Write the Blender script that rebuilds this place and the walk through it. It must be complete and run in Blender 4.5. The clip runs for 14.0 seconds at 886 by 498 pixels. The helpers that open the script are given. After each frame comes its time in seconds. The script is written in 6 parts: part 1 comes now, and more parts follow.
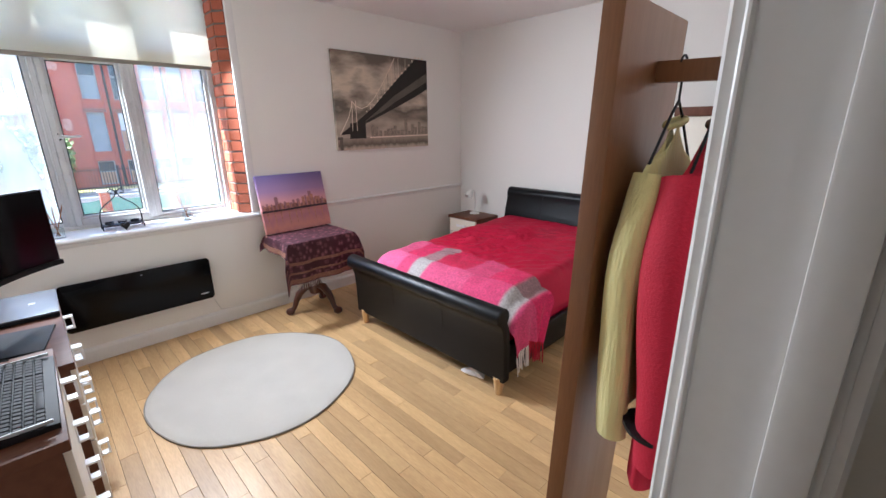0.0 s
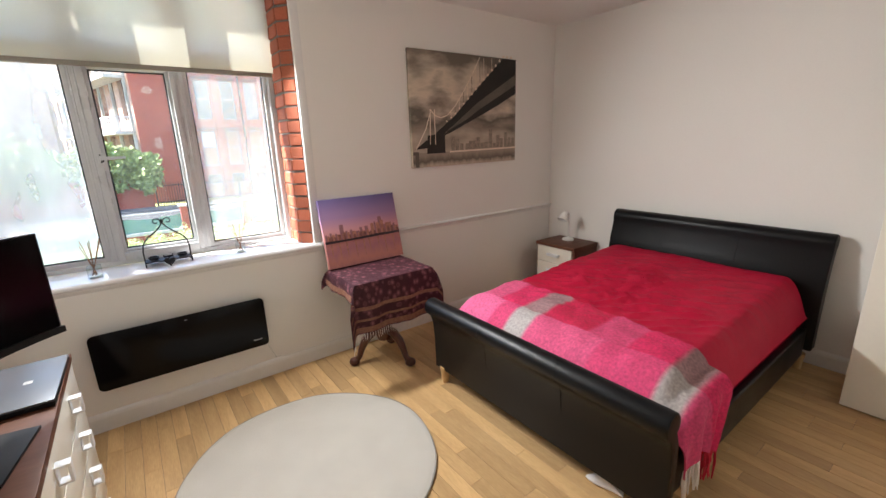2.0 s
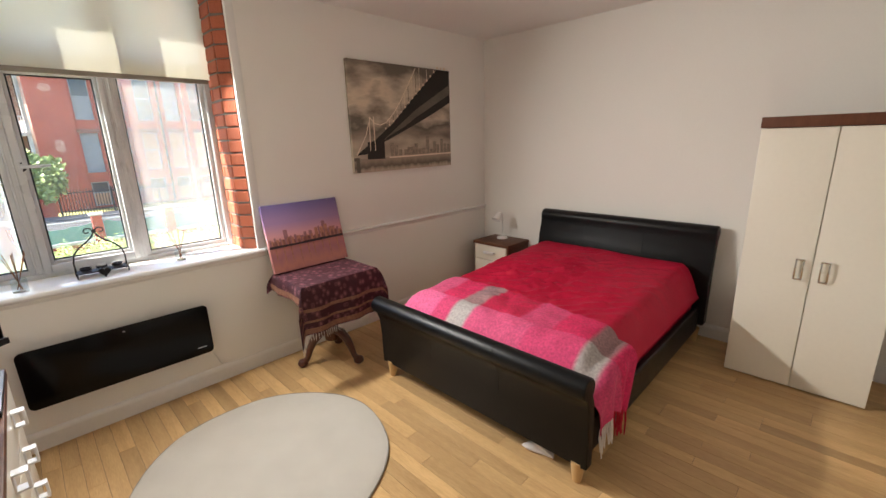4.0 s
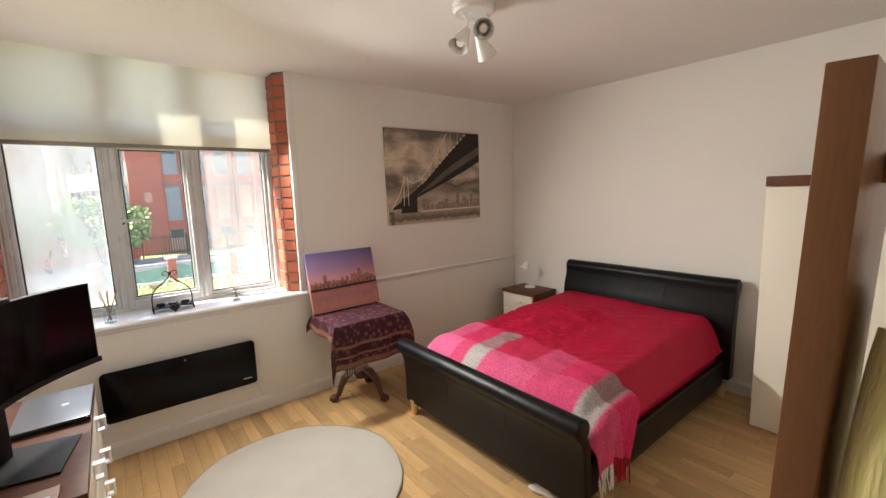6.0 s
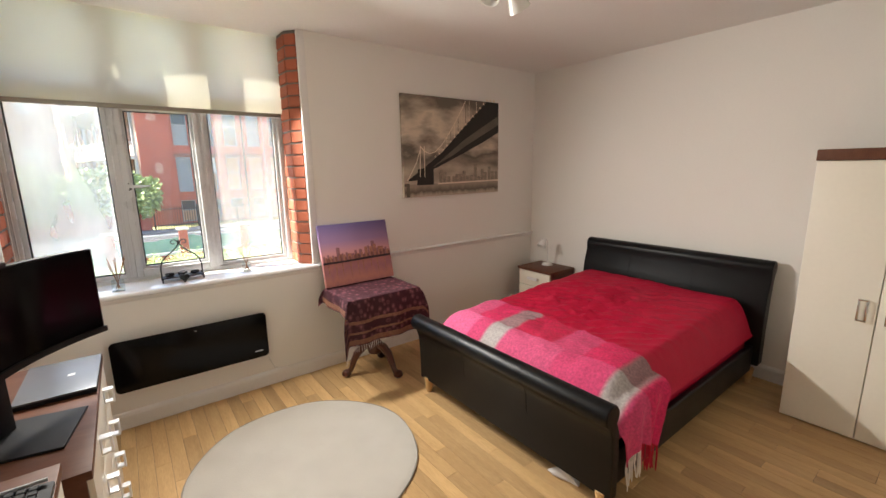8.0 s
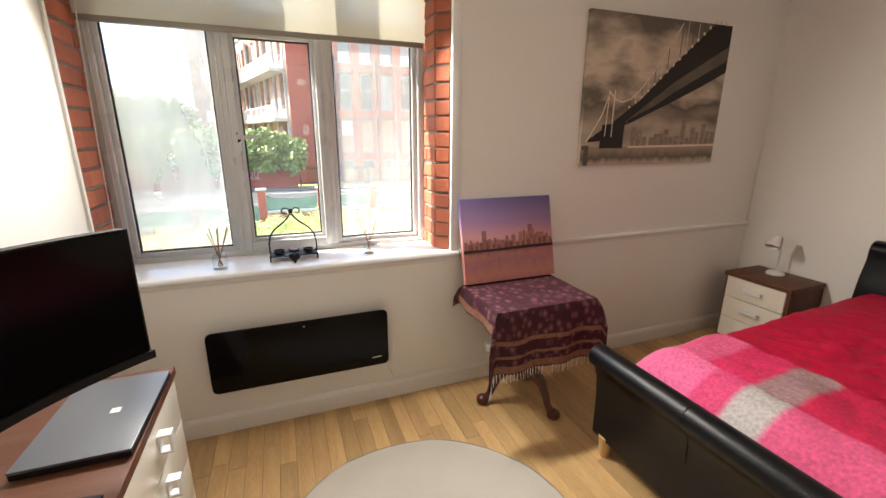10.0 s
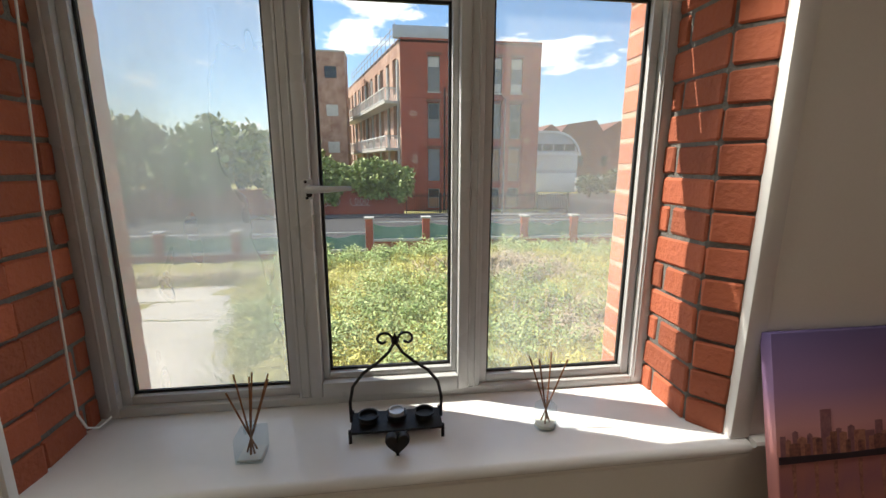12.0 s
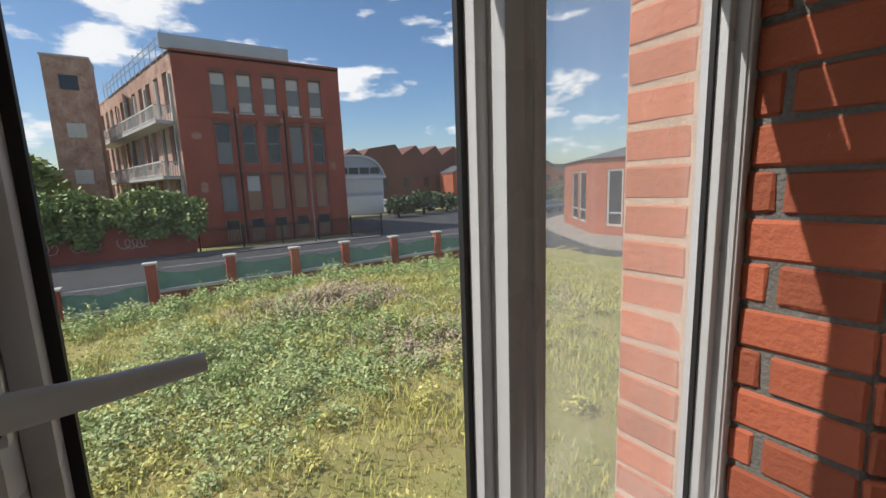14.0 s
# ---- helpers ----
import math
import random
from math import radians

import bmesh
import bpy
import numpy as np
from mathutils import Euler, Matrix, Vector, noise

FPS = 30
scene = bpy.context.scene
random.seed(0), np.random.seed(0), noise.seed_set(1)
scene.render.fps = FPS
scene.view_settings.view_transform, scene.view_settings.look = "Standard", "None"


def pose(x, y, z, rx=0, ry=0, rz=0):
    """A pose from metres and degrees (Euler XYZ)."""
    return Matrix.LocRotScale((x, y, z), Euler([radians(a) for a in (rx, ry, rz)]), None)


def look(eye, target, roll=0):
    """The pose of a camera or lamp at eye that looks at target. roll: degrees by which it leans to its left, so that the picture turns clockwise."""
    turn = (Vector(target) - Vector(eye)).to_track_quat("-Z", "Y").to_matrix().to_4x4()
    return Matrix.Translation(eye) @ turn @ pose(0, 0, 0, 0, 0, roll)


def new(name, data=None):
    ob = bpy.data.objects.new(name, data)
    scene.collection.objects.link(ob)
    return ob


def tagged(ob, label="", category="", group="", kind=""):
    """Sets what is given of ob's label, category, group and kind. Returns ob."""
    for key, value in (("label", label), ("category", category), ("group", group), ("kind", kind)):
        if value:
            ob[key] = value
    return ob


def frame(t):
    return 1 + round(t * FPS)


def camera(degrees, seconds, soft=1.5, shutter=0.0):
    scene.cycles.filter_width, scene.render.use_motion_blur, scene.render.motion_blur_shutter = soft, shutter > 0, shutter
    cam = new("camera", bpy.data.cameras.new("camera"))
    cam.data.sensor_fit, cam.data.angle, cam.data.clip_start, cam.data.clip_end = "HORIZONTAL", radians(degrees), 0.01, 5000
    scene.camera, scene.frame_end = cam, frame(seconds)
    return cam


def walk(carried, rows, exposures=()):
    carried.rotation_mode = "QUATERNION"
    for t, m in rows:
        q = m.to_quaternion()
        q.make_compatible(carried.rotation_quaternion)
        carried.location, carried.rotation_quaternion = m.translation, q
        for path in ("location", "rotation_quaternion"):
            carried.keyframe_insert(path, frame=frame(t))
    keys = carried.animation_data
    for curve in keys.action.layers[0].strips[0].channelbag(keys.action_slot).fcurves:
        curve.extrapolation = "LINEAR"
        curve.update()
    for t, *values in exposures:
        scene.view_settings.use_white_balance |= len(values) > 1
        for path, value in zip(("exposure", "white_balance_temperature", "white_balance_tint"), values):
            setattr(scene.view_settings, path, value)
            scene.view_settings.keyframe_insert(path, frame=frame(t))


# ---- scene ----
cam = camera(93.6, 14.0)
PATH = [
    (0, (-0.002, 0.11, 1.569), (1.347, 1.475, 1.006), -0.5),
    (0.2, (0.014, 0.187, 1.557), (1.258, 1.638, 0.967), -0.8),
    (0.5, (0.05, 0.323, 1.542), (1.194, 1.838, 0.913), -1.9),
    (1, (0.117, 0.5, 1.535), (1.188, 2.063, 0.894), -3.5),
    (1.5, (0.214, 0.689, 1.543), (1.277, 2.279, 0.958), -3.2),
    (2, (0.301, 0.839, 1.574), (1.456, 2.391, 1.066), -1.7),
    (2.5, (0.28, 0.911, 1.58), (1.603, 2.332, 1.098), -1.4),
    (3, (0.231, 0.901, 1.588), (1.651, 2.206, 1.061), -1.4),
    (5.5, (0.137, 0.383, 1.639), (1.377, 1.907, 1.269), -1.6),
    (6, (0.129, 0.378, 1.658), (1.366, 1.925, 1.385), -1.8),
    (6.5, (0.127, 0.378, 1.666), (1.359, 1.936, 1.432), -1.8),
    (7, (0.138, 0.388, 1.66), (1.361, 1.948, 1.395), -1.7),
    (9.5, (0.298, 1.167, 1.546), (1.245, 2.842, 1.001), -0.8),
    (10, (0.396, 1.507, 1.54), (1.091, 3.307, 1.014), 0.3),
    (10.5, (0.424, 1.859, 1.534), (0.953, 3.714, 1.004), 0.5),
    (11, (0.405, 2.204, 1.543), (0.801, 4.107, 1.07), -0.2),
    (11.5, (0.424, 2.554, 1.555), (0.688, 4.488, 1.118), -0.0),
    (12, (0.419, 2.834, 1.594), (0.67, 4.776, 1.189), 0.1),
    (12.5, (0.365, 3.129, 1.606), (0.697, 5.063, 1.217), -0.4),
    (13, (0.317, 3.365, 1.605), (0.779, 5.279, 1.25), -1.0),
    (13.4, (0.312, 3.518, 1.625), (0.926, 5.392, 1.29), -1.1),
    (13.7, (0.309, 3.588, 1.632), (1.121, 5.388, 1.318), -1.5),
    (14, (0.312, 3.647, 1.642), (1.389, 5.303, 1.328), -2.1),
]
EXPOSURES = [(0.0, 2.5, 5450, 10), (0.8, 2.36, 5700, 10), (1.5, 2.32, 6000, 9), (3.0, 2.18, 6500, 9), (7.0, 2.22, 6700, 9), (9.5, 2.24, 6800, 9), (10.5, 1.95, 6900, 10), (11.5, 1.08, 6900, 8), (12.2, 0.42, 6900, 7), (13.0, -0.14, 6450, 8), (14.0, -0.24, 6550, 10)]
walk(cam, [(t, look(eye, target, roll)) for t, eye, target, roll in PATH], EXPOSURES)

# ---- light ----
SUN_TO = Vector((-0.60, 0.24, 0.766)).normalized()
world = bpy.data.worlds.new("sky")
scene.world = world
world.use_nodes = True
wn, wl = world.node_tree.nodes, world.node_tree.links
wn.clear()
w_out = wn.new("ShaderNodeOutputWorld")
w_bg = wn.new("ShaderNodeBackground")
w_sky = wn.new("ShaderNodeTexSky")
w_sky.sky_type = "NISHITA"
w_sky.sun_disc = False
w_sky.sun_elevation = math.asin(SUN_TO.z)
w_sky.sun_rotation = math.atan2(SUN_TO.x, SUN_TO.y)
w_sky.air_density, w_sky.dust_density, w_sky.ozone_density = 1.0, 0.9, 3.0
w_tc = wn.new("ShaderNodeTexCoord")
w_map = wn.new("ShaderNodeMapping")
w_map.inputs["Scale"].default_value = (1.0, 1.0, 2.6)
w_noise = wn.new("ShaderNodeTexNoise")
w_noise.inputs["Scale"].default_value = 5.0
w_noise.inputs["Detail"].default_value = 9.0
w_noise.inputs["Roughness"].default_value = 0.55
w_ramp = wn.new("ShaderNodeValToRGB")
w_ramp.color_ramp.elements[0].position = 0.545
w_ramp.color_ramp.elements[1].position = 0.615
w_mix = wn.new("ShaderNodeMixRGB")
w_mix.inputs[2].default_value = (7.5, 7.7, 8.0, 1)
wl.new(w_tc.outputs["Generated"], w_map.inputs["Vector"])
wl.new(w_map.outputs["Vector"], w_noise.inputs["Vector"])
wl.new(w_noise.outputs["Fac"], w_ramp.inputs["Fac"])
wl.new(w_ramp.outputs["Color"], w_mix.inputs[0])
w_hsv = wn.new("ShaderNodeHueSaturation")
w_hsv.inputs["Saturation"].default_value = 1.15
wl.new(w_sky.outputs["Color"], w_hsv.inputs["Color"])
wl.new(w_hsv.outputs["Color"], w_mix.inputs[1])
wl.new(w_mix.outputs[0], w_bg.inputs["Color"])
w_bg.inputs["Strength"].default_value = 0.15
wl.new(w_bg.outputs["Background"], w_out.inputs["Surface"])

sun = new("sun", bpy.data.lights.new("sun", "SUN"))
sun.data.energy, sun.data.angle, sun.data.color = 5.0, radians(0.5), (1.0, 0.95, 0.87)
sun.matrix_world = look((0, 0, 30), Vector((0, 0, 30)) - SUN_TO)

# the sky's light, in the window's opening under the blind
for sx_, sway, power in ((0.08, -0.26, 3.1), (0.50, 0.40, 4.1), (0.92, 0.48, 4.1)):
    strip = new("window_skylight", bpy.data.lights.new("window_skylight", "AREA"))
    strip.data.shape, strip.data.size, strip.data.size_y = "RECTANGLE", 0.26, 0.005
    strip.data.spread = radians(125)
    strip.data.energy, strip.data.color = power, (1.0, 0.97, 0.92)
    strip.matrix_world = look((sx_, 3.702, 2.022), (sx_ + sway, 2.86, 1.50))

# ---- materials ----
def material(name, color, rough=0.5, metal=0.0, vary=0.12, scale=6.0, fine=60.0, bump=0.15, random_amount=0.0, stretch=(1, 1, 1), second=None, coat=0.0, sheen=0.0, island=False):
    """A painted, stained or cloth surface with blotches, grain and fine relief."""
    m = bpy.data.materials.new(name)
    m.use_nodes = True
    n, l = m.node_tree.nodes, m.node_tree.links
    b = n["Principled BSDF"]
    tc = n.new("ShaderNodeTexCoord")
    mp = n.new("ShaderNodeMapping")
    mp.inputs["Scale"].default_value = stretch
    l.new(tc.outputs["Object"], mp.inputs["Vector"])
    big, small = n.new("ShaderNodeTexNoise"), n.new("ShaderNodeTexNoise")
    big.inputs["Scale"].default_value, big.inputs["Detail"].default_value = scale, 4
    small.inputs["Scale"].default_value, small.inputs["Detail"].default_value = fine, 6
    l.new(mp.outputs["Vector"], big.inputs["Vector"])
    l.new(mp.outputs["Vector"], small.inputs["Vector"])
    if random_amount:
        info = n.new("ShaderNodeNewGeometry") if island else n.new("ShaderNodeObjectInfo")
        rnd = info.outputs["Random Per Island"] if island else info.outputs["Random"]
        off = n.new("ShaderNodeVectorMath")
        off.operation = "MULTIPLY_ADD"
        off.inputs[1].default_value = (17.0, 31.0, 23.0)
        l.new(rnd, off.inputs[0])
        l.new(tc.outputs["Object"], off.inputs[2])
        l.new(off.outputs[0], mp.inputs["Vector"])
    second = second or tuple(c * 0.6 for c in color)
    mix = n.new("ShaderNodeMixRGB")
    mix.inputs[1].default_value, mix.inputs[2].default_value = (*color, 1), (*second, 1)
    add = n.new("ShaderNodeMath")
    add.operation = "MULTIPLY_ADD"
    add.inputs[1].default_value = 0.5
    l.new(small.outputs["Fac"], add.inputs[0])
    half = n.new("ShaderNodeMath")
    half.operation = "MULTIPLY"
    half.inputs[1].default_value = 0.5
    l.new(big.outputs["Fac"], half.inputs[0])
    l.new(half.outputs[0], add.inputs[2])
    fac = n.new("ShaderNodeMapRange")
    fac.inputs["From Min"].default_value, fac.inputs["From Max"].default_value = 0.35, 0.65
    fac.inputs["To Min"].default_value, fac.inputs["To Max"].default_value = 0.0, min(1.0, vary * 4)
    l.new(add.outputs[0], fac.inputs["Value"])
    l.new(fac.outputs[0], mix.inputs[0])
    out = mix.outputs[0]
    if random_amount:
        hsv = n.new("ShaderNodeHueSaturation")
        vr = n.new("ShaderNodeMapRange")
        vr.inputs["To Min"].default_value, vr.inputs["To Max"].default_value = 1 - random_amount, 1 + random_amount
        l.new(rnd, vr.inputs["Value"])
        l.new(vr.outputs[0], hsv.inputs["Value"])
        l.new(out, hsv.inputs["Color"])
        out = hsv.outputs[0]
    l.new(out, b.inputs["Base Color"])
    rr = n.new("ShaderNodeMapRange")
    rr.inputs["To Min"].default_value, rr.inputs["To Max"].default_value = max(0.03, rough - 0.08), min(1.0, rough + 0.08)
    l.new(big.outputs["Fac"], rr.inputs["Value"])
    l.new(rr.outputs[0], b.inputs["Roughness"])
    b.inputs["Metallic"].default_value = metal
    b.inputs["Coat Weight"].default_value = coat
    b.inputs["Sheen Weight"].default_value = sheen
    if bump:
        bp = n.new("ShaderNodeBump")
        bp.inputs["Strength"].default_value, bp.inputs["Distance"].default_value = bump, 0.01
        l.new(small.outputs["Fac"], bp.inputs["Height"])
        l.new(bp.outputs[0], b.inputs["Normal"])
    return m


def glass_material(name, dust, tint=(1, 1, 1), streak=(1.7, 1.7, 0.6)):
    """A thin pane with a little gloss and a film of dust on it."""
    m = bpy.data.materials.new(name)
    m.use_nodes = True
    n, l = m.node_tree.nodes, m.node_tree.links
    n.clear()
    out = n.new("ShaderNodeOutputMaterial")
    clear, gloss, film, film2 = n.new("ShaderNodeBsdfTransparent"), n.new("ShaderNodeBsdfGlossy"), n.new("ShaderNodeBsdfTranslucent"), n.new("ShaderNodeMixShader")
    clear.inputs["Color"].default_value = (*tint, 1)
    gloss.inputs["Roughness"].default_value = 0.02
    film.inputs["Color"].default_value = (0.8, 0.8, 0.78, 1)
    fres, power, gain = n.new("ShaderNodeLayerWeight"), n.new("ShaderNodeMath"), n.new("ShaderNodeMath")
    fres.inputs["Blend"].default_value = 0.5
    power.operation, gain.operation = "POWER", "MULTIPLY_ADD"
    power.inputs[1].default_value, gain.inputs[1].default_value, gain.inputs[2].default_value = 4.0, 0.55, 0.02
    l.new(fres.outputs["Facing"], power.inputs[0])
    l.new(power.outputs[0], gain.inputs[0])
    mix = n.new("ShaderNodeMixShader")
    l.new(gain.outputs[0], mix.inputs[0])
    l.new(clear.outputs[0], mix.inputs[1])
    l.new(gloss.outputs[0], mix.inputs[2])
    tc, mp, ns, mr = n.new("ShaderNodeTexCoord"), n.new("ShaderNodeMapping"), n.new("ShaderNodeTexNoise"), n.new("ShaderNodeMapRange")
    mp.inputs["Scale"].default_value = streak
    ns.inputs["Scale"].default_value, ns.inputs["Detail"].default_value = 1.6, 4
    mr.inputs["From Min"].default_value, mr.inputs["From Max"].default_value = 0.35, 0.7
    mr.inputs["To Min"].default_value, mr.inputs["To Max"].default_value = dust * 0.5, dust
    l.new(tc.outputs["Object"], mp.inputs["Vector"])
    l.new(mp.outputs[0], ns.inputs["Vector"])
    l.new(ns.outputs["Fac"], mr.inputs["Value"])
    l.new(mr.outputs[0], film2.inputs[0])
    l.new(mix.outputs[0], film2.inputs[1])
    l.new(film.outputs[0], film2.inputs[2])
    l.new(film2.outputs[0], out.inputs["Surface"])
    return m


def cloth_through(name, color, share):
    """A thin cloth that lets light through."""
    m = material(name, color, 0.9, vary=0.03, scale=3, fine=400, bump=0.08)
    n, l = m.node_tree.nodes, m.node_tree.links
    out, b = n["Material Output"], n["Principled BSDF"]
    t, mix = n.new("ShaderNodeBsdfTranslucent"), n.new("ShaderNodeMixShader")
    t.inputs["Color"].default_value = (*color, 1)
    mix.inputs[0].default_value = share
    l.new(b.outputs[0], mix.inputs[1])
    l.new(t.outputs[0], mix.inputs[2])
    l.new(mix.outputs[0], out.inputs["Surface"])
    return m


WALL = material("wall_paint", (0.85, 0.83, 0.785), 0.65, vary=0.02, scale=1.2, fine=120, bump=0.04)
CEIL = material("ceiling_paint", (0.85, 0.84, 0.81), 0.75, vary=0.03, scale=1.0, fine=90, bump=0.05)
GLOSSWHITE = material("gloss_white_paint", (0.82, 0.81, 0.79), 0.3, vary=0.03, scale=3, fine=40, bump=0.03)
# white plastic greyed in its base colour to stand for backlit shade
UPVC = material("shaded_white_plastic", (0.56, 0.57, 0.58), 0.28, vary=0.02, scale=4, fine=60, bump=0.0)
SILLWHITE = material("sill_gloss", (0.84, 0.85, 0.86), 0.10, vary=0.02, scale=3, fine=30, bump=0.02)
OAK = material("oak_plank", (0.61, 0.40, 0.19), 0.36, vary=0.18, scale=2.2, fine=26, bump=0.05, random_amount=0.20, stretch=(9, 0.9, 9), second=(0.40, 0.235, 0.10))
GAP = material("floor_gap", (0.09, 0.055, 0.03), 0.8)
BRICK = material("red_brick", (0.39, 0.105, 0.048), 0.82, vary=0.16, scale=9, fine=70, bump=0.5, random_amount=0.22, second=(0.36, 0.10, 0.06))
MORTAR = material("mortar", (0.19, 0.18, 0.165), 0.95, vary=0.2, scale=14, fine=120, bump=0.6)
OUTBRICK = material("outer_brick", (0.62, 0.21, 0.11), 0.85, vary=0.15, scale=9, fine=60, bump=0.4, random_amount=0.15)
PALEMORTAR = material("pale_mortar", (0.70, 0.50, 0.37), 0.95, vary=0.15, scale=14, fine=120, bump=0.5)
LEATHER = material("black_faux_leather", (0.004, 0.0042, 0.005), 0.36, vary=0.1, scale=5, fine=220, bump=0.12)
BLACKGLASS = material("black_glass", (0.004, 0.004, 0.005), 0.14, vary=0.0, scale=2, fine=20, bump=0.0)
BLACKPLASTIC = material("black_plastic", (0.010, 0.010, 0.012), 0.55, vary=0.1, scale=8, fine=150, bump=0.05)
KEYPLASTIC = material("key_plastic", (0.012, 0.012, 0.014), 0.6, vary=0.1, scale=30, fine=300, bump=0.03)
WALNUT = material("dark_walnut_veneer", (0.155, 0.062, 0.034), 0.46, vary=0.18, scale=2, fine=30, bump=0.04, stretch=(12, 1, 1), second=(0.085, 0.032, 0.018))
RACKWOOD = material("chestnut_wood_panel", (0.25, 0.108, 0.042), 0.36, vary=0.15, scale=2, fine=24, bump=0.04, stretch=(10, 10, 0.8), second=(0.16, 0.062, 0.024))
MAHOGANY = material("mahogany", (0.085, 0.026, 0.016), 0.32, vary=0.18, scale=5, fine=40, bump=0.06, second=(0.07, 0.02, 0.012))
CREAM = material("cream_laminate", (0.85, 0.805, 0.70), 0.34, vary=0.02, scale=2, fine=40, bump=0.01)
# chrome's bright reflections painted as a near-white, barely metallic colour
HANDLESHINE = material("handle_painted_shine", (0.90, 0.91, 0.93), 0.3, metal=0.1, vary=0.02, scale=30, fine=200, bump=0.0)
CHROME = material("brushed_chrome", (0.78, 0.79, 0.80), 0.22, metal=1.0, vary=0.03, scale=30, fine=200, bump=0.02)
SILVER = material("silver_plastic", (0.55, 0.56, 0.58), 0.35, metal=0.4, vary=0.03, scale=10, fine=200, bump=0.02)
PALEWOOD = material("pale_beech", (0.62, 0.40, 0.19), 0.45, vary=0.1, scale=6, fine=50, bump=0.05, stretch=(6, 6, 1))
IRON = material("black_iron", (0.012, 0.012, 0.014), 0.5, metal=0.3, vary=0.15, scale=30, fine=200, bump=0.2)
REED = material("reed_stick", (0.28, 0.12, 0.05), 0.7, vary=0.15, scale=30, fine=200, bump=0.1)
RUGWOOL = material("grey_beige_wool", (0.56, 0.52, 0.455), 0.95, vary=0.08, scale=5, fine=300, bump=0.6, sheen=0.3)
RUGEDGE = material("rug_edge_binding", (0.27, 0.245, 0.21), 0.9, vary=0.1, scale=30, fine=300, bump=0.3)
REDSHEET = material("crimson_satin_cover", (0.45, 0.005, 0.038), 0.58, vary=0.14, scale=5, fine=60, bump=0.12, second=(0.34, 0.004, 0.03))
YELLOWKNIT = material("yellow_knit", (0.84, 0.75, 0.33), 0.92, vary=0.05, scale=8, fine=150, bump=0.5, stretch=(1, 1, 0.10), sheen=0.2)
REDWOOL = material("red_wool", (0.52, 0.008, 0.035), 0.85, vary=0.1, scale=6, fine=200, bump=0.25)
BROWNCLOTH = material("brown_cloth", (0.10, 0.06, 0.025), 0.9, vary=0.1, scale=6, fine=200, bump=0.25)
PINKCLOTH = material("pink_cloth", (0.62, 0.16, 0.20), 0.9, vary=0.1, scale=6, fine=200, bump=0.25)
WHITEENAMEL = material("white_enamel", (0.80, 0.79, 0.76), 0.25, vary=0.02, scale=8, fine=60, bump=0.0)

GOLDBORDER = material("gold_border_cloth", (0.17, 0.055, 0.04), 0.75, vary=0.22, scale=50, fine=220, bump=0.2, second=(0.33, 0.18, 0.11))
FRINGE = material("pale_fringe", (0.82, 0.77, 0.74), 0.9, vary=0.1, scale=40, fine=200, bump=0.1)
CLEARGLASS = glass_material("clear_pane", 0.02)
DUSTYGLASS = glass_material("dusty_pane", 0.46)
HAZYGLASS = glass_material("hazy_pane", 0.20)
BOTTLE = glass_material("bottle_glass", 0.04, (0.88, 0.93, 0.95))
BLINDCLOTH = cloth_through("blind_cloth", (0.82, 0.81, 0.74), 0.58)
GREYMETAL = material("grey_metal", (0.45, 0.47, 0.50), 0.5, metal=0.3, vary=0.1, scale=2, fine=20, bump=0.05)
MILLBRICK = material("mill_brick", (0.38, 0.09, 0.055), 0.9, vary=0.2, scale=0.5, fine=5, bump=0.4, second=(0.20, 0.05, 0.035))
PIERBRICK = material("orange_brick", (0.46, 0.14, 0.075), 0.9, vary=0.2, scale=0.8, fine=8, bump=0.4)
OLDBRICK = material("weathered_brick", (0.56, 0.38, 0.29), 0.9, vary=0.25, scale=1.1, fine=5, bump=0.4, second=(0.26, 0.13, 0.10))
STONE = material("pale_coping", (0.55, 0.53, 0.49), 0.9, vary=0.2, scale=2, fine=20, bump=0.2)
CONCRETE = material("worn_concrete", (0.60, 0.55, 0.47), 0.92, vary=0.2, scale=0.8, fine=7, bump=0.3, second=(0.44, 0.40, 0.33))
ASPHALT = material("asphalt", (0.055, 0.056, 0.06), 0.9, vary=0.15, scale=0.6, fine=30, bump=0.3)
SOIL = material("weedy_soil", (0.24, 0.25, 0.07), 0.95, vary=0.25, scale=0.7, fine=6, bump=0.6, second=(0.34, 0.28, 0.11))
GRASS = material("grass_blades", (0.44, 0.45, 0.09), 0.7, vary=0.25, scale=0.35, fine=1.2, bump=0, random_amount=0.35, second=(0.62, 0.54, 0.19), island=True)
WEED = material("weed_leaves", (0.23, 0.38, 0.11), 0.65, vary=0.25, scale=0.5, fine=2, bump=0, random_amount=0.4, second=(0.46, 0.50, 0.20), island=True)
SAGE = material("grey_green_weed", (0.31, 0.41, 0.15), 0.65, vary=0.25, scale=0.5, fine=2, bump=0, random_amount=0.35, second=(0.50, 0.54, 0.24), island=True)
STRAW = material("dry_straw", (0.62, 0.50, 0.34), 0.85, vary=0.2, scale=1.5, fine=8, bump=0, random_amount=0.25, island=True)
LEAF = material("tree_leaves", (0.20, 0.28, 0.08), 0.6, vary=0.2, scale=0.6, fine=4, bump=0, random_amount=0.4, second=(0.34, 0.38, 0.14), island=True)
FARLEAF = material("far_tree_leaves", (0.06, 0.10, 0.045), 0.8, vary=0.2, scale=0.3, fine=3, bump=0, random_amount=0.35, second=(0.10, 0.14, 0.07), island=True)
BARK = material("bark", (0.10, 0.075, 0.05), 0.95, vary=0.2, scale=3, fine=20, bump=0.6)
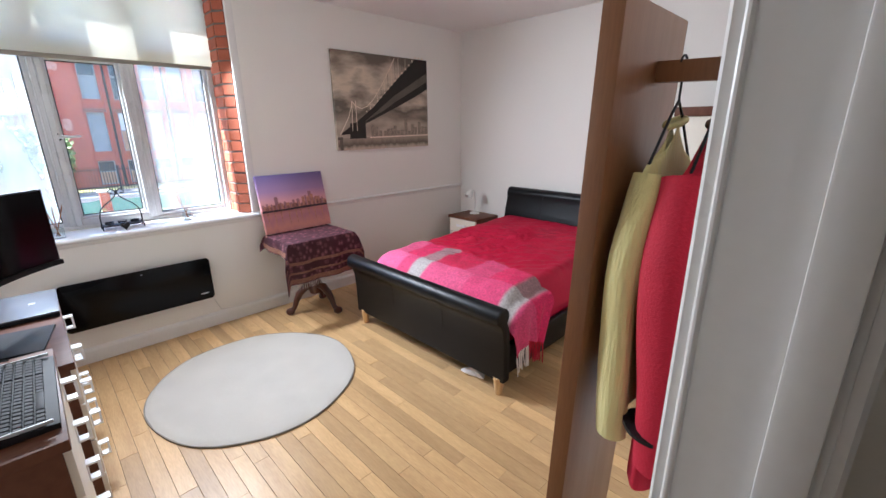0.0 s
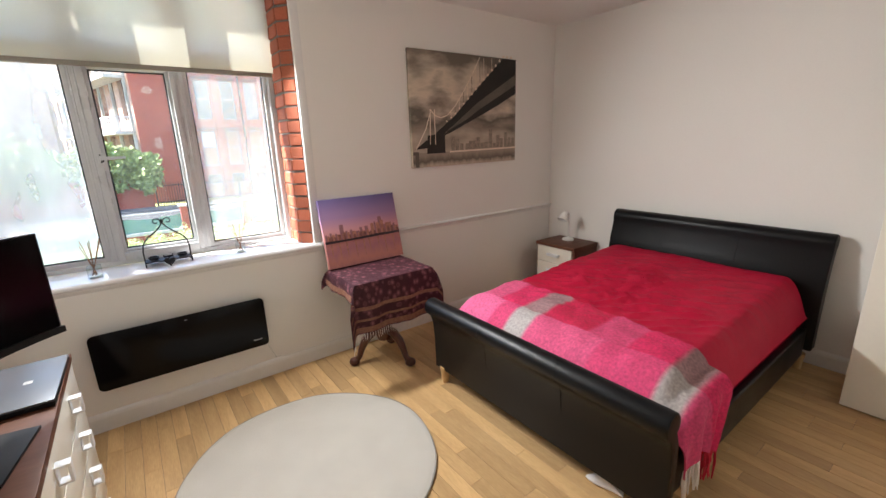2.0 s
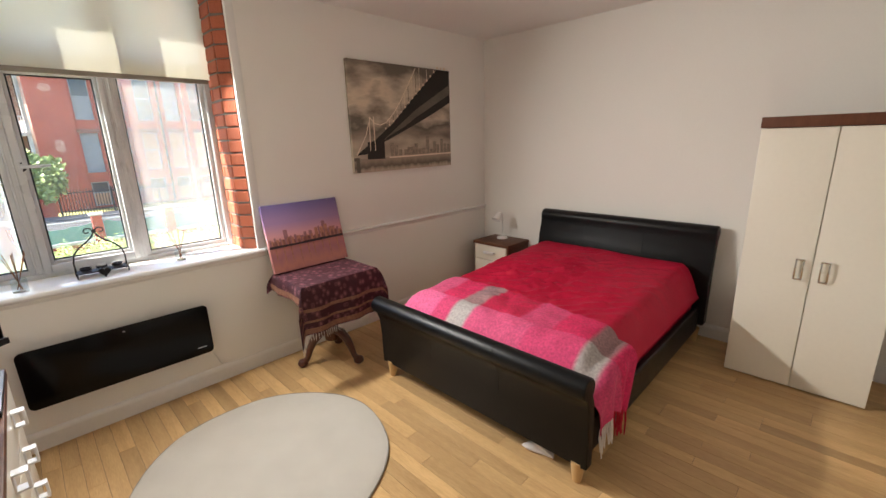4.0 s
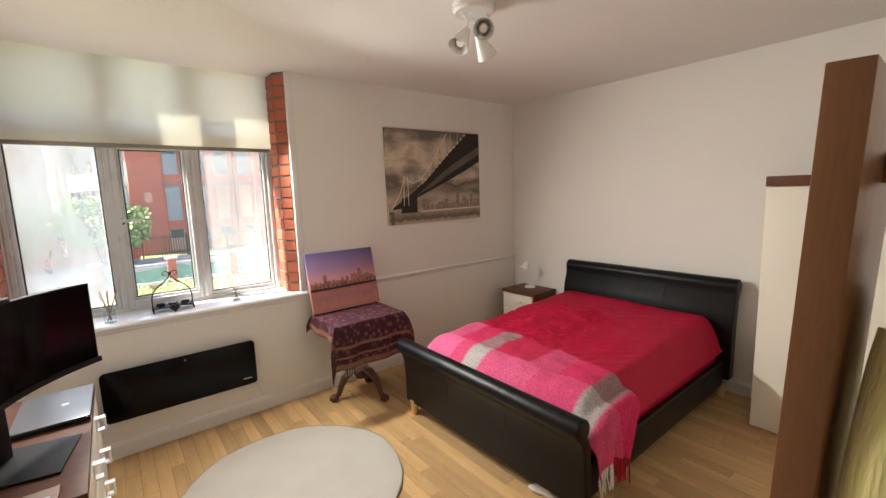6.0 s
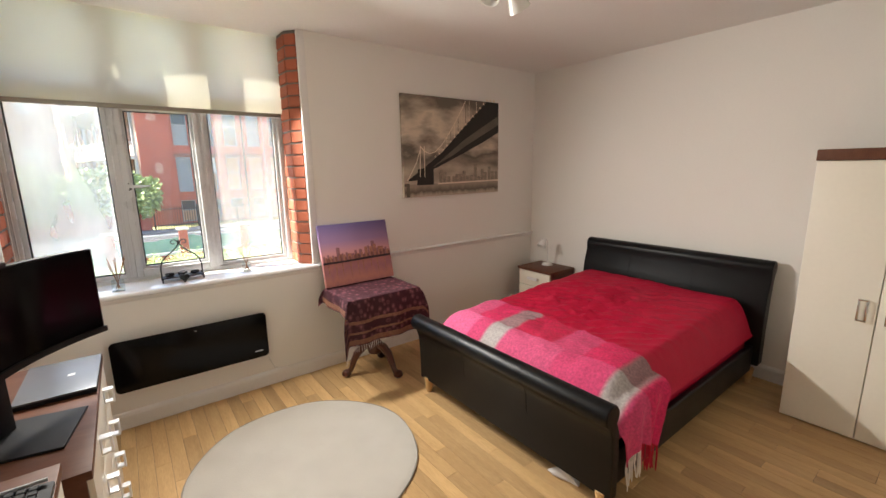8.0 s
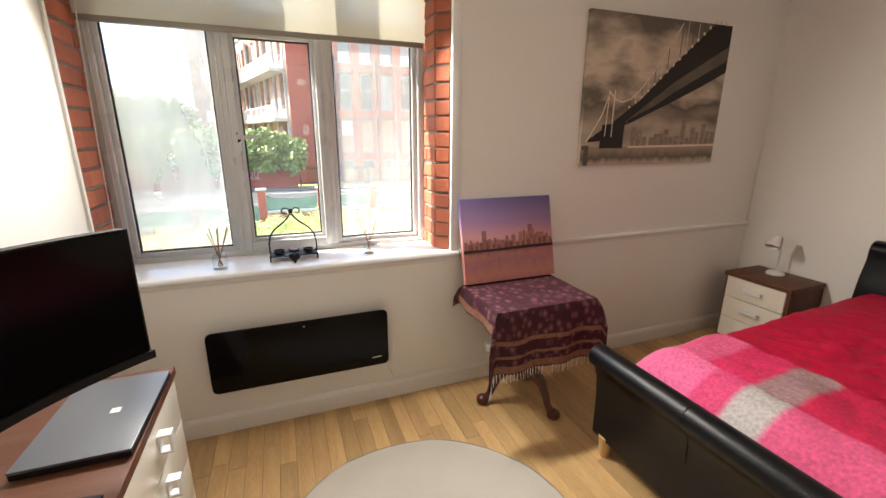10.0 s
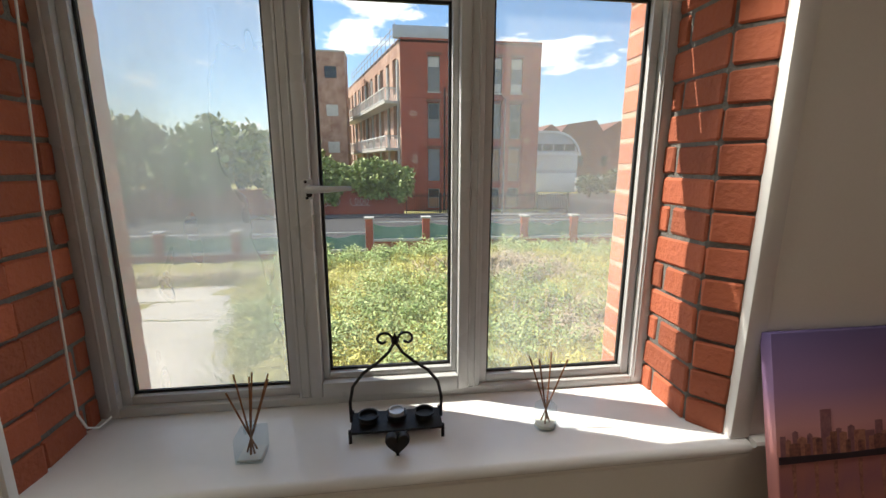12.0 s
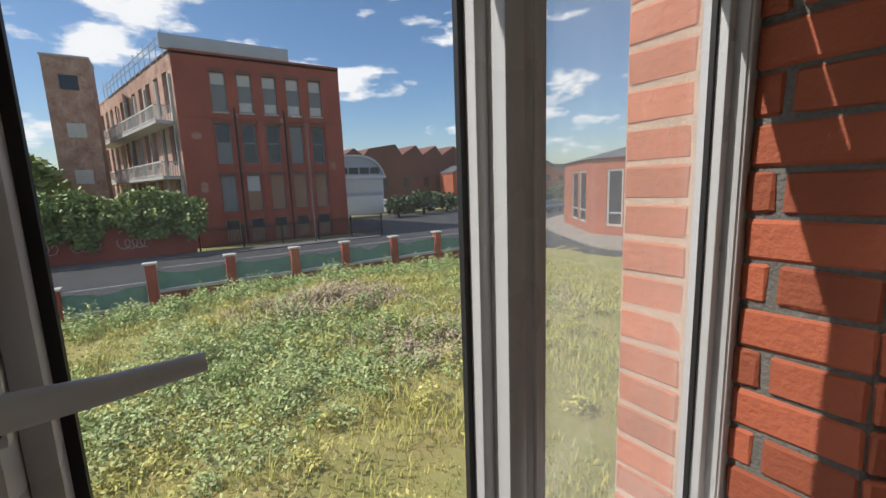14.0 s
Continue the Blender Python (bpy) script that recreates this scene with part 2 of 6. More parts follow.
NETTING = material("green_netting", (0.10, 0.22, 0.18), 0.85, vary=0.2, scale=3, fine=40, bump=0.3, second=(0.22, 0.32, 0.28))
DARKPANE = material("dark_window_pane", (0.035, 0.045, 0.055), 0.15, vary=0.2, scale=1, fine=6, bump=0.0)
GREYBOARD = material("grey_boarding", (0.24, 0.26, 0.27), 0.8, vary=0.15, scale=1.2, fine=8, bump=0.1)
WHITEBOARD = material("pale_boarding", (0.62, 0.62, 0.60), 0.7, vary=0.15, scale=1.2, fine=8, bump=0.1)
PLYBOARD = material("plywood_boarding", (0.40, 0.23, 0.14), 0.85, vary=0.2, scale=1.2, fine=8, bump=0.1)
# plain dark brown brick for the works and the mill's lintels
WORKBRICK = material("dark_brown_brick", (0.19, 0.085, 0.065), 0.9, vary=0.2, scale=0.4, fine=4, bump=0.3)
SLATE = material("slate_roof", (0.13, 0.13, 0.14), 0.75, vary=0.2, scale=0.8, fine=10, bump=0.3)
WHITESHEET = material("white_cladding", (0.72, 0.74, 0.76), 0.5, vary=0.1, scale=0.5, fine=6, bump=0.1)
SILVERLID = material("laptop_aluminium", (0.13, 0.138, 0.16), 0.34, metal=0.2, vary=0.03, scale=5, fine=300, bump=0.02)

for m_, spec in ((WALNUT, 0.22), (BLACKPLASTIC, 0.25), (KEYPLASTIC, 0.25), (LEATHER, 0.24), (BLACKGLASS, 0.16), (REDSHEET, 0.22), (OAK, 0.35)):
    m_.node_tree.nodes["Principled BSDF"].inputs["Specular IOR Level"].default_value = spec

# ---- mesh helpers ----
def add_box(bm, x0, x1, y0, y1, z0, z1, m=None):
    v = [bm.verts.new((x, y, z)) for x in (x0, x1) for y in (y0, y1) for z in (z0, z1)]
    fs = [bm.faces.new([v[i] for i in f]) for f in ((0, 1, 3, 2), (4, 6, 7, 5), (0, 4, 5, 1), (2, 3, 7, 6), (0, 2, 6, 4), (1, 5, 7, 3))]
    if m is not None:
        for p in v:
            p.co = m @ p.co
    return fs


def boxes(*rows, bevel=0.0, seg=2):
    bm = bmesh.new()
    for r in rows:
        add_box(bm, *r)
    if bevel:
        bmesh.ops.bevel(bm, geom=list(bm.edges), offset=bevel, segments=seg, affect="EDGES", profile=0.6)
    return bm


def merge(bm, other, m=None):
    if m is not None:
        bmesh.ops.transform(other, matrix=m, verts=other.verts)
    me = bpy.data.meshes.new("tmp")
    other.to_mesh(me)
    other.free()
    bm.from_mesh(me)
    bpy.data.meshes.remove(me)
    return bm


def prism(pts, a, b, axis="y", bevel=0.0, seg=2):
    """Extrudes a closed outline (u, v) from a to b along an axis."""
    bm = bmesh.new()
    put = {"y": lambda u, v, w: (u, w, v), "x": lambda u, v, w: (w, u, v), "z": lambda u, v, w: (u, v, w)}[axis]
    lo = [bm.verts.new(put(u, v, a)) for u, v in pts]
    hi = [bm.verts.new(put(u, v, b)) for u, v in pts]
    bm.faces.new(lo)
    bm.faces.new(hi[::-1])
    for i in range(len(pts)):
        j = (i + 1) % len(pts)
        bm.faces.new((lo[j], lo[i], hi[i], hi[j]))
    bmesh.ops.recalc_face_normals(bm, faces=bm.faces)
    if bevel:
        ends = [e for e in bm.edges if all(v in lo for v in e.verts) or all(v in hi for v in e.verts)]
        bmesh.ops.bevel(bm, geom=ends, offset=bevel, segments=seg, affect="EDGES", profile=0.6)
    return bm


def lathe(profile, seg=24, m=None):
    bm = bmesh.new()
    rings = []
    for r, z in profile:
        if r < 1e-5:
            rings.append([bm.verts.new((0, 0, z))])
        else:
            rings.append([bm.verts.new((r * math.cos(2 * math.pi * k / seg), r * math.sin(2 * math.pi * k / seg), z)) for k in range(seg)])
    for a, b in zip(rings, rings[1:]):
        for k in range(seg):
            j = (k + 1) % seg
            q = [a[k % len(a)], a[j % len(a)], b[j % len(b)], b[k % len(b)]]
            u = list(dict.fromkeys(q))
            if len(u) > 2:
                bm.faces.new(u)
    bmesh.ops.recalc_face_normals(bm, faces=bm.faces)
    if m is not None:
        bmesh.ops.transform(bm, matrix=m, verts=bm.verts)
    return bm


def tube(points, radius, seg=8, flat=1.0, closed=False):
    """A round bar along points; radius may be a list."""
    bm = bmesh.new()
    pts = [Vector(p) for p in points]
    rad = radius if isinstance(radius, (list, tuple)) else [radius] * len(pts)
    rings = []
    side = None
    for i, p in enumerate(pts):
        t = (pts[(i + 1) % len(pts)] if closed or i + 1 < len(pts) else p) - (pts[i - 1] if closed or i else p)
        t.normalize()
        if side is None:
            side = t.orthogonal().normalized()
        side = (side - t * side.dot(t)).normalized()
        up = t.cross(side)
        rings.append([bm.verts.new(p + rad[i] * (math.cos(2 * math.pi * k / seg) * side + flat * math.sin(2 * math.pi * k / seg) * up)) for k in range(seg)])
    pairs = list(zip(rings, rings[1:])) + ([(rings[-1], rings[0])] if closed else [])
    for a, b in pairs:
        for k in range(seg):
            bm.faces.new((a[k], a[(k + 1) % seg], b[(k + 1) % seg], b[k]))
    if not closed:
        bm.faces.new(rings[0][::-1])
        bm.faces.new(rings[-1])
    bmesh.ops.recalc_face_normals(bm, faces=bm.faces)
    return bm


def sheet(nu, nv, f, thick=0.0):
    """A grid surface f(u, v), u and v from 0 to 1, with thickness along its normals."""
    bm = bmesh.new()
    g = [[bm.verts.new(f(i / nu, j / nv)) for j in range(nv + 1)] for i in range(nu + 1)]
    for i in range(nu):
        for j in range(nv):
            bm.faces.new((g[i][j], g[i + 1][j], g[i + 1][j + 1], g[i][j + 1]))
    bm.normal_update()
    if thick:
        back = [[bm.verts.new(g[i][j].co - g[i][j].normal * thick) for j in range(nv + 1)] for i in range(nu + 1)]
        for i in range(nu):
            for j in range(nv):
                bm.faces.new((back[i][j], back[i][j + 1], back[i + 1][j + 1], back[i + 1][j]))
        rim = [(i, 0) for i in range(nu)] + [(nu, j) for j in range(nv)] + [(i, nv) for i in range(nu, 0, -1)] + [(0, j) for j in range(nv, 0, -1)]
        for (a, b), (c, d) in zip(rim, rim[1:] + rim[:1]):
            bm.faces.new((g[a][b], back[a][b], back[c][d], g[c][d]))
    bmesh.ops.recalc_face_normals(bm, faces=bm.faces)
    return bm


def arc(cx, cy, r, a0, a1, n=8):
    return [(cx + r * math.cos(radians(a0 + (a1 - a0) * k / n)), cy + r * math.sin(radians(a0 + (a1 - a0) * k / n))) for k in range(n + 1)]


def finish(bm, name, mat, smooth=0.6):
    me = bpy.data.meshes.new(name)
    if smooth:
        bm.normal_update()
        for f in bm.faces:
            f.smooth = True
        for e in bm.edges:
            if len(e.link_faces) != 2 or e.calc_face_angle(9) > smooth:
                e.smooth = False
    bm.to_mesh(me)
    bm.free()
    me.materials.append(mat)
    return me


def part(name, bm, mat, parent, label="", smooth=0.6):
    ob = new(name, finish(bm, name, mat, smooth))
    ob.parent = parent
    if label:
        tagged(ob, label)
    return ob


def thing(name, label, category, m=None, group="", kind=""):
    ob = new(name)
    ob.matrix_world = m or Matrix.Identity(4)
    return tagged(ob, label, category, group, kind)


def solid(name, bm, mat, label="", category="", kind="", group="", smooth=0.6):
    return tagged(new(name, finish(bm, name, mat, smooth)), label, category, group, kind)


def fbm(x, y, z=0.0, octaves=4):
    return noise.fractal(Vector((x, y, z)), 1.0, 2.0, octaves)


# ---- the room ----
WX0, WX1, WY1, CZ = -0.40, 3.87, 3.70, 2.605
WY0 = 0.234

solid("floor", boxes((-0.62, 4.05, 0.1, 3.95, -0.25, -0.004), (-0.62, 1.42, -2.0, 0.1, -0.25, -0.004)), GAP, "dark floor base under oak strips", "floor", "structure")
solid("ceiling", boxes((-0.62, 4.05, 0.1, 3.993, CZ, CZ + 0.2), (-0.62, 1.42, -2.02, 0.1, CZ, CZ + 0.2)), CEIL, "plain off-white painted ceiling", "ceiling", "structure")
solid("wall_west", boxes((WX0 - 0.2, WX0, WY0, 3.712, 0.0, CZ)), WALL, "off-white painted plaster wall", "wall", "structure")
solid("wall_east", boxes((WX1, WX1 + 0.2, 0.1, 4.0, 0.0, CZ)), WALL, "off-white painted plaster wall behind the bed", "wall", "structure")
north = boxes((-0.60, 1.345, 3.70, 4.00, 0.0, 0.85), (1.345, WX1 + 0.2, 3.70, 4.25, 0.0, CZ))
solid("wall_north", north, WALL, "off-white painted plaster wall with a brick window recess", "wall", "structure")
outer = boxes((-0.62, 1.345, 4.08, 4.25, -2.6, 0.48), (-3.0, -0.52, 4.02, 4.25, -2.6, 3.2), (1.345, 5.0, 4.256, 4.30, -2.6, 3.2), (-0.62, 1.345, 4.02, 4.25, 3.2, 3.5))
solid("wall_outer", outer, MILLBRICK, "red brick outer wall of the house", "wall", "structure")
# south wall with the doorway that the walk starts in
south = boxes((0.62, WX1 + 0.2, 0.10, WY0, 0.0, CZ), (WX0 - 0.2, -0.26, 0.10, WY0, 0.0, CZ), (-0.26, 0.62, 0.10, WY0, 2.07, CZ))
solid("wall_south", south, WALL, "off-white painted plaster wall with a doorway", "wall", "structure")
hall = boxes((-0.62, -0.50, -1.9, 0.10, 0.0, CZ), (1.30, 1.42, -1.9, 0.10, 0.0, CZ), (-0.62, 1.42, -2.02, -1.9, 0.0, CZ))
solid("wall_hall", hall, WALL, "off-white painted hallway wall", "wall", "structure")
lining = thing("door_1", "white painted door frame with moulded architrave", "door frame", kind="structure")
for sx, x0, x1 in ((1, 0.587, 0.62), (-1, -0.26, -0.227)):
    part("lining", boxes((x0, x1, 0.075, 0.238, 0.0, 2.04), bevel=0.003), GLOSSWHITE, lining)
    s0, s1 = (x0 - 0.012, x0) if sx > 0 else (x1, x1 + 0.012)
    part("door_stop", boxes((s0 if sx < 0 else s0 - 0.006, s1 if sx > 0 else s1 + 0.006, 0.085, 0.135, 0.0, 2.03), bevel=0.004), GLOSSWHITE, lining)
    ex = x0 if sx > 0 else x1
    part("bead", tube([(ex, 0.231, 0.0), (ex, 0.231, 2.04)], 0.006, 10), GLOSSWHITE, lining)
    a = 0.587 if sx > 0 else -0.227
    for yy, d in ((0.238, 1), (0.075, -1)):
        pr = [(0.0, 0.0), (0.0, 0.012), (0.010, 0.018), (0.02, 0.012), (0.045, 0.014), (0.052, 0.022), (0.065, 0.022), (0.07, 0.0)]
        part("architrave", prism([(a + sx * (0.005 + u), yy + d * v) for u, v in pr], 0.0, 2.11, "z"), GLOSSWHITE, lining, smooth=0.3)
part("lintel", boxes((-0.227, 0.587, 0.075, 0.238, 2.04, 2.07), (-0.30, 0.66, 0.239, 0.256, 2.05, 2.12), bevel=0.003), GLOSSWHITE, lining)

# skirting, dado rail
sk = [(0.0, 0.0), (0.018, 0.0), (0.018, 0.085), (0.013, 0.10), (0.006, 0.108), (0.0, 0.11)]
solid("baseboard_north", prism([(3.70 - u, v) for u, v in sk], WX0, WX1, "x"), GLOSSWHITE, "white painted skirting board", "skirting", "structure", smooth=0.3)
solid("baseboard_east", prism([(WX1 - u, v) for u, v in sk], WY0, 3.68, "y"), GLOSSWHITE, "white painted skirting board", "skirting", "structure", smooth=0.3)
solid("baseboard_west", prism([(WX0 + u, v) for u, v in sk], 0.30, 3.68, "y"), GLOSSWHITE, "white painted skirting board", "skirting", "structure", smooth=0.3)
dr = [(0.0, -0.026), (0.008, -0.022), (0.012, -0.006), (0.026, 0.004), (0.030, 0.012), (0.026, 0.020), (0.0, 0.024)]
solid("trim_dado", prism([(3.70 - u, 0.868 + v) for u, v in dr], 1.345, WX1, "x"), GLOSSWHITE, "white painted dado rail", "rail", "structure", smooth=0.3)

# ---- the window ----
win = thing("window_1", "white plastic window with three lights", "window", kind="structure")
fy0, fy1 = 3.995, 4.075
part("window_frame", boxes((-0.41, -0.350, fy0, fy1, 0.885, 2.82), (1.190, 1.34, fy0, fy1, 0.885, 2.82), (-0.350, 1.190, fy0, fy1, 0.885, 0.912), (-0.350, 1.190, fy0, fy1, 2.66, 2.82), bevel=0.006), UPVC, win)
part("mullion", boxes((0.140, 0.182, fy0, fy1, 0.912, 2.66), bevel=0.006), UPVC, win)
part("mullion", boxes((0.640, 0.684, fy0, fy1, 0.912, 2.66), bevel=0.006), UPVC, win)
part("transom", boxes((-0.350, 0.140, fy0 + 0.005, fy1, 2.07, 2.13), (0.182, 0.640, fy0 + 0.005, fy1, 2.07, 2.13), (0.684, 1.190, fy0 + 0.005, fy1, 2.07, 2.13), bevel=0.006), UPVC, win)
for rx_ in (0.1475, 0.1715, 0.6475, 0.6685, -0.372, 1.200):
    part("rib", tube([(rx_, fy0, 0.912), (rx_, fy0, 2.59)], 0.0035, 8), UPVC, win)
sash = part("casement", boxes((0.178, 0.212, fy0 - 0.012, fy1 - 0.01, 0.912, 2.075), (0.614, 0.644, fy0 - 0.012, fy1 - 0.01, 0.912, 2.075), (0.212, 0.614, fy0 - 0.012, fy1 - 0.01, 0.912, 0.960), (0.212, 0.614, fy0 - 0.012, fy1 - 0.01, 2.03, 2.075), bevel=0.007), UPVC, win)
SEAL = material("rubber_seal", (0.015, 0.015, 0.016), 0.6)


def glazing(x0, x1, z0, z1, y, mat, parent, k=0.026):
    b = 0.008
    part("bead", boxes((x0, x0 + k, y - 0.030, y - 0.004, z0, z1), (x1 - k, x1, y - 0.030, y - 0.004, z0, z1), (x0 + k, x1 - k, y - 0.030, y - 0.004, z0, z0 + k), (x0 + k, x1 - k, y - 0.030, y - 0.004, z1 - k, z1), bevel=0.004), UPVC, parent)
    c0, c1, d0, d1 = x0 + k, x1 - k, z0 + k, z1 - k
    part("seal", boxes((c0, c0 + b, y - 0.012, y - 0.003, d0, d1), (c1 - b, c1, y - 0.012, y - 0.003, d0, d1), (c0 + b, c1 - b, y - 0.012, y - 0.003, d0, d0 + b), (c0 + b, c1 - b, y - 0.012, y - 0.003, d1 - b, d1)), SEAL, parent)
    p = part("pane", boxes((x0 + 0.004, x1 - 0.004, y, y + 0.004, z0 + 0.004, z1 - 0.004)), mat, parent, "dusty glass" if mat is DUSTYGLASS else "")
    p.visible_shadow = False


glazing(-0.350, 0.140, 0.912, 2.07, 4.045, DUSTYGLASS, win)
glazing(0.212, 0.614, 0.960, 2.03, 4.040, CLEARGLASS, win, 0.018)
glazing(0.684, 1.188, 0.912, 2.07, 4.045, HAZYGLASS, win)
for gx0, gx1 in ((-0.350, 0.140), (0.182, 0.640), (0.684, 1.190)):
    glazing(gx0, gx1, 2.13, 2.66, 4.045, CLEARGLASS, win)
hd = boxes((0.190, 0.220, 3.971, 3.984, 1.498, 1.552), bevel=0.006)
merge(hd, tube([(0.208, 3.976, 1.528), (0.209, 3.963, 1.527), (0.222, 3.957, 1.526), (0.27, 3.959, 1.526), (0.321, 3.962, 1.528)], [0.012, 0.013, 0.011, 0.0085, 0.0065], 12, 0.75))
part("window_handle", hd, UPVC, win, "white plastic window handle")
part("lock", lathe([(0.0, 0.0), (0.0075, 0.0), (0.0075, 0.003), (0.0, 0.003)], 16, pose(0.211, 3.9715, 1.512, 90)), IRON, win)
for sx_, sz_ in ((0.203, 1.545), (0.205, 1.503)):
    part("screw_cap", lathe([(0.0, 0.0), (0.004, 0.0), (0.004, 0.003), (0.0, 0.003)], 12, pose(sx_, 3.9715, sz_, 90)), IRON, win)
sillp = [(4.0, 0.85), (4.0, 0.885), (3.69, 0.885)] + arc(3.69, 0.8675, 0.0175, 90, 270, 8)[1:]
part("window_sill", prism(sillp, WX0 + 0.002, 1.335, "x"), SILLWHITE, win, "white gloss window board")
part("sill_moulding", prism([(3.70, 0.85), (3.685, 0.85), (3.688, 0.838), (3.70, 0.825)], WX0, 1.345, "x"), GLOSSWHITE, win)

# roller blind
# the pale bar's backlit shade is put into this dark base colour
BARSHADE = material("backlit_bar_shade", (0.25, 0.225, 0.19), 0.5, vary=0.05, scale=6, fine=80, bump=0.02)
blind = thing("roller_blind", "cream translucent roller blind, pulled partly down", "blind", pose(0.415, 3.955, 2.03))
part("cloth", sheet(24, 8, lambda u, v: (-0.800 + 1.614 * u, 0.004 * math.sin(u * 9) * (1 - v), 0.012 + 0.56 * v), 0.0012), BLINDCLOTH, blind)
part("bottom_bar", boxes((-0.797, 0.797, -0.009, 0.009, -0.014, 0.014), bevel=0.005), BARSHADE, blind, "slim bottom bar, darkened as if backlit")
cord = [(-0.352, 3.985, 2.60), (-0.365, 3.93, 2.0), (-0.372, 3.90, 1.5), (-0.375, 3.89, 1.1), (-0.372, 3.885, 0.97), (-0.36, 3.89, 0.93), (-0.348, 3.91, 0.915), (-0.34, 3.95, 0.92)]
solid("blind_cord", tube(cord, 0.0028, 6), WHITEENAMEL, "white blind pull cord hanging in the recess", "cord")
# corner beads of the recess
solid("trim_bead_right", boxes((1.29, 1.345, 3.696, 3.725, 0.886, CZ), bevel=0.004), GLOSSWHITE, "white plaster edge of the window recess", "trim", "structure")
solid("trim_bead_left", boxes((-0.402, -0.388, 3.694, 3.716, 0.886, CZ), bevel=0.003), GLOSSWHITE, "white plaster edge of the window recess", "trim", "structure")

# ---- bed ----
def ramp_material(name, stops_a, stops_b, lo, hi, cut, rough=0.9, bump=0.5, fine=160, axis=("Y", "X")):
    """A woven check: two rows of coloured columns, one beyond the other."""
    m = material(name, (0.5, 0.05, 0.1), rough, vary=0.1, scale=20, fine=fine, bump=bump, )
    n, l = m.node_tree.nodes, m.node_tree.links
    tc, sep = n.new("ShaderNodeTexCoord"), n.new("ShaderNodeSeparateXYZ")
    l.new(tc.outputs["Object"], sep.inputs[0])
    mr = n.new("ShaderNodeMapRange")
    mr.inputs["From Min"].default_value, mr.inputs["From Max"].default_value = lo, hi
    l.new(sep.outputs[axis[0]], mr.inputs["Value"])
    cols = []
    for stops in (stops_a, stops_b):
        r = n.new("ShaderNodeValToRGB")
        r.color_ramp.interpolation = "LINEAR"
        e = r.color_ramp.elements
        while len(e) < len(stops):
            e.new(0.5)
        for el, (p, c) in zip(e, stops):
            el.position, el.color = p, (*c, 1)
        l.new(mr.outputs[0], r.inputs["Fac"])
        cols.append(r)
    st = n.new("ShaderNodeMapRange")
    st.inputs["From Min"].default_value, st.inputs["From Max"].default_value = cut - 0.006, cut + 0.006
    l.new(sep.outputs[axis[1]], st.inputs["Value"])
    mix = n.new("ShaderNodeMixRGB")
    l.new(st.outputs[0], mix.inputs[0])
    l.new(cols[0].outputs[0], mix.inputs[1])
    l.new(cols[1].outputs[0], mix.inputs[2])
    ns = n.new("ShaderNodeTexNoise")
    ns.inputs["Scale"].default_value, ns.inputs["Detail"].default_value = 70, 5
    l.new(tc.outputs["Object"], ns.inputs["Vector"])
    hv, nr = n.new("ShaderNodeHueSaturation"), n.new("ShaderNodeMapRange")
    nr.inputs["From Min"].default_value, nr.inputs["From Max"].default_value = 0.3, 0.7
    nr.inputs["To Min"].default_value, nr.inputs["To Max"].default_value = 0.75, 1.2
    l.new(ns.outputs["Fac"], nr.inputs["Value"])
    l.new(nr.outputs[0], hv.inputs["Value"])
    l.new(mix.outputs[0], hv.inputs["Color"])
    l.new(hv.outputs[0], n["Principled BSDF"].inputs["Base Color"])
    return m


def step_stops(rows, w=0.006):
    """Hard-edged colour columns (start, colour) as ramp stops."""
    out = []
    for k, (p, c) in enumerate(rows):
        if k:
            out.append((p - w, rows[k - 1][1]))
        out.append((p + (w if k else 0), c))
    return out


PINK, HOT, CRIM, MAUVE, ROSE = (0.60, 0.08, 0.19), (0.56, 0.015, 0.09), (0.48, 0.006, 0.055), (0.30, 0.17, 0.18), (0.54, 0.05, 0.14)
LIGHTPINK, SILVERGREY, DUSKY = (0.68, 0.12, 0.27), (0.42, 0.38, 0.37), (0.58, 0.05, 0.15)
PLAID = ramp_material("check_wool_throw",
                      step_stops([(0.0, ROSE), (0.258, SILVERGREY), (0.314, DUSKY), (0.47, PINK), (0.665, SILVERGREY), (0.735, DUSKY), (0.80, LIGHTPINK)]),
                      step_stops([(0.0, HOT), (0.258, MAUVE), (0.314, HOT), (0.42, ROSE), (0.52, CRIM), (0.665, MAUVE), (0.735, HOT), (0.83, PINK)]),
                      -1.25, 0.80, 0.37, bump=0.25)

bed = thing("sleigh_bed", "double sleigh bed in black faux leather on short beech feet", "bed", pose(1.68, 2.15, 0))
hw = 0.765
foot = [(0.075, 0.10), (0.072, 0.30), (0.062, 0.42), (0.042, 0.475)] + arc(0.055, 0.535, 0.056, 225, -45, 14) + [(0.118, 0.44), (0.13, 0.32), (0.13, 0.10)]
part("footboard", prism(foot, -hw, hw, "y", bevel=0.012, seg=3), LEATHER, bed)
head = [(2.0, 0.16), (2.0, 0.55), (2.02, 0.70), (2.05, 0.81)] + arc(2.105, 0.874, 0.058, 190, -60, 14) + [(2.12, 0.76), (2.10, 0.60), (2.09, 0.40), (2.09, 0.16)]
part("headboard", prism(head, -hw - 0.008, hw - 0.045, "y", bevel=0.012, seg=3), LEATHER, bed)
for s in (1, -1):
    part("side_rail", boxes((0.125, 2.005, s * 0.712 - 0.022, s * 0.712 + 0.022, 0.11, 0.31), bevel=0.018, seg=3), LEATHER, bed)
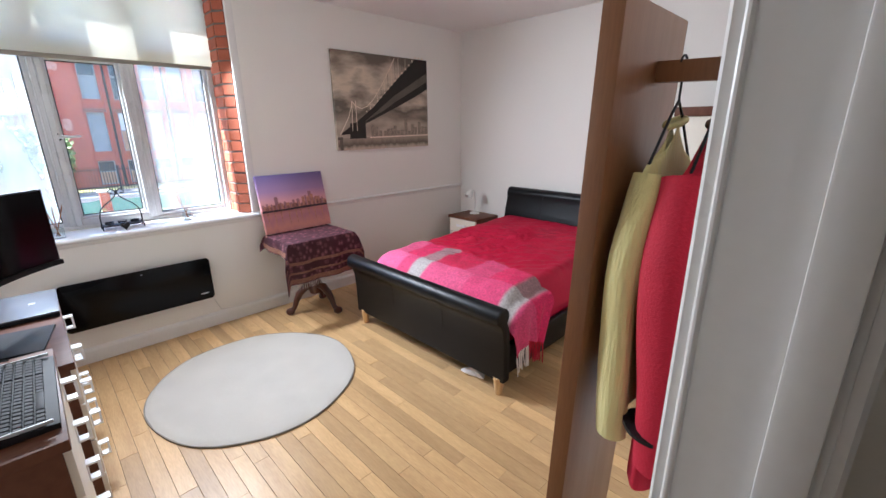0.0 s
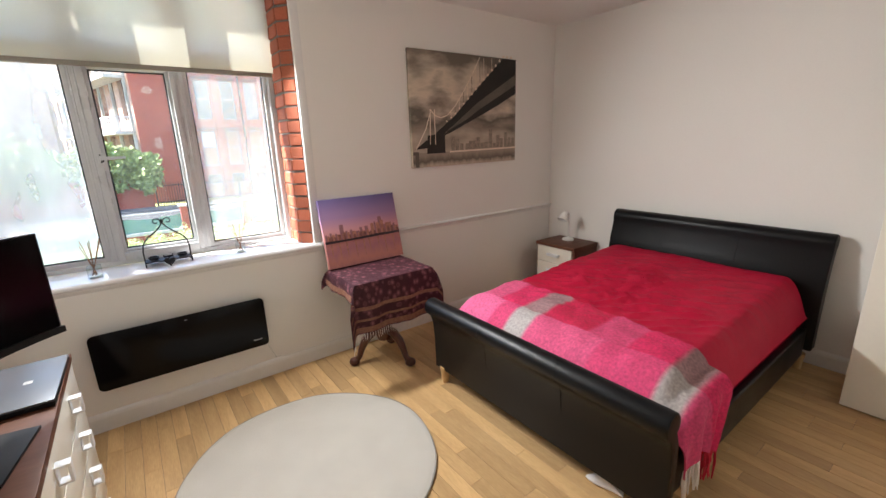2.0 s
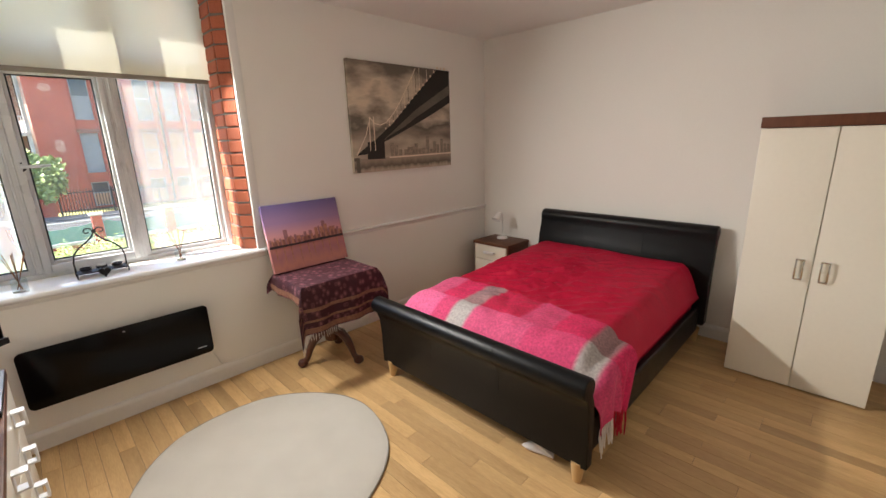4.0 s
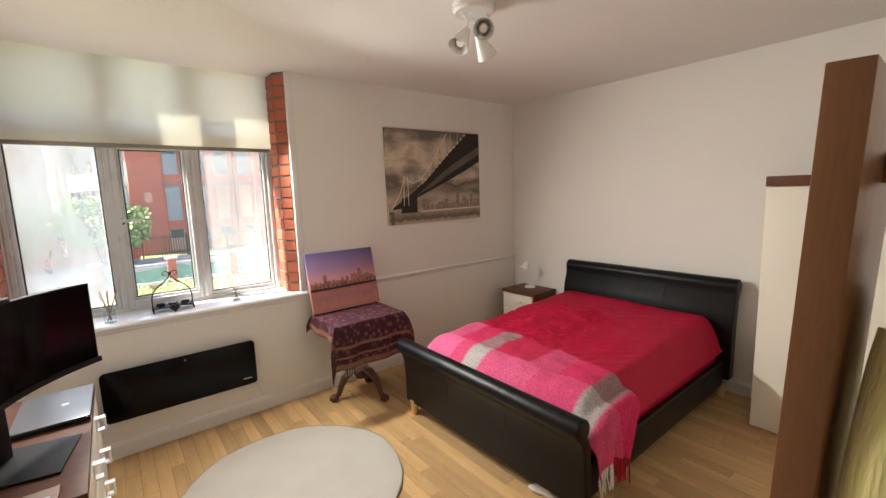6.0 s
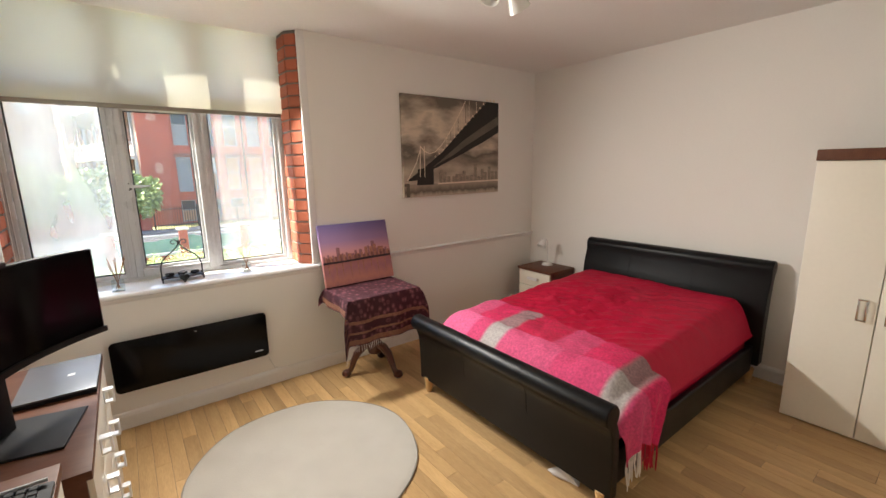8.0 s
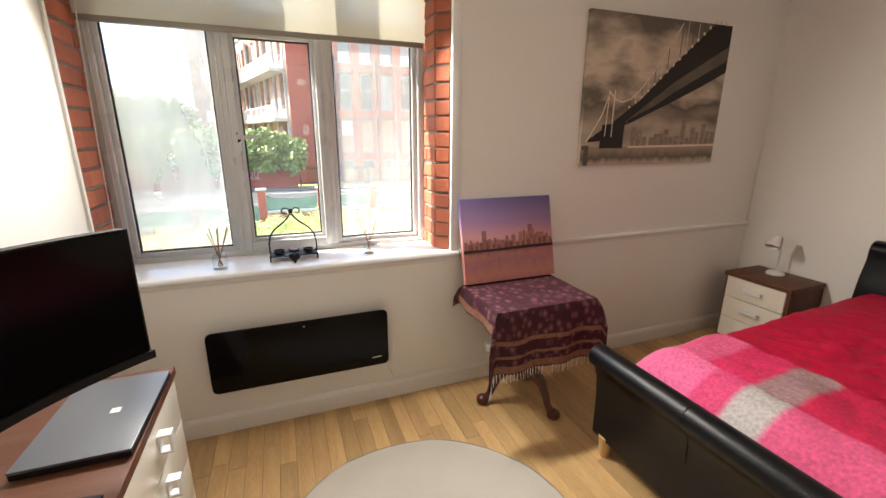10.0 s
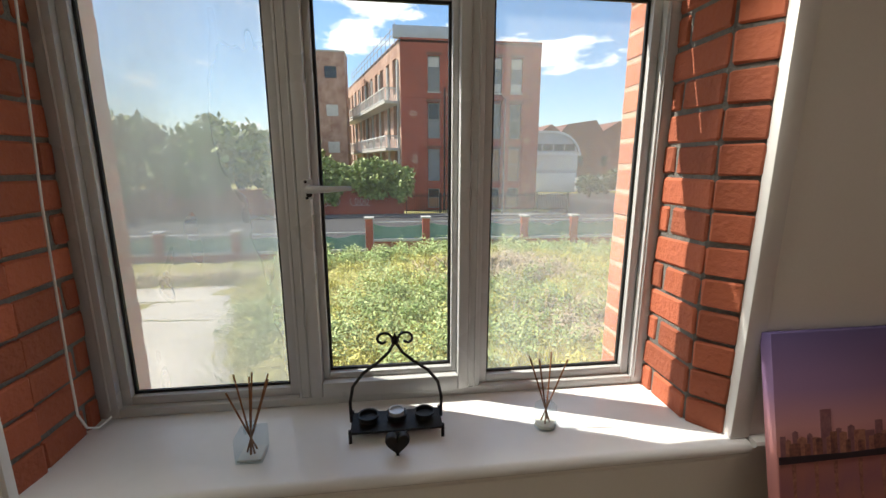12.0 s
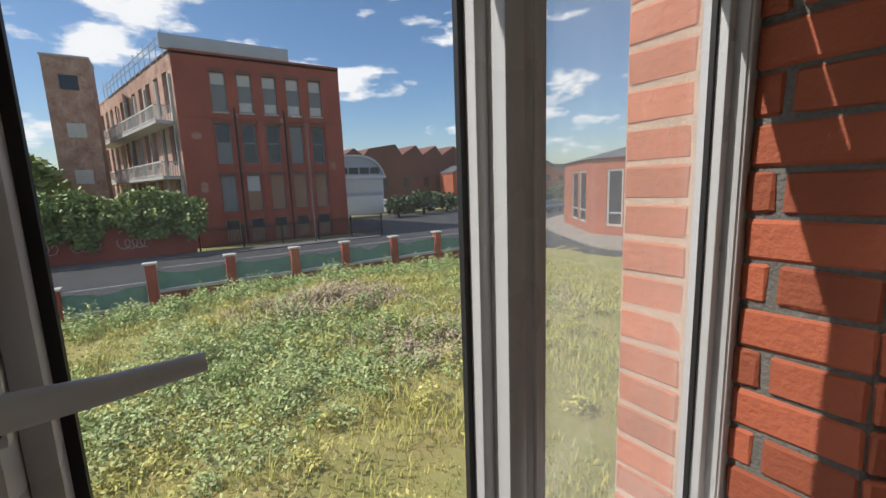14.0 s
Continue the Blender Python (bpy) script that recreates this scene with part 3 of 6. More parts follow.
for bx_, by_ in ((0.10, -0.71), (0.10, 0.69), (2.04, -0.71), (2.04, 0.69)):
    part("leg", lathe([(0.0, 0.0), (0.021, 0.0), (0.024, 0.01), (0.036, 0.115), (0.0, 0.115)], 16, pose(bx_, by_, 0)), PALEWOOD, bed, "pale beech foot")
for s in (-0.26, 0.26):
    for pr_, x_ in ((foot, -0.0012), (head, -0.0012)):
        pts_ = [(x + x_, s, z + 0.0008) for x, z in pr_[1:-2 if pr_ is foot else -3]]
        part("seam", tube(pts_, 0.0012, 5), LEATHER, bed)
part("slat_base", boxes((0.14, 1.99, -0.70, 0.70, 0.20, 0.26)), BLACKPLASTIC, bed)

MX0, MX1, MY = 0.135, 1.995, 0.725


def cover_top(x, y):
    """Height of the cover over the mattress, in the bed's own frame."""
    ex = min((x - MX0) / 0.22, (MX1 - x) / 0.07, 1.0)
    ey = min((MY - abs(y)) / 0.15, 1.0)
    ex, ey = max(ex, 0.0), max(ey, 0.0)
    edge = (1 - (1 - ex) ** 2.4) * (1 - (1 - ey) ** 2.4)
    base = 0.385 + (0.190 + 0.075 * min(1, max(0, (x - 0.2) / 1.6))) * edge
    mid = math.exp(-((x - 1.15) / 0.50) ** 2 - ((y + 0.0) / 0.55) ** 2)
    crease = 1 - abs(math.sin(38 * (x * 0.80 + y * 0.60) + 3.2 * fbm(x * 2.2, y * 2.2, 4.0, 2)))
    wr = 0.008 * mid * abs(fbm(x * 6 + 3, y * 9, 0.3, 4)) + 0.010 * fbm(x * 2.2, y * 2.2, 1.7, 3) + 0.042 * mid * crease ** 1.4 * (0.6 + fbm(x * 4, y * 4, 8.0, 2)) + 0.014 * fbm(x * 13, y * 9, 2.2, 3) * (0.25 + mid)
    return base + wr * edge


def cover(u, v):
    x, y = MX0 + (MX1 - MX0) * u, -MY + 2 * MY * v
    return Vector((x, y, cover_top(x, y)))


cov = sheet(190, 150, cover)
mat_ob = thing("mattress", "mattress made up with a crumpled crimson satin cover", "mattress", pose(1.68, 2.15, 0))
part("core", boxes((MX0 + 0.01, MX1 - 0.01, -0.688, 0.688, 0.262, 0.44), bevel=0.03), REDSHEET, mat_ob)
part("cover", cov, REDSHEET, mat_ob, "crimson satin cover with creases")

TY = -MY - 0.045


def throw_at(u, v):
    """u along the bed, v across it and down its free side."""
    s = 0.68 - v * (1.58 + 0.12 * u)
    x = 0.150 + (0.47 + 0.05 * math.cos(3.0 * v)) * u + 0.03 * fbm(v * 4, 0.5, 2.0, 2) * u
    if s > -MY + 0.05:
        z = cover_top(x, max(-MY + 0.06, s)) + 0.010
        return Vector((x, s, z + 0.010 * fbm(x * 7, s * 7, 9.0, 3)))
    d = (-MY + 0.05) - s
    top = cover_top(x, -MY + 0.06) + 0.010
    k = min(1.0, d / 0.10)
    wave = 0.012 * math.sin(u * 17 + 2.0 * d) * min(1, d / 0.2)
    y = -MY + 0.05 - 0.098 * math.sin(k * math.pi / 2) + wave
    return Vector((x - 0.55 * d * (u - 0.35) * min(1, d / 0.15), y, top - max(0.0, d - 0.05) * 0.98 - 0.02 * k))


throw = thing("wool_throw", "pink and grey check wool throw with fringe over the bed", "throw", pose(1.68, 2.15, 0))
part("cloth", sheet(40, 96, throw_at, 0.006), PLAID, throw)
fr = bmesh.new()
fr2 = bmesh.new()
rng = random.Random(4)
for k in range(30):
    u = (k + 0.5) / 30
    p = throw_at(u, 1.0)
    q = p + Vector((rng.uniform(-0.012, 0.012), rng.uniform(-0.012, 0.004), -0.05))
    e = p + Vector((rng.uniform(-0.02, 0.02), rng.uniform(-0.02, 0.004), -0.125 - rng.uniform(0, 0.03)))
    merge(fr if u < 0.45 else fr2, tube([p + Vector((0, 0, 0.005)), q, e], [0.0045, 0.004, 0.003], 5))
tagged(part("fringe", fr, FRINGE, throw, "pale pink wool fringe"), kind="stuff")
tagged(part("fringe", fr2, REDWOOL, throw, "crimson wool fringe"), kind="stuff")

def sock(u, v):
    a = 2 * math.pi * u
    r = 0.035 * math.sin(math.pi * min(0.98, max(0.02, v))) ** 0.6 * (1 + 0.25 * math.sin(3 * a + 5 * v))
    return Vector((0.03 * math.sin(4 * v) + r * math.cos(a), -0.085 + 0.17 * v, max(0.001, 0.022 + 0.7 * r * math.sin(a))))


solid("sock", sheet(18, 16, sock), FRINGE, "crumpled white sock on the floor under the bed", "sock").location = (1.81, 1.67, 0.0)

# ---- bedside cabinet and lamp ----
def handle_loop(w, h, t=0.012, d=0.034):
    """A square chrome loop handle, in the x-z plane, standing off towards -y."""
    return boxes((-w / 2, w / 2, -d, -d + t * 0.7, h / 2 - t, h / 2), (-w / 2, w / 2, -d, -d + t * 0.7, -h / 2, -h / 2 + t), (-w / 2, -w / 2 + t, -d, -d + t * 0.7, -h / 2 + t, h / 2 - t), (w / 2 - t, w / 2, -d, -d + t * 0.7, -h / 2 + t, h / 2 - t),
                 (-w / 2, -w / 2 + t, -d + t * 0.7, 0, -t / 2, t / 2), (w / 2 - t, w / 2, -d + t * 0.7, 0, -t / 2, t / 2), bevel=0.0015)


def ring_handle(w, h, t=0.008, d=0.038):
    """A square strip loop that stands out from the drawer, in the y-z plane."""
    a = w / 2
    return boxes((-a, a, -d, 0, h / 2 - t, h / 2), (-a, a, -d, 0, -h / 2, -h / 2 + t), (-a, a, -d, -d + t, -h / 2 + t, h / 2 - t), (-a, a, -t * 0.6, 0, -h / 2 + t, h / 2 - t), bevel=0.0015)


def cabinet(name, label, cat, m, w, d, h, rows, cols, hw_, hh_, group="", top=0.03, hand=None):
    """A chest with a walnut top and sides and cream drawers, its front towards -y."""
    c = thing(name, label, cat, m, group)
    part("top", boxes((-w / 2 - 0.006, w / 2 + 0.006, -0.018, d, h - top, h), bevel=0.003), WALNUT, c, "dark walnut veneer top")
    for s in (-1, 1):
        part("side_panel", boxes((s * w / 2 - (0.018 if s > 0 else 0), s * w / 2 + (0.018 if s < 0 else 0), 0.0, d, 0.0, h - top), bevel=0.002), WALNUT if hand is None else hand, c)
    part("back_panel", boxes((-w / 2 + 0.018, w / 2 - 0.018, d - 0.012, d, 0.02, h - top)), WALNUT, c)
    part("plinth", boxes((-w / 2 + 0.018, w / 2 - 0.018, 0.02, 0.04, 0.0, 0.06)), WALNUT, c)
    dh = (h - top - 0.06) / rows
    for r in range(rows):
        z0 = 0.06 + r * dh
        dr_ = part("drawer", boxes((-w / 2 + 0.020, w / 2 - 0.020, -0.016, 0.30 if d > 0.33 else d - 0.03, z0 + 0.003, z0 + dh - 0.003), bevel=0.002), CREAM, c, "cream laminate drawer front")
        for x in cols:
            hb = handle_loop(hw_, hh_) if rows == 3 else ring_handle(0.034, hh_)
            bmesh.ops.translate(hb, vec=(x, -0.016, z0 + dh * 0.55), verts=hb.verts)
            part("handle", hb, HANDLESHINE, dr_, "square satin chrome loop handle")
    return c


cabinet("bedside_cabinet", "cream bedside cabinet with a dark walnut top beside the bed", "cabinet", pose(3.50, 3.315, 0, 0, 0, -90), 0.44, 0.36, 0.565, 3, (0.0,), 0.13, 0.028, hand=WALNUT)
lamp = thing("desk_lamp", "small white gooseneck lamp standing on the bedside cabinet", "lamp", pose(3.74, 3.35, 0.565))
part("base", lathe([(0, 0), (0.058, 0), (0.058, 0.010), (0.045, 0.022), (0.012, 0.03), (0, 0.03)], 24), WHITEENAMEL, lamp)
part("neck", tube([(0, 0, 0.025), (0.004, 0, 0.12), (0.0, 0, 0.20), (-0.02, -0.01, 0.265), (-0.055, -0.02, 0.29), (-0.085, -0.02, 0.275)], 0.0065, 8), WHITEENAMEL, lamp)
part("shade", lathe([(0.012, 0.03), (0.02, 0.03), (0.03, 0.0), (0.046, -0.055), (0.043, -0.055), (0.027, 0.0), (0.0, 0.02)], 24, pose(-0.105, -0.02, 0.268, 0, 35, 0)), WHITEENAMEL, lamp)

# ---- wardrobe ----
ward = thing("wardrobe", "cream two-door wardrobe with a dark walnut top strip", "wardrobe", pose(3.40, 0.81, 0, 0, 0, -90))
part("body", boxes((-0.355, 0.355, 0.022, 0.46, 0.0, 1.625), bevel=0.002), CREAM, ward)
part("top_strip", boxes((-0.36, 0.36, -0.004, 0.46, 1.627, 1.69), bevel=0.003), WALNUT, ward, "dark walnut top strip")
for s in (-1, 1):
    x0, x1 = (-0.354, -0.0025) if s < 0 else (0.0025, 0.354)
    dr_ = part("door", boxes((x0, x1, 0.0, 0.02, 0.012, 1.622), bevel=0.003), CREAM, ward, "cream laminate door")
    hb = handle_loop(0.045, 0.13, 0.010, 0.028)
    bmesh.ops.translate(hb, vec=(s * 0.058, 0.0, 0.795), verts=hb.verts)
    part("handle", hb, CHROME, dr_, "rectangular chrome handle")

# ---- open clothes rack by the door ----
rack = thing("clothes_rack", "chestnut wood clothes rack panel with a hanging rail", "clothes rack", pose(0.76, 0.500, 0, 1.8))
part("end_panel", boxes((0.0, 0.32, 0.0, 0.042, 0.0, 1.785), bevel=0.003), RACKWOOD, rack, "tall chestnut wood end panel")
part("hanging_rail", boxes((0.174, 0.196, -0.223, 0.0, 1.652, 1.692), bevel=0.002), RACKWOOD, rack, "flat wooden hanging rail")


def hanger(name, y, label):
    h = thing(name, label, "hanger", pose(0.945, y, 1.525))
    hook = [(0, 0, 0.09)] + [(0.021 * math.sin(radians(a)), 0, 0.152 + 0.021 * math.cos(radians(a)) * -1) for a in range(0, 251, 25)]
    part("hook", tube(hook, 0.0022, 6), IRON, h)
    part("frame", tube([(0, 0, 0.09), (0.03, 0, 0.065), (0.135, 0, -0.045), (0.14, 0, -0.06), (0.0, 0, -0.061), (-0.14, 0, -0.06), (-0.135, 0, -0.045), (-0.03, 0, 0.065), (0, 0, 0.09)], 0.0028, 6), IRON, h)
    return h


def garment(name, label, y, mat, half, bottom, sleeve, depth, seed, cuff=None, open_collar=None, arm=0.062):
    """A top on a hanger: a folded body and two hanging sleeves, shoulders along x."""
    g = thing(name, label, "clothing", pose(0.945, y, 0))
    zs = 1.600

    def body(u, v):
        a = 2 * math.pi * u
        z = zs - 0.02 - (zs - 0.02 - bottom) * v
        sh = min(1.0, v / 0.22)
        rx = half * (0.22 + 0.78 * math.sin(sh * math.pi / 2)) * (1 + 0.05 * v)
        ry = depth * (0.45 + 0.55 * min(1.0, v / 0.2)) * (1 + 0.25 * v)
        fold = 1 + 0.16 * math.sin(5 * a + seed) * min(1, v * 2) + 0.07 * math.sin(11 * a + 2 * seed + 3 * v)
        drop = 0.06 * abs(math.cos(a)) * (1 - min(1, v / 0.14)) if v < 0.14 else 0
        return Vector((rx * math.cos(a), ry * math.sin(a) * fold, z - drop))
    b = sheet(48, 40, body)
    part("body", b, mat, g)
    for s in (-1, 1):
        pts, rad = [], []
        for k in range(15):
            t = k / 14
            pts.append((s * (half * (0.80 + 0.22 * math.sin(min(1, t * 2.2) * math.pi / 2))) , -0.012 + 0.02 * math.sin(2.2 * t + seed), zs - 0.120 - (zs - 0.120 - sleeve) * t))
            rad.append(arm * (0.72 + 0.28 * math.sin(min(1, t * 3) * math.pi / 2)) * (1 - 0.18 * t) * (1 + 0.05 * math.sin(9 * t + seed)))
        sl = tube(pts, rad, 16, 0.72)
        for v in sl.verts:
            v.co += Vector((0.003 * math.sin(17 * v.co.z + 8 * v.co.y + seed), 0.003 * math.sin(13 * v.co.z + 50 * v.co.x), 0))
        part("sleeve", sl, mat, g)
        if cuff:
            cz = sleeve + 0.075
            part("cuff_band", tube([(s * half * 1.02, -0.005, cz + 0.004), (s * half * 1.02, -0.005, cz - 0.004)], 0.0555, 16, 0.75), cuff, g, "thin black cuff band")
    part("collar", tube([(0.040 * math.cos(a), 0.014 * math.sin(a), zs - 0.026 + 0.008 * math.cos(a)) for a in [2 * math.pi * k / 20 for k in range(20)]], 0.006, 8, closed=True), open_collar or mat, g)
    return g


for y_, lab in ((0.400, "black wire hanger on the rail holding a yellow cardigan"), (0.325, "black wire hanger on the rail holding a red coat"), (0.272, "black wire hanger on the rail holding a pink top")):
    tagged(hanger("coat_hanger", y_, lab), group="hangers on the rail")
garment("cardigan", "pale yellow ribbed knit cardigan on a hanger", 0.400, YELLOWKNIT, 0.150, 0.97, 0.93, 0.014, 0.4, arm=0.048)
garment("coat", "bright red wool coat with black cuff bands on a hanger", 0.325, REDWOOL, 0.175, 0.84, 0.92, 0.032, 1.9, cuff=IRON, open_collar=BROWNCLOTH)
garment("top", "pink and white striped top on a hanger", 0.272, PINKCLOTH, 0.150, 1.05, 1.15, 0.016, 3.1)

# ---- chests along the west wall ----
far = cabinet("chest_of_drawers", "wide cream chest of drawers with a walnut top, under the monitor", "chest of drawers", pose(-0.035, 2.56, 0, 0, 0, 90), 1.02, 0.362, 0.745, 4, (-0.19, 0.24), 0.082, 0.066, hand=WALNUT)
near = cabinet("chest_of_drawers", "tall cream chest of drawers with a walnut top, under the keyboard", "chest of drawers", pose(-0.075, 1.605, 0, 0, 0, 90), 0.59, 0.322, 0.875, 5, (0.17,), 0.085, 0.07, hand=WALNUT)

# ---- monitor ----
mon = thing("computer_monitor", "black curved computer monitor standing on the chest", "monitor", pose(-0.204, 2.444, 0.745, 0, 0, 64))
MW, MH, MZ0 = 0.70, 0.345, 0.225


def bend(x):
    return -0.090 * (x / (MW / 2)) ** 2


def screen_slab(x0, x1, z0, z1, y0, y1, n=24):
    def ring(x):
        return [(x, y0 + bend(x), z0), (x, y1 + bend(x), z0), (x, y1 + bend(x), z1), (x, y0 + bend(x), z1)]
    bm = bmesh.new()
    rs = [[bm.verts.new(p) for p in ring(x0 + (x1 - x0) * k / n)] for k in range(n + 1)]
    for a, b in zip(rs, rs[1:]):
        for k in range(4):
            bm.faces.new((a[k], a[(k + 1) % 4], b[(k + 1) % 4], b[k]))
    bm.faces.new(rs[0][::-1])
    bm.faces.new(rs[-1])
    bmesh.ops.recalc_face_normals(bm, faces=bm.faces)
    return bm


part("casing", screen_slab(-MW / 2, MW / 2, MZ0, MZ0 + MH, 0.0, 0.03), BLACKPLASTIC, mon)
part("screen", screen_slab(-MW / 2 + 0.006, MW / 2 - 0.006, MZ0 + 0.018, MZ0 + MH - 0.006, -0.003, 0.0), BLACKGLASS, mon, "dark switched-off curved screen")
part("bottom_bezel", screen_slab(-MW / 2, MW / 2, MZ0 - 0.006, MZ0 + 0.016, -0.012, 0.0), BLACKPLASTIC, mon)
part("webcam", boxes((-0.045, 0.045, -0.012, 0.012, MZ0 + MH, MZ0 + MH + 0.018), bevel=0.006), BLACKPLASTIC, mon)
part("maker_mark", boxes((-0.16, -0.10, -0.024, -0.0235, MZ0 + 0.001, MZ0 + 0.008)), SILVER, mon)
part("stand_post", boxes((-0.075, 0.005, 0.032, 0.070, 0.008, MZ0 + 0.16), bevel=0.006), BLACKPLASTIC, mon)
base_m = prism([(-0.135, -0.135), (0.135, -0.135), (0.135, 0.125), (-0.135, 0.125)], 0.0, 0.010, "z", bevel=0.003)
bmesh.ops.transform(base_m, matrix=pose(-0.054, -0.030, 0, 0, 0, 16), verts=base_m.verts)
part("stand_base", base_m, BLACKPLASTIC, mon, "flat black metal stand base")

# ---- laptop, keyboard ----
lap = thing("laptop", "closed silver-grey laptop lying on the chest", "laptop", pose(-0.142, 2.812, 0.745, 0, 0, -1))
part("lid", boxes((-0.125, 0.125, -0.195, 0.195, 0.018, 0.026), bevel=0.003), SILVERLID, lap, "grey aluminium lid")
part("base", boxes((-0.124, 0.124, -0.194, 0.194, 0.002, 0.017), bevel=0.003), BLACKPLASTIC, lap)
part("maker_mark", boxes((0.02, 0.045, -0.012, 0.012, 0.0262, 0.0266)), WHITEENAMEL, lap)
kb = thing("keyboard", "black wired keyboard lying on the chest", "keyboard", pose(-0.157, 1.590, 0.875, 0, 0, 89))
part("casing", prism([(-0.095, 0.0), (0.085, 0.0), (0.085, 0.028), (-0.095, 0.014)], -0.218, 0.218, "x", bevel=0.002), BLACKPLASTIC, kb)
kmesh = finish(boxes((-0.0085, 0.0085, -0.0085, 0.0085, 0.0, 0.008), bevel=0.0018, seg=1), "key", KEYPLASTIC)
for r in range(6):
    for c in range(21):
        if r == 0 and 3 < c < 9:
            continue
        kx, ky = -0.205 + c * 0.0198 + (0.006 if c > 14 else 0), -0.062 + r * 0.0205 + (0.006 if r == 5 else 0)
        key = new("key", kmesh)
        key.parent = kb
        key.matrix_basis = pose(kx, ky, 0.0135 + (ky + 0.095) * 0.078, 4.4)
part("space_bar", boxes((-0.13, -0.03, -0.0705, -0.0535, 0.016, 0.023), bevel=0.002), KEYPLASTIC, kb)
for sx_ in (-0.2145, 0.2145):
    part("silver_strip", boxes((sx_ - 0.002, sx_ + 0.002, -0.085, 0.075, 0.020, 0.0285)), SILVER, kb)
part("cable", tube([(0.1, 0.083, 0.02), (0.13, 0.11, 0.012), (0.19, 0.10, 0.03), (0.23, 0.06, 0.04), (0.22, 0.0, 0.035)], 0.0025, 6), BLACKPLASTIC, kb)
mouse = thing("dock", "small black plastic dock lying on the chest", "dock", pose(-0.308, 1.425, 0.875, 0, 0, 4))
part("body", boxes((-0.055, 0.055, -0.04, 0.04, 0.0, 0.045), bevel=0.008), BLACKPLASTIC, mouse)
part("slot", boxes((-0.03, 0.03, -0.008, 0.008, 0.0452, 0.0464)), KEYPLASTIC, mouse)

# ---- panel heater under the window ----
heat = thing("panel_heater", "wide black glass panel heater with rounded corners on the wall", "heater", pose(0.43, 3.70, 0.43))
rr_ = 0.03
W2, H2 = 0.455, 0.167
out_ = arc(W2 - rr_, H2 - rr_, rr_, 0, 90, 6) + arc(-W2 + rr_, H2 - rr_, rr_, 90, 180, 6) + arc(-W2 + rr_, -H2 + rr_, rr_, 180, 270, 6) + arc(W2 - rr_, -H2 + rr_, rr_, 270, 360, 6)
part("glass_front", prism(out_, -0.062, -0.052, "y", bevel=0.002), BLACKGLASS, heat)
part("body", boxes((-W2 + 0.03, W2 - 0.03, -0.052, 0.0, -H2 + 0.03, H2 - 0.03), bevel=0.004), BLACKPLASTIC, heat)
part("maker_mark", boxes((0.36, 0.415, -0.0626, -0.0621, -0.118, -0.112)), SILVER, heat)
part("status_light", boxes((0.0, 0.012, -0.0626, -0.0621, 0.135, 0.139)), SILVER, heat)
solid("heater_cable", tube([(0.86, 3.692, 0.30), (0.90, 3.69, 0.20), (0.93, 3.69, 0.125), (1.0, 3.678, 0.117), (1.3, 3.678, 0.117), (1.58, 3.678, 0.118), (1.60, 3.685, 0.17)], 0.004, 6), WHITEENAMEL, "white cable clipped above the skirting board", "cable")
sock = thing("wall_socket", "white double wall socket with a plug above the skirting", "socket", pose(1.60, 3.70, 0.21))
part("plate", boxes((-0.073, 0.073, -0.010, 0.0, -0.043, 0.043), bevel=0.003), WHITEENAMEL, sock)
part("plug", boxes((-0.055, -0.008, -0.045, -0.010, -0.03, 0.022), bevel=0.006), WHITEENAMEL, sock)
part("switch", boxes((0.02, 0.034, -0.013, -0.010, 0.012, 0.03), bevel=0.001), WHITEENAMEL, sock)

# ---- rug ----
def rug_r(a):
    return 0.615 + 0.006 * math.sin(3 * a + 1) + 0.004 * math.sin(7 * a)


rug = thing("round_rug", "round grey-beige wool rug on the oak floor", "rug", pose(0.805, 2.655, 0.0))


def rug_top(u, v):
    a = 2 * math.pi * u
    r = rug_r(a) * v
    z = 0.016 + 0.0016 * fbm(r * math.cos(a) * 9, r * math.sin(a) * 9, 2.0, 3) - (0.006 if v > 0.985 else 0)
    return Vector((r * math.cos(a), r * math.sin(a), z))


part("rug_top", sheet(96, 30, rug_top), RUGWOOL, rug)
ed = bmesh.new()
lo_ = [ed.verts.new((1.004 * rug_r(2 * math.pi * k / 96) * math.cos(2 * math.pi * k / 96), 1.004 * rug_r(2 * math.pi * k / 96) * math.sin(2 * math.pi * k / 96), 0.0)) for k in range(96)]
hi_ = [ed.verts.new(v.co + Vector((0, 0, 0.011))) for v in lo_]
for k in range(96):
    ed.faces.new((lo_[k], lo_[(k + 1) % 96], hi_[(k + 1) % 96], hi_[k]))
ed.faces.new(hi_)
ed.faces.new(lo_[::-1])
part("binding", ed, RUGEDGE, rug, "dark edge binding")

# ---- pedestal table with a cloth and a leaning canvas ----
TX, TY_, TZ = 1.628, 3.385, 0.70
tab = thing("pedestal_table", "carved mahogany tripod table under a paisley cloth", "table", pose(TX, TY_, 0))
part("tabletop", boxes((-0.29, 0.29, -0.205, 0.205, TZ - 0.028, TZ - 0.006), bevel=0.006), MAHOGANY, tab)
part("column", lathe([(0.0, 0.16), (0.05, 0.16), (0.062, 0.20), (0.058, 0.25), (0.036, 0.29), (0.030, 0.34), (0.045, 0.38), (0.052, 0.43), (0.034, 0.48), (0.028, 0.56), (0.05, 0.62), (0.075, 0.672), (0.0, 0.672)], 24), MAHOGANY, tab, "turned column")
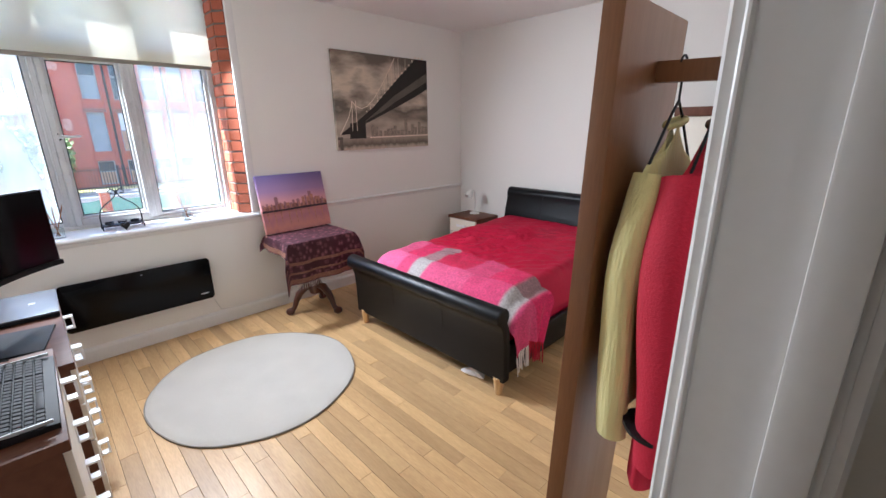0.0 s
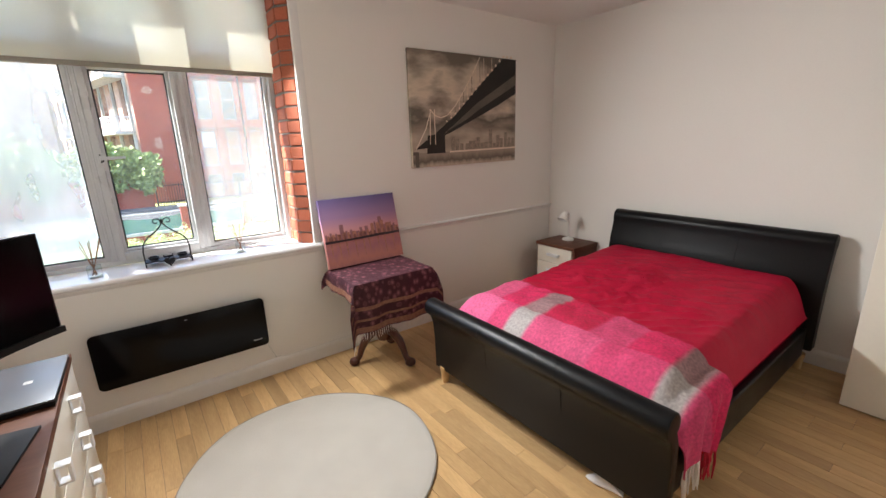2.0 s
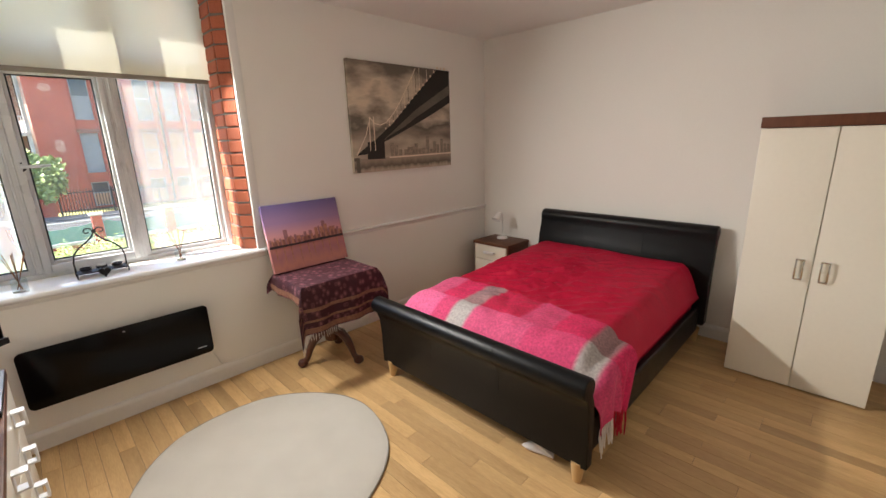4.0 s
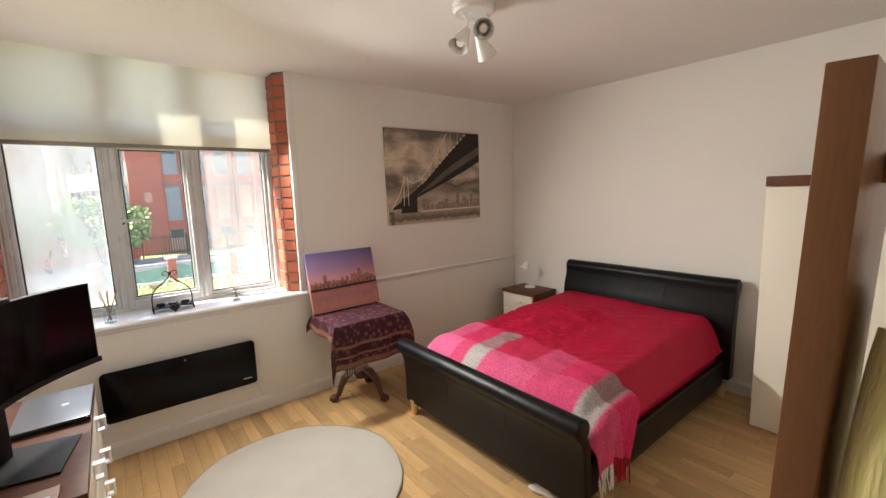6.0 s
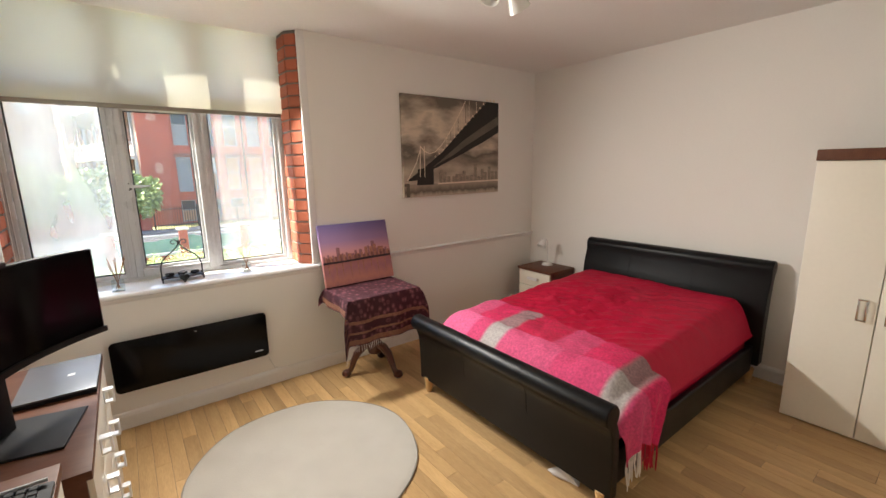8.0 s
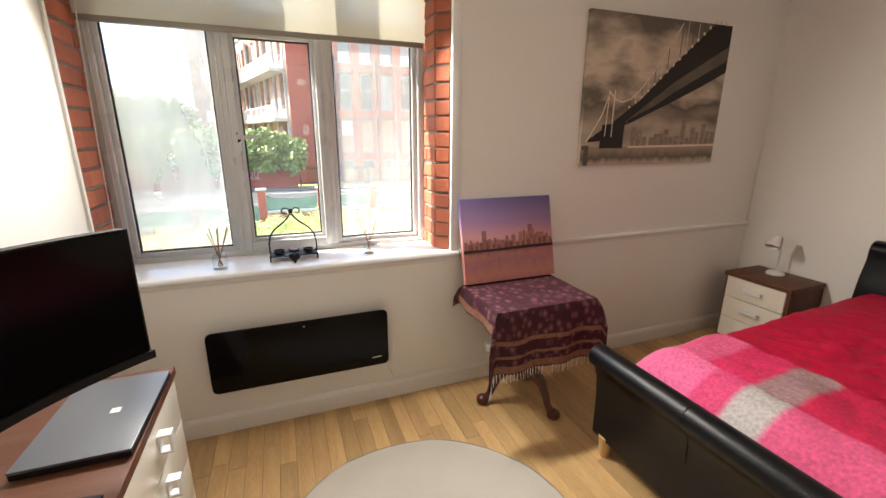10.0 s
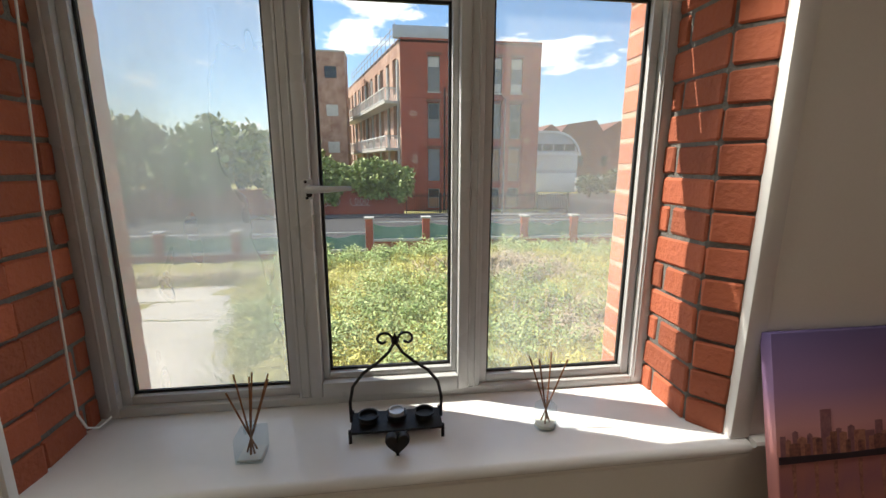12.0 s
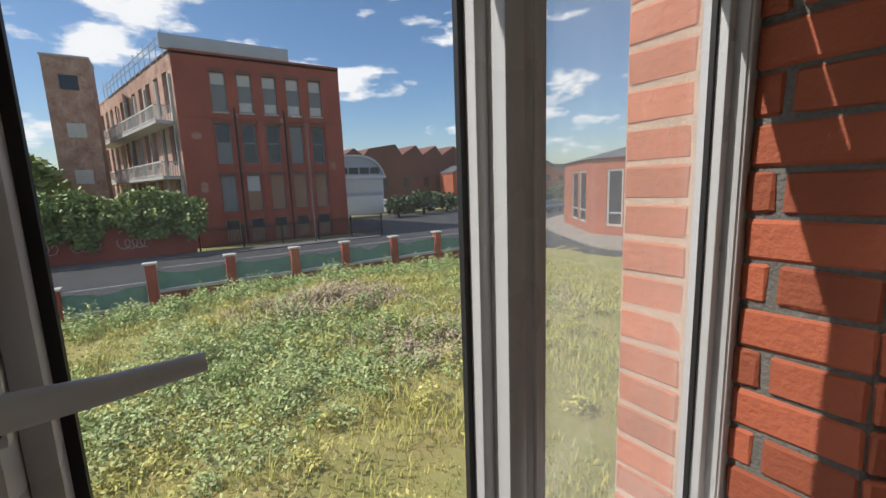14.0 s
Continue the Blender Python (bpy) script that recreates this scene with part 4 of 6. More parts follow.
for a in (-70, 168, 49):
    ca, sa = math.cos(radians(a)), math.sin(radians(a))
    pr_ = [(0.03, 0.235), (0.09, 0.225), (0.145, 0.175), (0.175, 0.115), (0.195, 0.06), (0.222, 0.032)]
    part("leg", tube([(r * ca, r * sa, z) for r, z in pr_], [0.030, 0.034, 0.030, 0.024, 0.020, 0.024], 10, 1.2), MAHOGANY, tab, "curved leg")
    part("ball_foot", lathe([(0, 0), (0.022, 0.002), (0.036, 0.016), (0.038, 0.03), (0.030, 0.048), (0.012, 0.058), (0, 0.06)], 16, pose(0.235 * ca, 0.235 * sa, 0)), MAHOGANY, tab, "carved ball foot")

def paisley(name, ground, motif, size):
    """A dark woven cloth with rows of paler drop-shaped motifs."""
    m = material(name, ground, 0.75, vary=0.2, scale=22, fine=160, bump=0.2)
    n, l = m.node_tree.nodes, m.node_tree.links
    tc, mp, vo, rp, mix = n.new("ShaderNodeTexCoord"), n.new("ShaderNodeMapping"), n.new("ShaderNodeTexVoronoi"), n.new("ShaderNodeValToRGB"), n.new("ShaderNodeMixRGB")
    mp.inputs["Scale"].default_value = (size, size * 0.75, size * 0.75)
    vo.inputs["Randomness"].default_value = 0.85
    vo.inputs["Scale"].default_value = 1.0
    l.new(tc.outputs["Object"], mp.inputs["Vector"])
    l.new(mp.outputs[0], vo.inputs["Vector"])
    l.new(vo.outputs["Distance"], rp.inputs["Fac"])
    e = rp.color_ramp.elements
    e[0].position, e[0].color = 0.20, (0.75, 0.75, 0.75, 1)
    e[1].position, e[1].color = 0.46, (0, 0, 0, 1)
    x = e.new(0.30)
    x.color = (0.06, 0.06, 0.06, 1)
    x = e.new(0.38)
    x.color = (0.42, 0.42, 0.42, 1)
    b = n["Principled BSDF"]
    old = b.inputs["Base Color"].links[0].from_socket
    l.new(rp.outputs[0], mix.inputs[0])
    l.new(old, mix.inputs[1])
    mix.inputs[2].default_value = (*motif, 1)
    l.new(mix.outputs[0], b.inputs["Base Color"])
    return m


PURPLECLOTH = paisley("paisley_cloth_woven", (0.055, 0.007, 0.017), (0.27, 0.10, 0.12), 26)
cl = thing("table_cloth", "purple-red paisley cloth with a gold border draped over the table", "tablecloth", pose(TX, TY_, TZ))
CX, CY = 0.296, 0.21


def drape(u, v, lap_w, lap_e, lap_s, lap_n):
    """A flat cloth folded down over the table's four edges."""
    X = -CX - lap_w + (2 * CX + lap_w + lap_e) * u
    Y = -CY - lap_s + (2 * CY + lap_s + lap_n) * v
    ox, oy = max(0.0, abs(X) - CX), max(0.0, abs(Y) - CY)
    sx, sy = (1 if X > 0 else -1), (1 if Y > 0 else -1)
    x, y = max(-CX, min(CX, X)), max(-CY, min(CY, Y))
    d = math.hypot(ox, oy)
    if d > 0:
        q = 0.020 * (1 - math.exp(-d / 0.03))
        lean = 0.05 * d
        fold = 0.014 * math.sin(26 * (X if oy > ox else Y)) * min(1, d / 0.18)
        both = min(ox, oy)
        if oy >= ox:
            y += sy * (q + lean + fold + 0.25 * both)
            x += sx * (q + 0.45 * both)
        else:
            x += sx * (q + lean + fold + 0.25 * both)
            y += sy * (q + 0.45 * both)
        z = -max(0.0, max(ox, oy) - 0.008) * 0.985 - 0.55 * both
    else:
        z = 0.0
    return Vector((x, y, z + 0.0015 * fbm(X * 14, Y * 14, 3.0, 2)))


part("cloth", sheet(64, 64, lambda u, v: drape(u, v, 0.125, 0.115, 0.345, 0.06), 0.003), PURPLECLOTH, cl)
for vv, w in ((0.035, 0.045), (0.115, 0.02), (0.21, 0.03)):
    def band(u, v, vv=vv, w=w):
        p = drape(0.02 + 0.96 * u, vv - w / 2 + w * v, 0.125, 0.115, 0.345, 0.06)
        return p + Vector((0, -0.0035, 0))
    part("gold_border", sheet(64, 4, band), GOLDBORDER, cl, "gold and brown woven border")
part("gold_border", sheet(4, 48, lambda u, v: drape(0.012 + 0.05 * u, 0.30 + 0.62 * v, 0.125, 0.115, 0.345, 0.06) + Vector((-0.0035, 0, 0)), 0.0), GOLDBORDER, cl, "gold and brown woven border")
tf = bmesh.new()
for k in range(46):
    p = drape((k + 0.5) / 46, 0.0, 0.125, 0.115, 0.345, 0.06)
    merge(tf, tube([p + Vector((0, 0, 0.004)), p + Vector((rng.uniform(-0.006, 0.006), rng.uniform(-0.006, 0.006), -0.045))], [0.002, 0.0012], 4))
tagged(part("fringe", tf, FRINGE, cl, "pale thin fringe"), kind="stuff")

# ---- pictures ----
def poly(pts, y, t=0.0012):
    return prism(pts, y - t, y, "y")


def gradient_material(name, stops, z0, z1, rough=0.75, blotch=0.15, scale=4.0, stretch=(1, 1, 1)):
    m = material(name, (0.5, 0.5, 0.5), rough, vary=0.1, scale=8, fine=300, bump=0.1)
    n, l = m.node_tree.nodes, m.node_tree.links
    tc, sep, mr, rp = n.new("ShaderNodeTexCoord"), n.new("ShaderNodeSeparateXYZ"), n.new("ShaderNodeMapRange"), n.new("ShaderNodeValToRGB")
    l.new(tc.outputs["Object"], sep.inputs[0])
    mr.inputs["From Min"].default_value, mr.inputs["From Max"].default_value = z0, z1
    ns, ad, mp = n.new("ShaderNodeTexNoise"), n.new("ShaderNodeMath"), n.new("ShaderNodeMapping")
    mp.inputs["Scale"].default_value = stretch
    l.new(tc.outputs["Object"], mp.inputs["Vector"])
    l.new(mp.outputs[0], ns.inputs["Vector"])
    ns.inputs["Scale"].default_value, ns.inputs["Detail"].default_value = scale, 5
    ad.operation = "MULTIPLY_ADD"
    ad.inputs[1].default_value = blotch
    l.new(sep.outputs["Z"], mr.inputs["Value"])
    l.new(ns.outputs["Fac"], ad.inputs[0])
    l.new(mr.outputs[0], ad.inputs[2])
    l.new(ad.outputs[0], rp.inputs["Fac"])
    e = rp.color_ramp.elements
    while len(e) < len(stops):
        e.new(0.5)
    for el, (p, c) in zip(e, stops):
        el.position, el.color = p, (*c, 1)
    l.new(rp.outputs[0], n["Principled BSDF"].inputs["Base Color"])
    return m


SEPIA = lambda v: (v, v * 0.83, v * 0.65)
P_SKY = gradient_material("sepia_sky", [(0.0, SEPIA(0.74)), (0.35, SEPIA(0.50)), (0.62, SEPIA(0.13)), (0.78, SEPIA(0.66)), (1.0, SEPIA(0.15))], 0.12, 1.35, blotch=0.75, scale=2.6, stretch=(1, 1, 2.4))
P_DARK = material("sepia_dark", SEPIA(0.022), 0.7, vary=0.2, scale=5, fine=60, bump=0.05)
P_MID = material("sepia_mid", SEPIA(0.15), 0.7, vary=0.2, scale=8, fine=60, bump=0.05)
P_LIGHT = material("sepia_light", SEPIA(0.86), 0.7, vary=0.1, scale=8, fine=60, bump=0.05)
P_CITY = material("sepia_city", SEPIA(0.17), 0.7, vary=0.25, scale=30, fine=90, bump=0.05, second=SEPIA(0.38))
P_WATER = gradient_material("sepia_water", [(0.0, SEPIA(0.66)), (0.35, SEPIA(0.48)), (0.6, SEPIA(0.14)), (1.0, SEPIA(0.34))], 0.0, 0.13, blotch=0.5, scale=9, stretch=(3, 1, 0.6))
PW, PH = 1.158, 0.885
pic = thing("canvas_picture", "large sepia canvas print of a suspension bridge and skyline", "picture", pose(2.138, 3.70, 1.360, 0, -0.3, 0))
part("canvas", boxes((0, PW, -0.030, -0.001, 0, PH), bevel=0.003), P_SKY, pic, "stretched canvas with a cloudy sepia sky")
uv = lambda u, v: (u * PW, (1 - v) * PH)
part("printed_water", poly([uv(0.003, 0.998), uv(0.997, 0.998), uv(0.997, 0.87), uv(0.003, 0.87)], -0.0302), P_WATER, pic)
part("printed_deck", poly([uv(a, b) for a, b in ((0.02, 0.84), (0.20, 0.70), (0.37, 0.55), (0.60, 0.28), (0.83, 0.03), (0.86, 0.003), (0.997, 0.003), (0.997, 0.30), (0.62, 0.50), (0.30, 0.71), (0.12, 0.83))], -0.0303), P_DARK, pic)
part("printed_underside", poly([uv(a, b) for a, b in ((0.28, 0.70), (0.60, 0.42), (0.997, 0.14), (0.997, 0.24), (0.62, 0.48), (0.32, 0.70))], -0.0318), P_MID, pic)
part("printed_beam", poly([uv(a, b) for a, b in ((0.30, 0.685), (0.45, 0.60), (0.62, 0.50), (0.80, 0.395), (0.997, 0.245), (0.997, 0.325), (0.80, 0.445), (0.62, 0.545), (0.45, 0.635), (0.30, 0.715))], -0.0321), P_DARK, pic)
part("printed_pier", poly([uv(a, b) for a, b in ((0.13, 0.72), (0.28, 0.70), (0.28, 0.88), (0.12, 0.88))], -0.0319), P_DARK, pic)
ck = random.Random(8)
for k in range(16):
    u0 = 0.34 + 0.041 * k + ck.uniform(-0.008, 0.008)
    hgt = (0.05 + 0.09 * ck.random()) * (1.5 if k in (9, 13) else 1)
    part("printed_tower_block", poly([uv(u0, 0.872), uv(min(0.995, u0 + 0.034), 0.872), uv(min(0.995, u0 + 0.034), 0.872 - hgt), uv(u0, 0.872 - hgt)], -0.0304 - 0.0002 * (k % 3)), P_CITY, pic)
part("printed_bank_lights", poly([uv(0.32, 0.865), uv(0.997, 0.855), uv(0.997, 0.872), uv(0.32, 0.88)], -0.0325), P_LIGHT, pic)
cab = [(0.165, 0.50), (0.20, 0.545), (0.25, 0.565), (0.31, 0.54), (0.38, 0.46), (0.46, 0.33), (0.54, 0.18), (0.62, 0.02)]
part("printed_cable", tube([(uv(a, b)[0], -0.0306, uv(a, b)[1]) for a, b in cab], 0.004, 5), P_LIGHT, pic)
part("printed_cable", tube([(uv(a, b)[0], -0.0306, uv(a, b)[1]) for a, b in ((0.165, 0.50), (0.12, 0.66), (0.06, 0.78), (0.03, 0.84))], 0.004, 5), P_LIGHT, pic)
for du in (0.0, 0.035):
    part("printed_pylon", tube([(uv(0.160 + du, 0.49)[0], -0.0306, uv(0, 0.49)[1]), (uv(0.150 + du * 1.3, 0.80)[0], -0.0306, uv(0, 0.80)[1])], 0.0045, 5), P_LIGHT, pic)
for k in range(17):
    a = 0.30 + 0.04 * k
    cz_ = np.interp(a, [p[0] for p in cab], [p[1] for p in cab]) if a < 0.62 else 0.01
    dz_ = np.interp(a, [0.02, 0.37, 0.83, 0.86], [0.84, 0.55, 0.03, 0.0])
    if dz_ - cz_ > 0.02:
        part("printed_hanger", tube([(uv(a, cz_)[0], -0.0305, uv(a, cz_)[1]), (uv(a, dz_)[0], -0.0305, uv(a, dz_)[1])], 0.0022, 4), P_LIGHT if k % 2 else P_MID, pic)
    r_ = 0.006 + 0.006 * a
    part("printed_lamp", poly(arc(uv(a, 0)[0], uv(0, dz_ - 0.012)[1], r_, 0, 315, 7), -0.0326), P_LIGHT, pic)
part("printed_quay", poly([uv(0.003, 0.86), uv(0.05, 0.86), uv(0.05, 0.998), uv(0.02, 0.998), uv(0.02, 0.89), uv(0.003, 0.89)], -0.0326), P_MID, pic)

lean = thing("canvas_print", "small canvas print of a purple skyline leaning on the table", "picture", pose(1.330, 3.588, 0.7035, -13.5, 0, 0))
D_SKY = gradient_material("dusk_sky", [(0.0, (0.55, 0.22, 0.20)), (0.25, (0.56, 0.27, 0.29)), (0.55, (0.29, 0.17, 0.31)), (1.0, (0.12, 0.09, 0.23))], 0.20, 0.50, blotch=0.08, scale=3)
D_WATER = gradient_material("dusk_water", [(0.0, (0.27, 0.10, 0.13)), (0.45, (0.44, 0.17, 0.13)), (0.75, (0.33, 0.13, 0.15)), (1.0, (0.40, 0.15, 0.13))], 0.0, 0.25, blotch=0.55, scale=5, stretch=(5, 1, 0.3))
D_DARK = material("dusk_bank", (0.03, 0.014, 0.02), 0.7, vary=0.2, scale=20, fine=90, bump=0.05)
D_BROWN = material("dusk_brown_city", (0.10, 0.035, 0.04), 0.7, vary=0.25, scale=45, fine=140, bump=0.05, second=(0.30, 0.12, 0.08))
D_CITY = material("dusk_city", (0.22, 0.08, 0.07), 0.7, vary=0.25, scale=45, fine=140, bump=0.05, second=(0.46, 0.20, 0.13))
part("canvas", boxes((0, 0.605, -0.032, 0.0, 0, 0.492), bevel=0.003), D_SKY, lean, "stretched canvas with a purple dusk sky")
part("printed_water", poly([(0.002, 0.002), (0.603, 0.002), (0.603, 0.19), (0.002, 0.19)], -0.0322), D_WATER, lean)
D_HAZE = material("dusk_haze_city", (0.30, 0.135, 0.15), 0.7, vary=0.25, scale=45, fine=140, bump=0.05, second=(0.20, 0.08, 0.10))
for k in range(45):
    layer = k % 3
    x_ = 0.006 + 0.013 * k + ck.uniform(-0.004, 0.004)
    peak = 0.35 + 0.65 * (0.5 + 0.5 * math.sin(x_ * 17 + 0.4)) if x_ > 0.1 else 0.25
    hh = (0.030 + 0.085 * ck.random() * peak) * (1.15, 0.9, 0.65)[layer]
    w_ = 0.012 + 0.020 * ck.random()
    x1_ = min(0.602, x_ + w_)
    tip_ = 0.006 * ck.random()
    part("printed_tower_block", poly([(x_, 0.19), (x1_, 0.19), (x1_, 0.195 + hh), ((x_ + x1_) / 2, 0.195 + hh + tip_), (x_, 0.195 + hh)], -0.0323 - 0.0004 * layer), (D_HAZE, D_CITY, D_BROWN)[layer], lean)
for k in range(9):
    x_ = 0.03 + 0.062 * k + ck.uniform(-0.01, 0.01)
    part("printed_reflection", poly([(x_, 0.176), (x_ + 0.012, 0.176), (x_ + 0.010, 0.176 - 0.05 - 0.10 * ck.random()), (x_ + 0.002, 0.10)], -0.0325), D_CITY, lean)
part("printed_bank", poly([(0.002, 0.178), (0.603, 0.182), (0.603, 0.198), (0.4, 0.20), (0.2, 0.193), (0.002, 0.196)], -0.034), D_DARK, lean)

# ---- things on the window board ----
rackc = thing("candle_holder", "black wrought iron scroll candle holder on the window board", "candle holder", pose(0.425, 3.850, 0.885))
part("tray", boxes((-0.12, 0.12, -0.045, 0.045, 0.024, 0.030), bevel=0.001), IRON, rackc)
for sx_ in (-1, 1):
    part("foot", boxes((sx_ * 0.12 - 0.004, sx_ * 0.12 + 0.004, -0.047, -0.039, 0.0, 0.036)), IRON, rackc)
    part("foot", boxes((sx_ * 0.12 - 0.004, sx_ * 0.12 + 0.004, 0.039, 0.047, 0.0, 0.036)), IRON, rackc)
    bow = [(sx_ * 0.12, 0, 0.033), (sx_ * 0.121, 0, 0.09), (sx_ * 0.112, 0, 0.135), (sx_ * 0.085, 0, 0.17), (sx_ * 0.045, 0, 0.20), (sx_ * 0.018, 0, 0.225), (sx_ * 0.002, 0, 0.252)]
    part("bow", tube(bow, 0.0042, 8), IRON, rackc)
    scr = [(sx_ * (0.030 + 0.024 * (1 - k / 26) * math.cos(radians(200 - 20 * k)) * 1.0), 0, 0.262 + 0.022 * (1 - k / 26) * math.sin(radians(200 - 20 * k))) for k in range(18)]
    part("scroll", tube(scr, 0.0036, 8), IRON, rackc)
part("finial", lathe([(0, 0.245), (0.008, 0.25), (0.010, 0.258), (0.003, 0.275), (0, 0.282)], 10), IRON, rackc)
for k, x_ in enumerate((-0.075, 0.0, 0.075)):
    part("cup", lathe([(0, 0.037), (0.026, 0.037), (0.028, 0.052), (0.024, 0.052), (0.022, 0.042), (0, 0.042)], 20, pose(x_, 0, 0)), IRON, rackc)
    if k == 1:
        part("tealight", lathe([(0, 0.043), (0.0205, 0.043), (0.0205, 0.060), (0.018, 0.060), (0.018, 0.055), (0, 0.055)], 20, pose(x_, 0, 0)), SILVER, rackc, "silver tealight")
heart = thing("heart_ornament", "small black heart-shaped stone on the window board", "ornament", pose(0.425, 3.752, 0.885))
hp = [(0.030 * math.sin(t_) ** 3, 0.033 + 0.0020 * (13 * math.cos(t_) - 5 * math.cos(2 * t_) - 2 * math.cos(3 * t_) - math.cos(4 * t_))) for t_ in [2 * math.pi * k / 28 for k in range(28)]]
part("stone", prism(hp, -0.011, 0.011, "y", bevel=0.005, seg=3), IRON, heart)


def diffuser(x, y, label, w, h, round_, seed):
    d = thing("reed_diffuser", label, "diffuser", pose(x, y, 0.885), "reed diffusers on the window board")
    if round_:
        part("bottle", lathe([(0, 0), (w, 0), (w, h * 0.72), (w * 0.55, h * 0.86), (w * 0.45, h), (w * 0.35, h), (w * 0.35, h * 0.86), (0, h * 0.8)], 20), BOTTLE, d, "clear glass bottle")
        part("oil", lathe([(0, 0.004), (w * 0.9, 0.004), (w * 0.9, h * 0.16), (0, h * 0.16)], 20), CREAM, d)
    else:
        part("bottle", boxes((-w, w, -w, w, 0, h * 0.75), (-w * 0.4, w * 0.4, -w * 0.4, w * 0.4, h * 0.75, h), bevel=0.004), BOTTLE, d, "clear square glass bottle")
        part("oil", boxes((-w * 0.85, w * 0.85, -w * 0.85, w * 0.85, 0.005, h * 0.10)), WHITEENAMEL, d)
    r = random.Random(seed)
    for k in range(6 if not round_ else 5):
        a = r.uniform(0, 6.28)
        tip = (0.052 * math.cos(a), 0.035 * math.sin(a), 0.20 + r.uniform(-0.015, 0.02))
        part("reed", tube([(-0.012 * math.cos(a), -0.012 * math.sin(a), 0.012), tip], 0.0022, 5), REED, d)


diffuser(0.07, 3.79, "square glass reed diffuser with brown sticks on the window board", 0.032, 0.09, False, 3)
diffuser(0.83, 3.815, "round glass reed diffuser with brown sticks on the window board", 0.030, 0.085, True, 11)

# ---- ceiling light ----
spot = thing("ceiling_spotlight", "white ceiling light with three adjustable spot heads", "ceiling light", pose(1.72, 2.05, CZ))
part("rose", lathe([(0, 0), (0.11, 0), (0.11, -0.028), (0.10, -0.04), (0, -0.04)], 32), WHITEENAMEL, spot)
for foot_, top_, way in (((-0.06, 0.02, -0.038), (-0.066, -0.01, -0.140), (-0.58, -0.05, -0.80)), ((0.03, 0.05, -0.038), (0.030, 0.0, -0.145), (0.62, 0.05, -0.78)), ((0.06, -0.03, -0.038), (0.085, 0.02, -0.080), (-0.62, -0.66, -0.42))):
    mid_ = tuple((p + q) / 2 + d for p, q, d in zip(foot_, top_, (0.012, -0.012, 0.0)))
    part("arm", tube([foot_, mid_, top_], 0.006, 8), WHITEENAMEL, spot)
    mm = Matrix.Translation(top_) @ Vector((0, 0, -1)).rotation_difference(Vector(way)).to_matrix().to_4x4()
    hd_ = part("spot_head", lathe([(0, 0.012), (0.018, 0.010), (0.024, -0.01), (0.052, -0.10), (0.055, -0.112), (0.051, -0.112), (0.046, -0.095), (0.02, -0.02), (0, -0.02)], 24, mm), WHITEENAMEL, spot)
    part("bulb", lathe([(0, -0.02), (0.018, -0.03), (0.028, -0.07), (0.020, -0.092), (0, -0.098)], 20, mm), WHITEENAMEL, hd_, "white lamp bulb, off")

# ---- outside: ground ----
GZ = -2.4


def ground_z(x, y):
    m = 0.55 * math.exp(-((x - 4.5) / 6.0) ** 2 - ((y - 18.0) / 4.5) ** 2)
    return GZ + m + (0.16 * fbm(x * 0.8, y * 0.8, 0.0, 4) if 4.5 < y < 21 else 0.0)


near_g = sheet(70, 60, lambda u, v: Vector((-32 + 74 * u, 4.0 + 16.4 * v, ground_z(-32 + 74 * u, 4.0 + 16.4 * v))))
for pts in (((-1500, 20.4), (1500, 20.4), (1500, 2500), (-1500, 2500)), ((-1500, -1500), (1500, -1500), (1500, 4.0), (-1500, 4.0)), ((-1500, 4.0), (-32, 4.0), (-32, 20.4), (-1500, 20.4)), ((42, 4.0), (1500, 4.0), (1500, 20.4), (42, 20.4))):
    near_g.faces.new([near_g.verts.new((x, y, GZ - 0.02)) for x, y in pts])
solid("ground", near_g, SOIL, "weedy waste ground", "ground", "structure", smooth=1.2)


def slab(u, v):
    x0 = -1.2 - 3.2 * v + 0.5 * fbm(v * 5, 1.0, 0, 3)
    x, y = -16 + (x0 + 16) * u, 4.6 + 12.2 * v
    return Vector((x, y, GZ + 0.09 + 0.03 * fbm(x * 0.7, y * 0.7, 5.0, 3) - (0.12 if u > 0.985 or v > 0.99 else 0)))


solid("pavement_yard", sheet(50, 50, slab), CONCRETE, "cracked pale concrete yard", "concrete", "structure", smooth=1.2)
for k, pts in enumerate((((0.35, 0.72), (0.6, 0.70), (0.8, 0.735), (0.97, 0.72)), ((0.72, 0.30), (0.76, 0.45), (0.74, 0.6), (0.80, 0.735)), ((0.45, 0.42), (0.6, 0.44), (0.75, 0.41), (0.97, 0.43)), ((0.5, 0.86), (0.7, 0.87), (0.95, 0.85)))):
    line = [slab(a[0] + (b[0] - a[0]) * q / 6, a[1] + (b[1] - a[1]) * q / 6) + Vector((0.05 * fbm(k + q, a[0] * 9, 1.0, 2), 0.06 * fbm(q * 0.7, k * 3.0 + a[1] * 9, 2.0, 2), 0.0)) for a, b in zip(pts, pts[1:]) for q in range(6)]
    solid("pavement_joint", tube([tuple(p) for p in line], 0.022, 6), SOIL, "weedy joint in the concrete yard", "joint", "structure")
PAVING = material("grey_paving", (0.17, 0.165, 0.16), 0.9, vary=0.2, scale=0.8, fine=9, bump=0.2)
road = boxes((-80, 200, 22.6, 33.5, GZ - 0.05, GZ + 0.03), (14, 90, 33.5, 56, GZ - 0.05, GZ + 0.03), (19, 90, 5, 22.6, GZ - 0.05, GZ + 0.03))
solid("road", road, ASPHALT, "dark asphalt road", "road", "structure")
